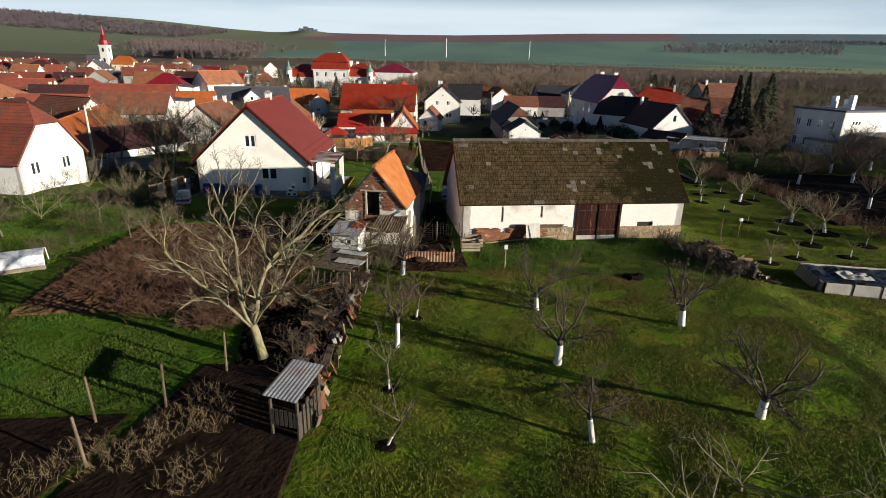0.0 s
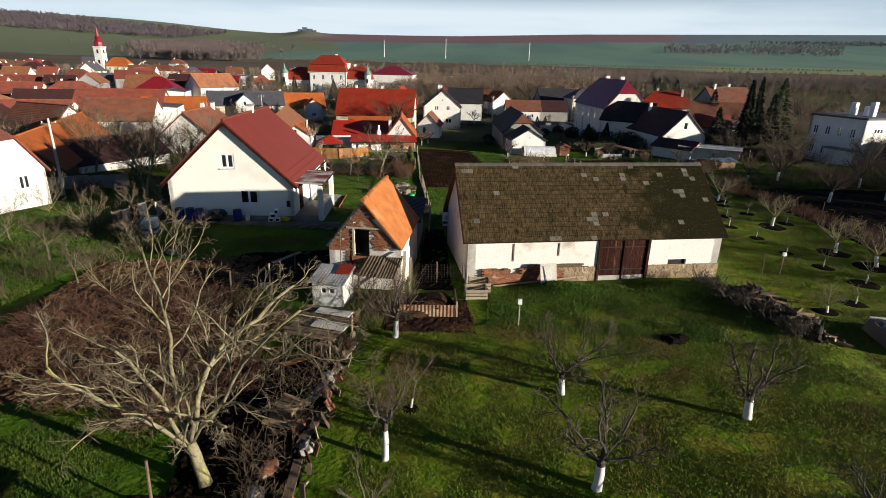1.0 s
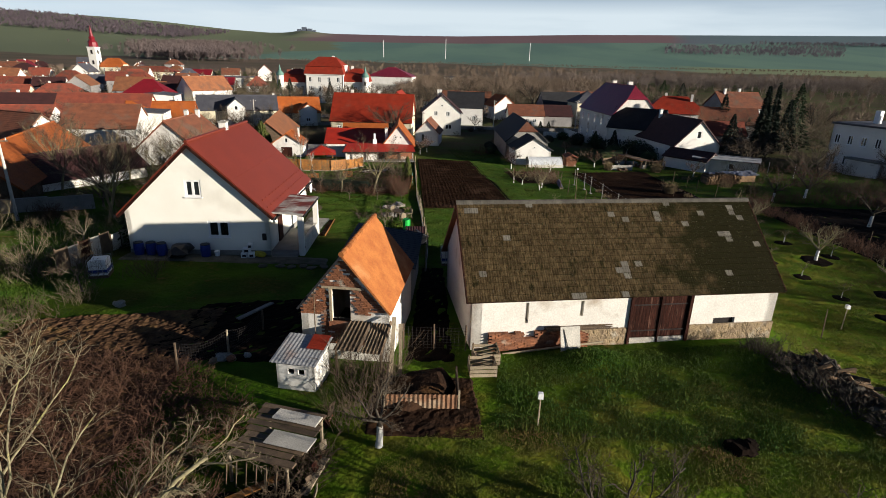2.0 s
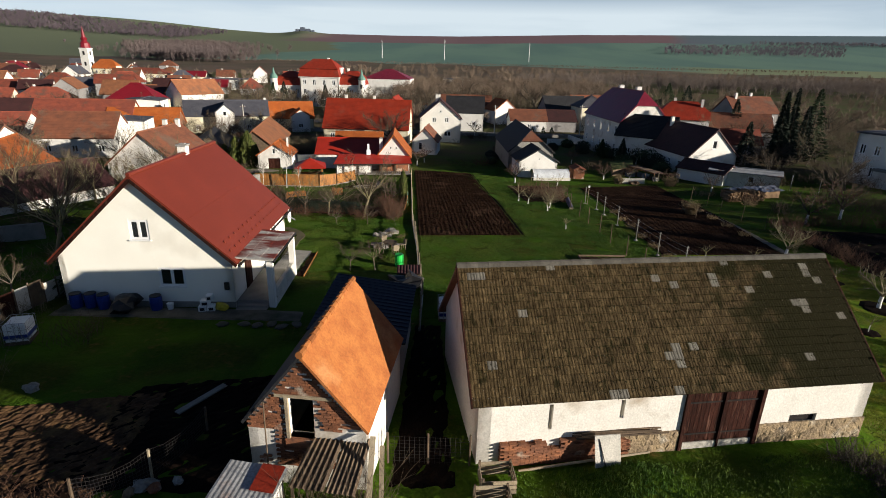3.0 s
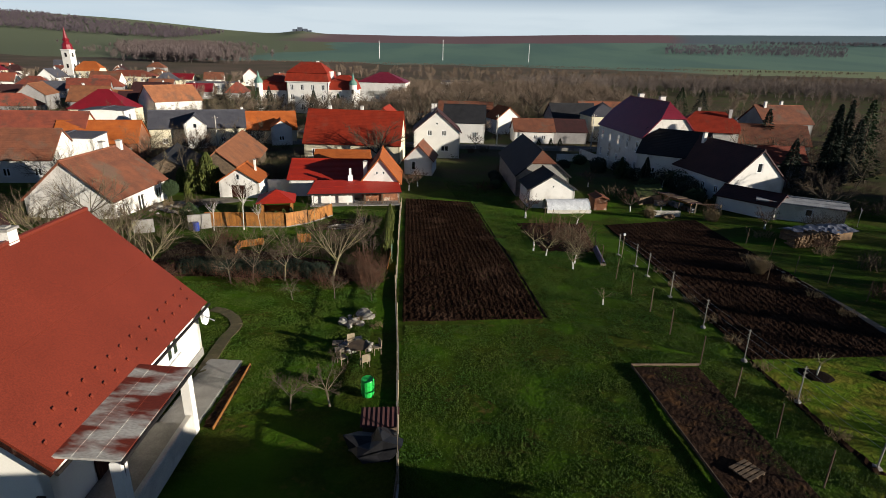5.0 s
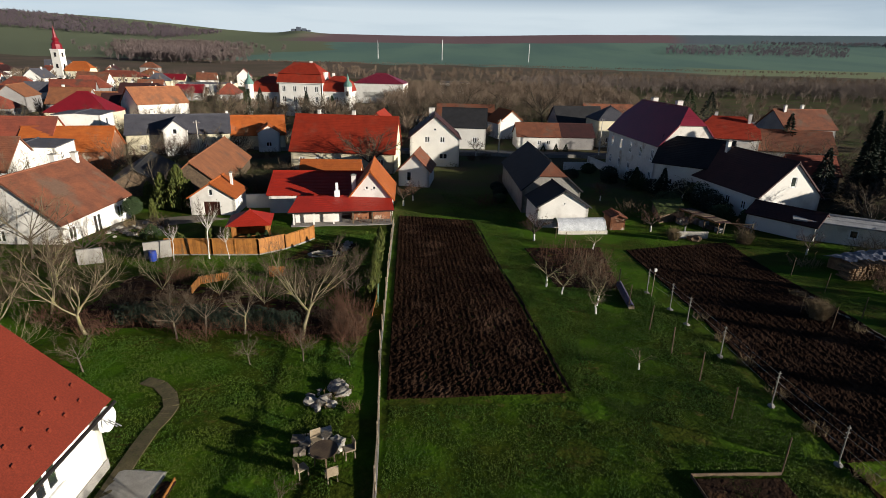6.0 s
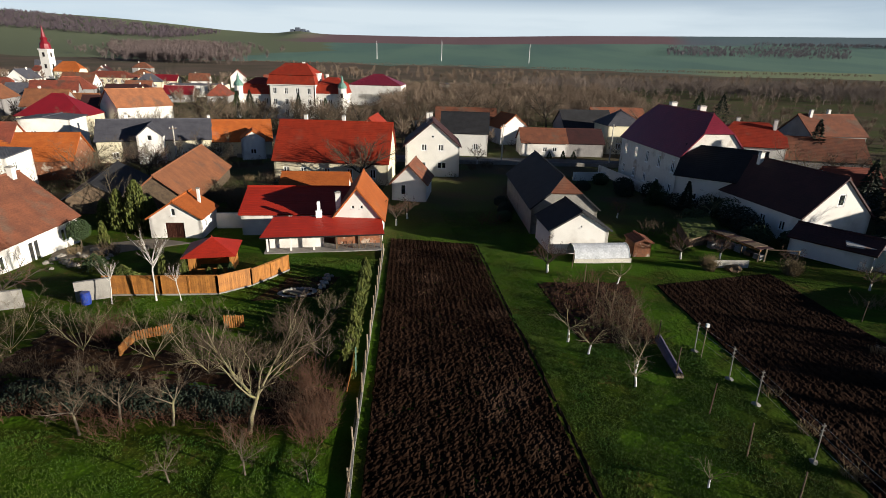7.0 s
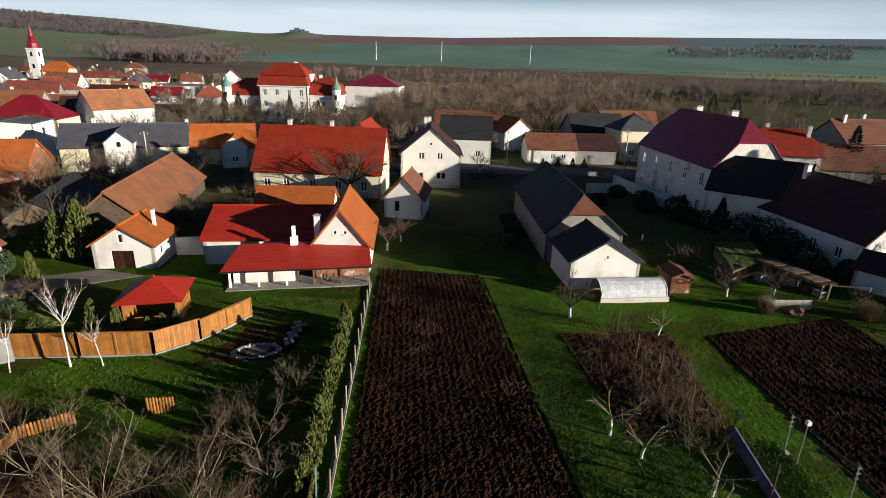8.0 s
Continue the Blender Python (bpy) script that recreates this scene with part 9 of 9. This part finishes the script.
def far_village():
    """Small far houses of the town on the plain, in loose rows."""
    rng = random.Random(21)
    walls, roofs = (PLASTER, CREAM, PLASTER, GREY_PLASTER), (FADED_RED, BROWN_TILE, FADED_ORANGE, FADED_RED, GREY_ROOF, MAGENTA_ROOF, BROWN_TILE, DKBROWN_ROOF)
    names = {id(FADED_RED): "red", id(DKBROWN_ROOF): "dark", id(BROWN_TILE): "brown", id(FADED_ORANGE): "orange", id(GREY_ROOF): "grey", id(MAGENTA_ROOF): "crimson"}
    spots = []
    for row in range(13):
        y0 = 188 + row * 19
        for k in range(8):
            x = -84 - row * 10 - k * (20 + row) + rng.uniform(-6, 6)
            y = y0 + rng.uniform(-6, 6) - k * 3.0
            spots.append((x, y))
    spots += [(-100 + rng.uniform(-5, 5) - 17 * k, 140 + rng.uniform(-8, 8) + 4 * k) for k in range(5)] + [(-86 - 16 * k, 116 + 5 * k + rng.uniform(-5, 5)) for k in range(4)] + [(-76 - 15 * k, 90 + rng.uniform(-4, 4)) for k in range(3)]
    spots += [(-150 + 17 * k, 330 + rng.uniform(-12, 25)) for k in range(6)] + [(-118 + 14 * k, 252 + rng.uniform(-10, 10)) for k in range(3)]
    for x, y in spots:
        if any(math.hypot(x - a, y - b) < r for a, b, r in ((-222, 350, 24), (-190, 335, 30), (-128, 296, 24), (-50, 222, 28), (-86, 171, 15), (-74, 178, 14))):
            continue
        w_, l_ = rng.uniform(7, 9.5), rng.uniform(9, 15)
        wm, rm = rng.choice(walls), rng.choice(roofs)
        e = rng.uniform(2.6, 3.6) + (2.4 if rng.random() < 0.3 else 0)
        g = ground_z(x, y) - 0.2
        turn = rng.choice((15, 105, 20, 110, 100)) + rng.uniform(-8, 8)
        H("village_house", names[id(rm)] + "-roofed village house with pale walls", x, y, turn, w_, l_, g + e, g + e + rng.uniform(2.6, 3.8), wm, rm, gz=g, group="village houses",
          wins={"l": W(2, l_, 1.0, 2.2), "f": W(2, w_, 1.0, 2.2)}, hip=0 if rng.random() < 0.75 else w_ * 0.52, chimneys=[(0.3, l_ * 0.2, 0.7)] if rng.random() < 0.6 else ())


far_village()


# ---- far woods, hedges and masts ----


def wood_belt(name, label, spots, seed, material, h=(6, 10), twigs=70, coarse=1.0):
    rng = random.Random(seed)
    m = M()
    for x, y in spots:
        z, hh = ground_z(x, y), rng.uniform(*h)
        r = hh * rng.uniform(0.26, 0.4)
        m.tube([(x, y, z - 0.3), (x, y, z + hh * 0.6)], [0.14, 0.07], 3, False)
        for k in range(twigs):
            a, f = rng.uniform(0, 6.283), rng.random() ** 0.8
            st = Vector((x, y, z + hh * (0.15 + 0.45 * f)))
            d = Vector((math.cos(a) * r * rng.uniform(0.4, 1.0), math.sin(a) * r * rng.uniform(0.4, 1.0), hh * rng.uniform(0.02, 0.40)))
            e = st + d
            w_ = (0.05 + 0.007 * hh) * (34 / twigs) ** 0.5 * coarse
            s = d.cross(Vector((rng.gauss(0, 1), rng.gauss(0, 1), rng.gauss(0, 1)))).normalized() * w_
            u = d.normalized().cross(s)
            mid = st.lerp(e, 0.6)
            m.add([st, mid + s, mid - s * 0.5 + u * 0.8, mid - s * 0.5 - u * 0.8, e], [(0, 1, 2), (0, 2, 3), (0, 3, 1), (4, 2, 1), (4, 3, 2), (4, 1, 3)])
    return solid(name, m, material, label, "woodland", kind="stuff")


# canopy colours paler and more bluish with distance: haze put into the wood
WOOD_A = mat("bare wood canopy", (0.23, 0.168, 0.12), (0.17, 0.125, 0.09), 0.95, 0.05, 3, 0.1)
WOOD_B = mat("grey wood canopy", (0.22, 0.172, 0.142), (0.165, 0.132, 0.115), 0.95, 0.05, 3, 0.1)
WOOD_HAZE = mat("haze-tinted distant wood", (0.155, 0.118, 0.108), (0.12, 0.092, 0.09), 0.95, 0.02, 2, 0.1)
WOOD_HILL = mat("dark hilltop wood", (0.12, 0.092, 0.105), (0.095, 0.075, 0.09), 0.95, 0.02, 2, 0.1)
WOOD_HAZE_EAST = mat("distant wood tinted haze blue", (0.20, 0.172, 0.19), (0.16, 0.145, 0.165), 0.95, 0.02, 2, 0.1)
rw = random.Random(31)


def scatter(n, x0, x1, y0, y1, gap=0.0):
    out = []
    while len(out) < n:
        x, y = rw.uniform(x0, x1), rw.uniform(y0, y1)
        if noise.noise(Vector((x * 0.02, y * 0.02, 4))) > gap - 0.9:
            out.append((x, y))
    return out


wood_belt("woodland", "belt of bare brown trees beyond the village", scatter(420, -25, 75, 205, 330), 1, WOOD_A, (6, 10), 150, 0.8)
wood_belt("woodland", "loose bare trees on the meadows", scatter(90, 75, 230, 190, 330), 11, WOOD_A, (4, 7), 140, 0.8)
wood_belt("woodland", "far belt of bare trees beyond the meadows", scatter(520, 40, 420, 340, 420), 12, WOOD_B, (7, 11), 90, 0.9)
wood_belt("woodland", "bare trees along the stream", scatter(140, 190, 420, 190, 340, 0.5), 2, WOOD_B)
wood_belt("woodland", "bare copse on the plain", scatter(500, -120, 500, 420, 560, 0.45), 3, WOOD_A, (5, 9), 60, 1.1)
wood_belt("woodland", "bare trees between the village houses", scatter(420, -330, -95, 170, 400), 4, WOOD_A, (4, 8), 40, 1.2)
wood_belt("woodland", "bare trees round the manor", scatter(34, -80, -22, 188, 214) + scatter(60, -30, 10, 168, 205), 5, WOOD_A, (4, 8), 90)
wood_belt("woodland", "bare wood on the left slope", [(y * (-0.47 + rw.gauss(0, 0.055)), y) for y in [rw.uniform(620, 1150) for _ in range(1100)]], 6, WOOD_HAZE, (9, 16), 60, 1.6)
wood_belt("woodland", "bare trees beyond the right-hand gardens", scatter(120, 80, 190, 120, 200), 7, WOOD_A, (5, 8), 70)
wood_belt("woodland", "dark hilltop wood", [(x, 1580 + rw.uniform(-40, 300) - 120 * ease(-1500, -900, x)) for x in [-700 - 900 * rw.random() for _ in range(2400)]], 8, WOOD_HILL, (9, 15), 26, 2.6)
wood_belt("woodland", "copses on the far eastern slope", [(y * rw.uniform(0.355, 0.66), y) for y in [rw.uniform(1180, 1460) for _ in range(620)]], 9, WOOD_HAZE_EAST, (6, 13), 36, 1.8)
wood_belt("woodland", "thin rows of trees on the eastern slope", [(y * rw.uniform(0.5, 0.8), y) for y in [1560 + rw.gauss(0, 16) for _ in range(240)]], 19, WOOD_HAZE_EAST, (8, 14), 30, 2.2)
wood_belt("woodland", "field hedge on the slope", [(x, 700 + 0.06 * x + rw.uniform(-4, 4)) for x in range(-300, 500, 2)], 10, WOOD_A, (2, 4), 24, 1.6)
for x, y, h in ((-112, 850, 24), (-20, 850, 27), (104, 850, 25)):
    th = thing("mast", "thin white mast on the far field", "mast", (x, y, ground_z(x, y)), 0, "masts")
    part("shaft", M().tube([(0, 0, -1), (0, 0, h)], [0.45, 0.3], 6), WHITE_PAINT, th)
# ruin stone tinted blue-grey to stand for haze
cz = ground_z(-505, 1880)
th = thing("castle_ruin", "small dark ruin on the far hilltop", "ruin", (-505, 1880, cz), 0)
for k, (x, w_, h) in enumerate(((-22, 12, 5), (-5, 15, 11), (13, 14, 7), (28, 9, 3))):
    part("wall_block", M().block(x - w_ / 2, -6, -4, x + w_ / 2, 6, h, 1.5), mat("haze-blue ruin stone", (0.13, 0.15, 0.19), (0.10, 0.12, 0.16)) if k == 0 else bpy.data.materials["haze-blue ruin stone"], th)


# ---- bare trees and bushes between the houses ----


def village_green():
    rng = random.Random(91)
    kinds = [bare_tree("village_tree", lb, x, y, sd, bk, tw_, group="village trees", h=h, r=0.13, trunk=tr, limbs=7, kids=(7, 6, 5), spread=sp, shrink=0.54, lift=0.25) for lb, x, y, sd, bk, tw_, h, tr, sp in (
        ("bare brown tree in a village garden", -47.0, 126.0, 301, BARK, TWIG, 6.5, 1.4, 0.85), ("bare dark tree with a rounded crown among the houses", -66.0, 160.0, 302, DARK_BARK, RED_TWIG, 5.0, 1.0, 1.0), ("tall bare grey tree behind the roofs", -24.0, 160.0, 303, BARK, PALE_TWIG, 8.5, 2.0, 0.75))]
    taken = []
    zones = ((-62, -36, 98, 160, 22), (-130, -60, 70, 190, 56), (-62, -30, 155, 185, 14), (52, 100, 112, 150, 26), (62, 110, 76, 100, 22), (5, 100, 160, 215, 70), (-80, 5, 150, 230, 50), (-60, -27, 56, 82, 9), (80, 120, 60, 110, 14))
    for x0, x1, y0, y1, n in zones:
        k = tries = 0
        while k < n and tries < 900:
            tries += 1
            x, y = rng.uniform(x0, x1), rng.uniform(y0, y1)
            if -7.5 < x < 8.5 and y < 112 or 145 < y < 159 and x > -62 or any(math.hypot(x - a, y - b) < r for a, b, r in FOOT) or any(math.hypot(x - a, y - b) < 2.6 for a, b in taken):
                continue
            taken.append((x, y))
            sc = rng.uniform(0.55, 1.15) * (0.75 if y < 110 else 1.0)
            copy_thing(rng.choice(kinds), pose(x, y, ground_z(x, y), 0, 0, rng.uniform(0, 360)) @ Matrix.Scale(sc, 4))
            k += 1
    low = [[], [], []]
    for x0, x1, y0, y1, n in ((-62, -27, 96, 160, 40), (-27, -7, 104, 126, 14), (4, 34, 98, 148, 30), (27, 100, 72, 148, 70), (5, 90, 158, 200, 60), (-80, 0, 152, 210, 70), (-110, -60, 70, 160, 50), (-60, -28, 48, 94, 50)):
        for _ in range(n):
            x, y = rng.uniform(x0, x1), rng.uniform(y0, y1)
            if any(math.hypot(x - a, y - b) < r * 0.85 for a, b, r in FOOT) or (17 < x < 30 and y < 92) or (145 < y < 159 and x > -62):
                continue
            low[rng.randrange(3)].append((x, y, rng.uniform(0.5, 1.5)))
    for pts, m_, lb, h in zip(low, (TWIG, RED_TWIG, DRY_GRASS), ("bare brown bushes in the village gardens", "reddish bare hedges between the plots", "dry straw-coloured growth along the plots"), (1.7, 1.5, 1.0)):
        brush("garden_brush", lb, pts, m_, len(pts), 60, h, 0.55, thick=0.016)
    # evergreen bushes in the shade of the maroon-roofed house
    for i, (x, y, r) in enumerate(((24.5, 132, 1.3), (27.0, 128, 1.5), (30.0, 124, 1.7), (29.5, 119.5, 1.4), (33.5, 113.5, 1.2), (20.6, 127, 1.1), (7.0, 108, 0.9), (7.4, 112, 1.0), (7.2, 116, 0.9), (29.4, 108.0, 1.8), (45.5, 100.5, 1.3), (49.0, 103.5, 1.5), (37.0, 101.5, 1.2), (-6.6, 134.5, 1.1), (-26.5, 129, 1.2), (33.6, 102.0, 1.5), (34.3, 105.0, 1.9), (34.6, 108.4, 2.1), (35.0, 111.6, 2.2), (34.0, 115.0, 1.8), (30.8, 117.0, 1.6), (36.4, 100.0, 1.3), (26.0, 124.0, 1.5), (41.5, 98.6, 1.2))):
        solid("evergreen_bush", leaf_ball((x, y, ground_z(x, y) + r * 0.55), r, 700, 600 + i, 0.13, 0.75), BLUE_SPRUCE if i % 3 else LEAF, "dark evergreen bush beside the farm buildings", "bush", "evergreen bushes")


village_green()

for i, (x, y, s) in enumerate(((2.5, 196, 1.4), (-9, 176, 1.2), (11, 188, 1.3), (-21, 173, 1.2), (27, 203, 1.4), (-36, 178, 1.1), (50, 178, 1.2), (64, 166, 1.2), (90, 150, 1.2), (-70, 200, 1.1))):
    copy_thing(street_tree, pose(x, y, ground_z(x, y), 0, 0, 61 * i) @ Matrix.Scale(s, 4))
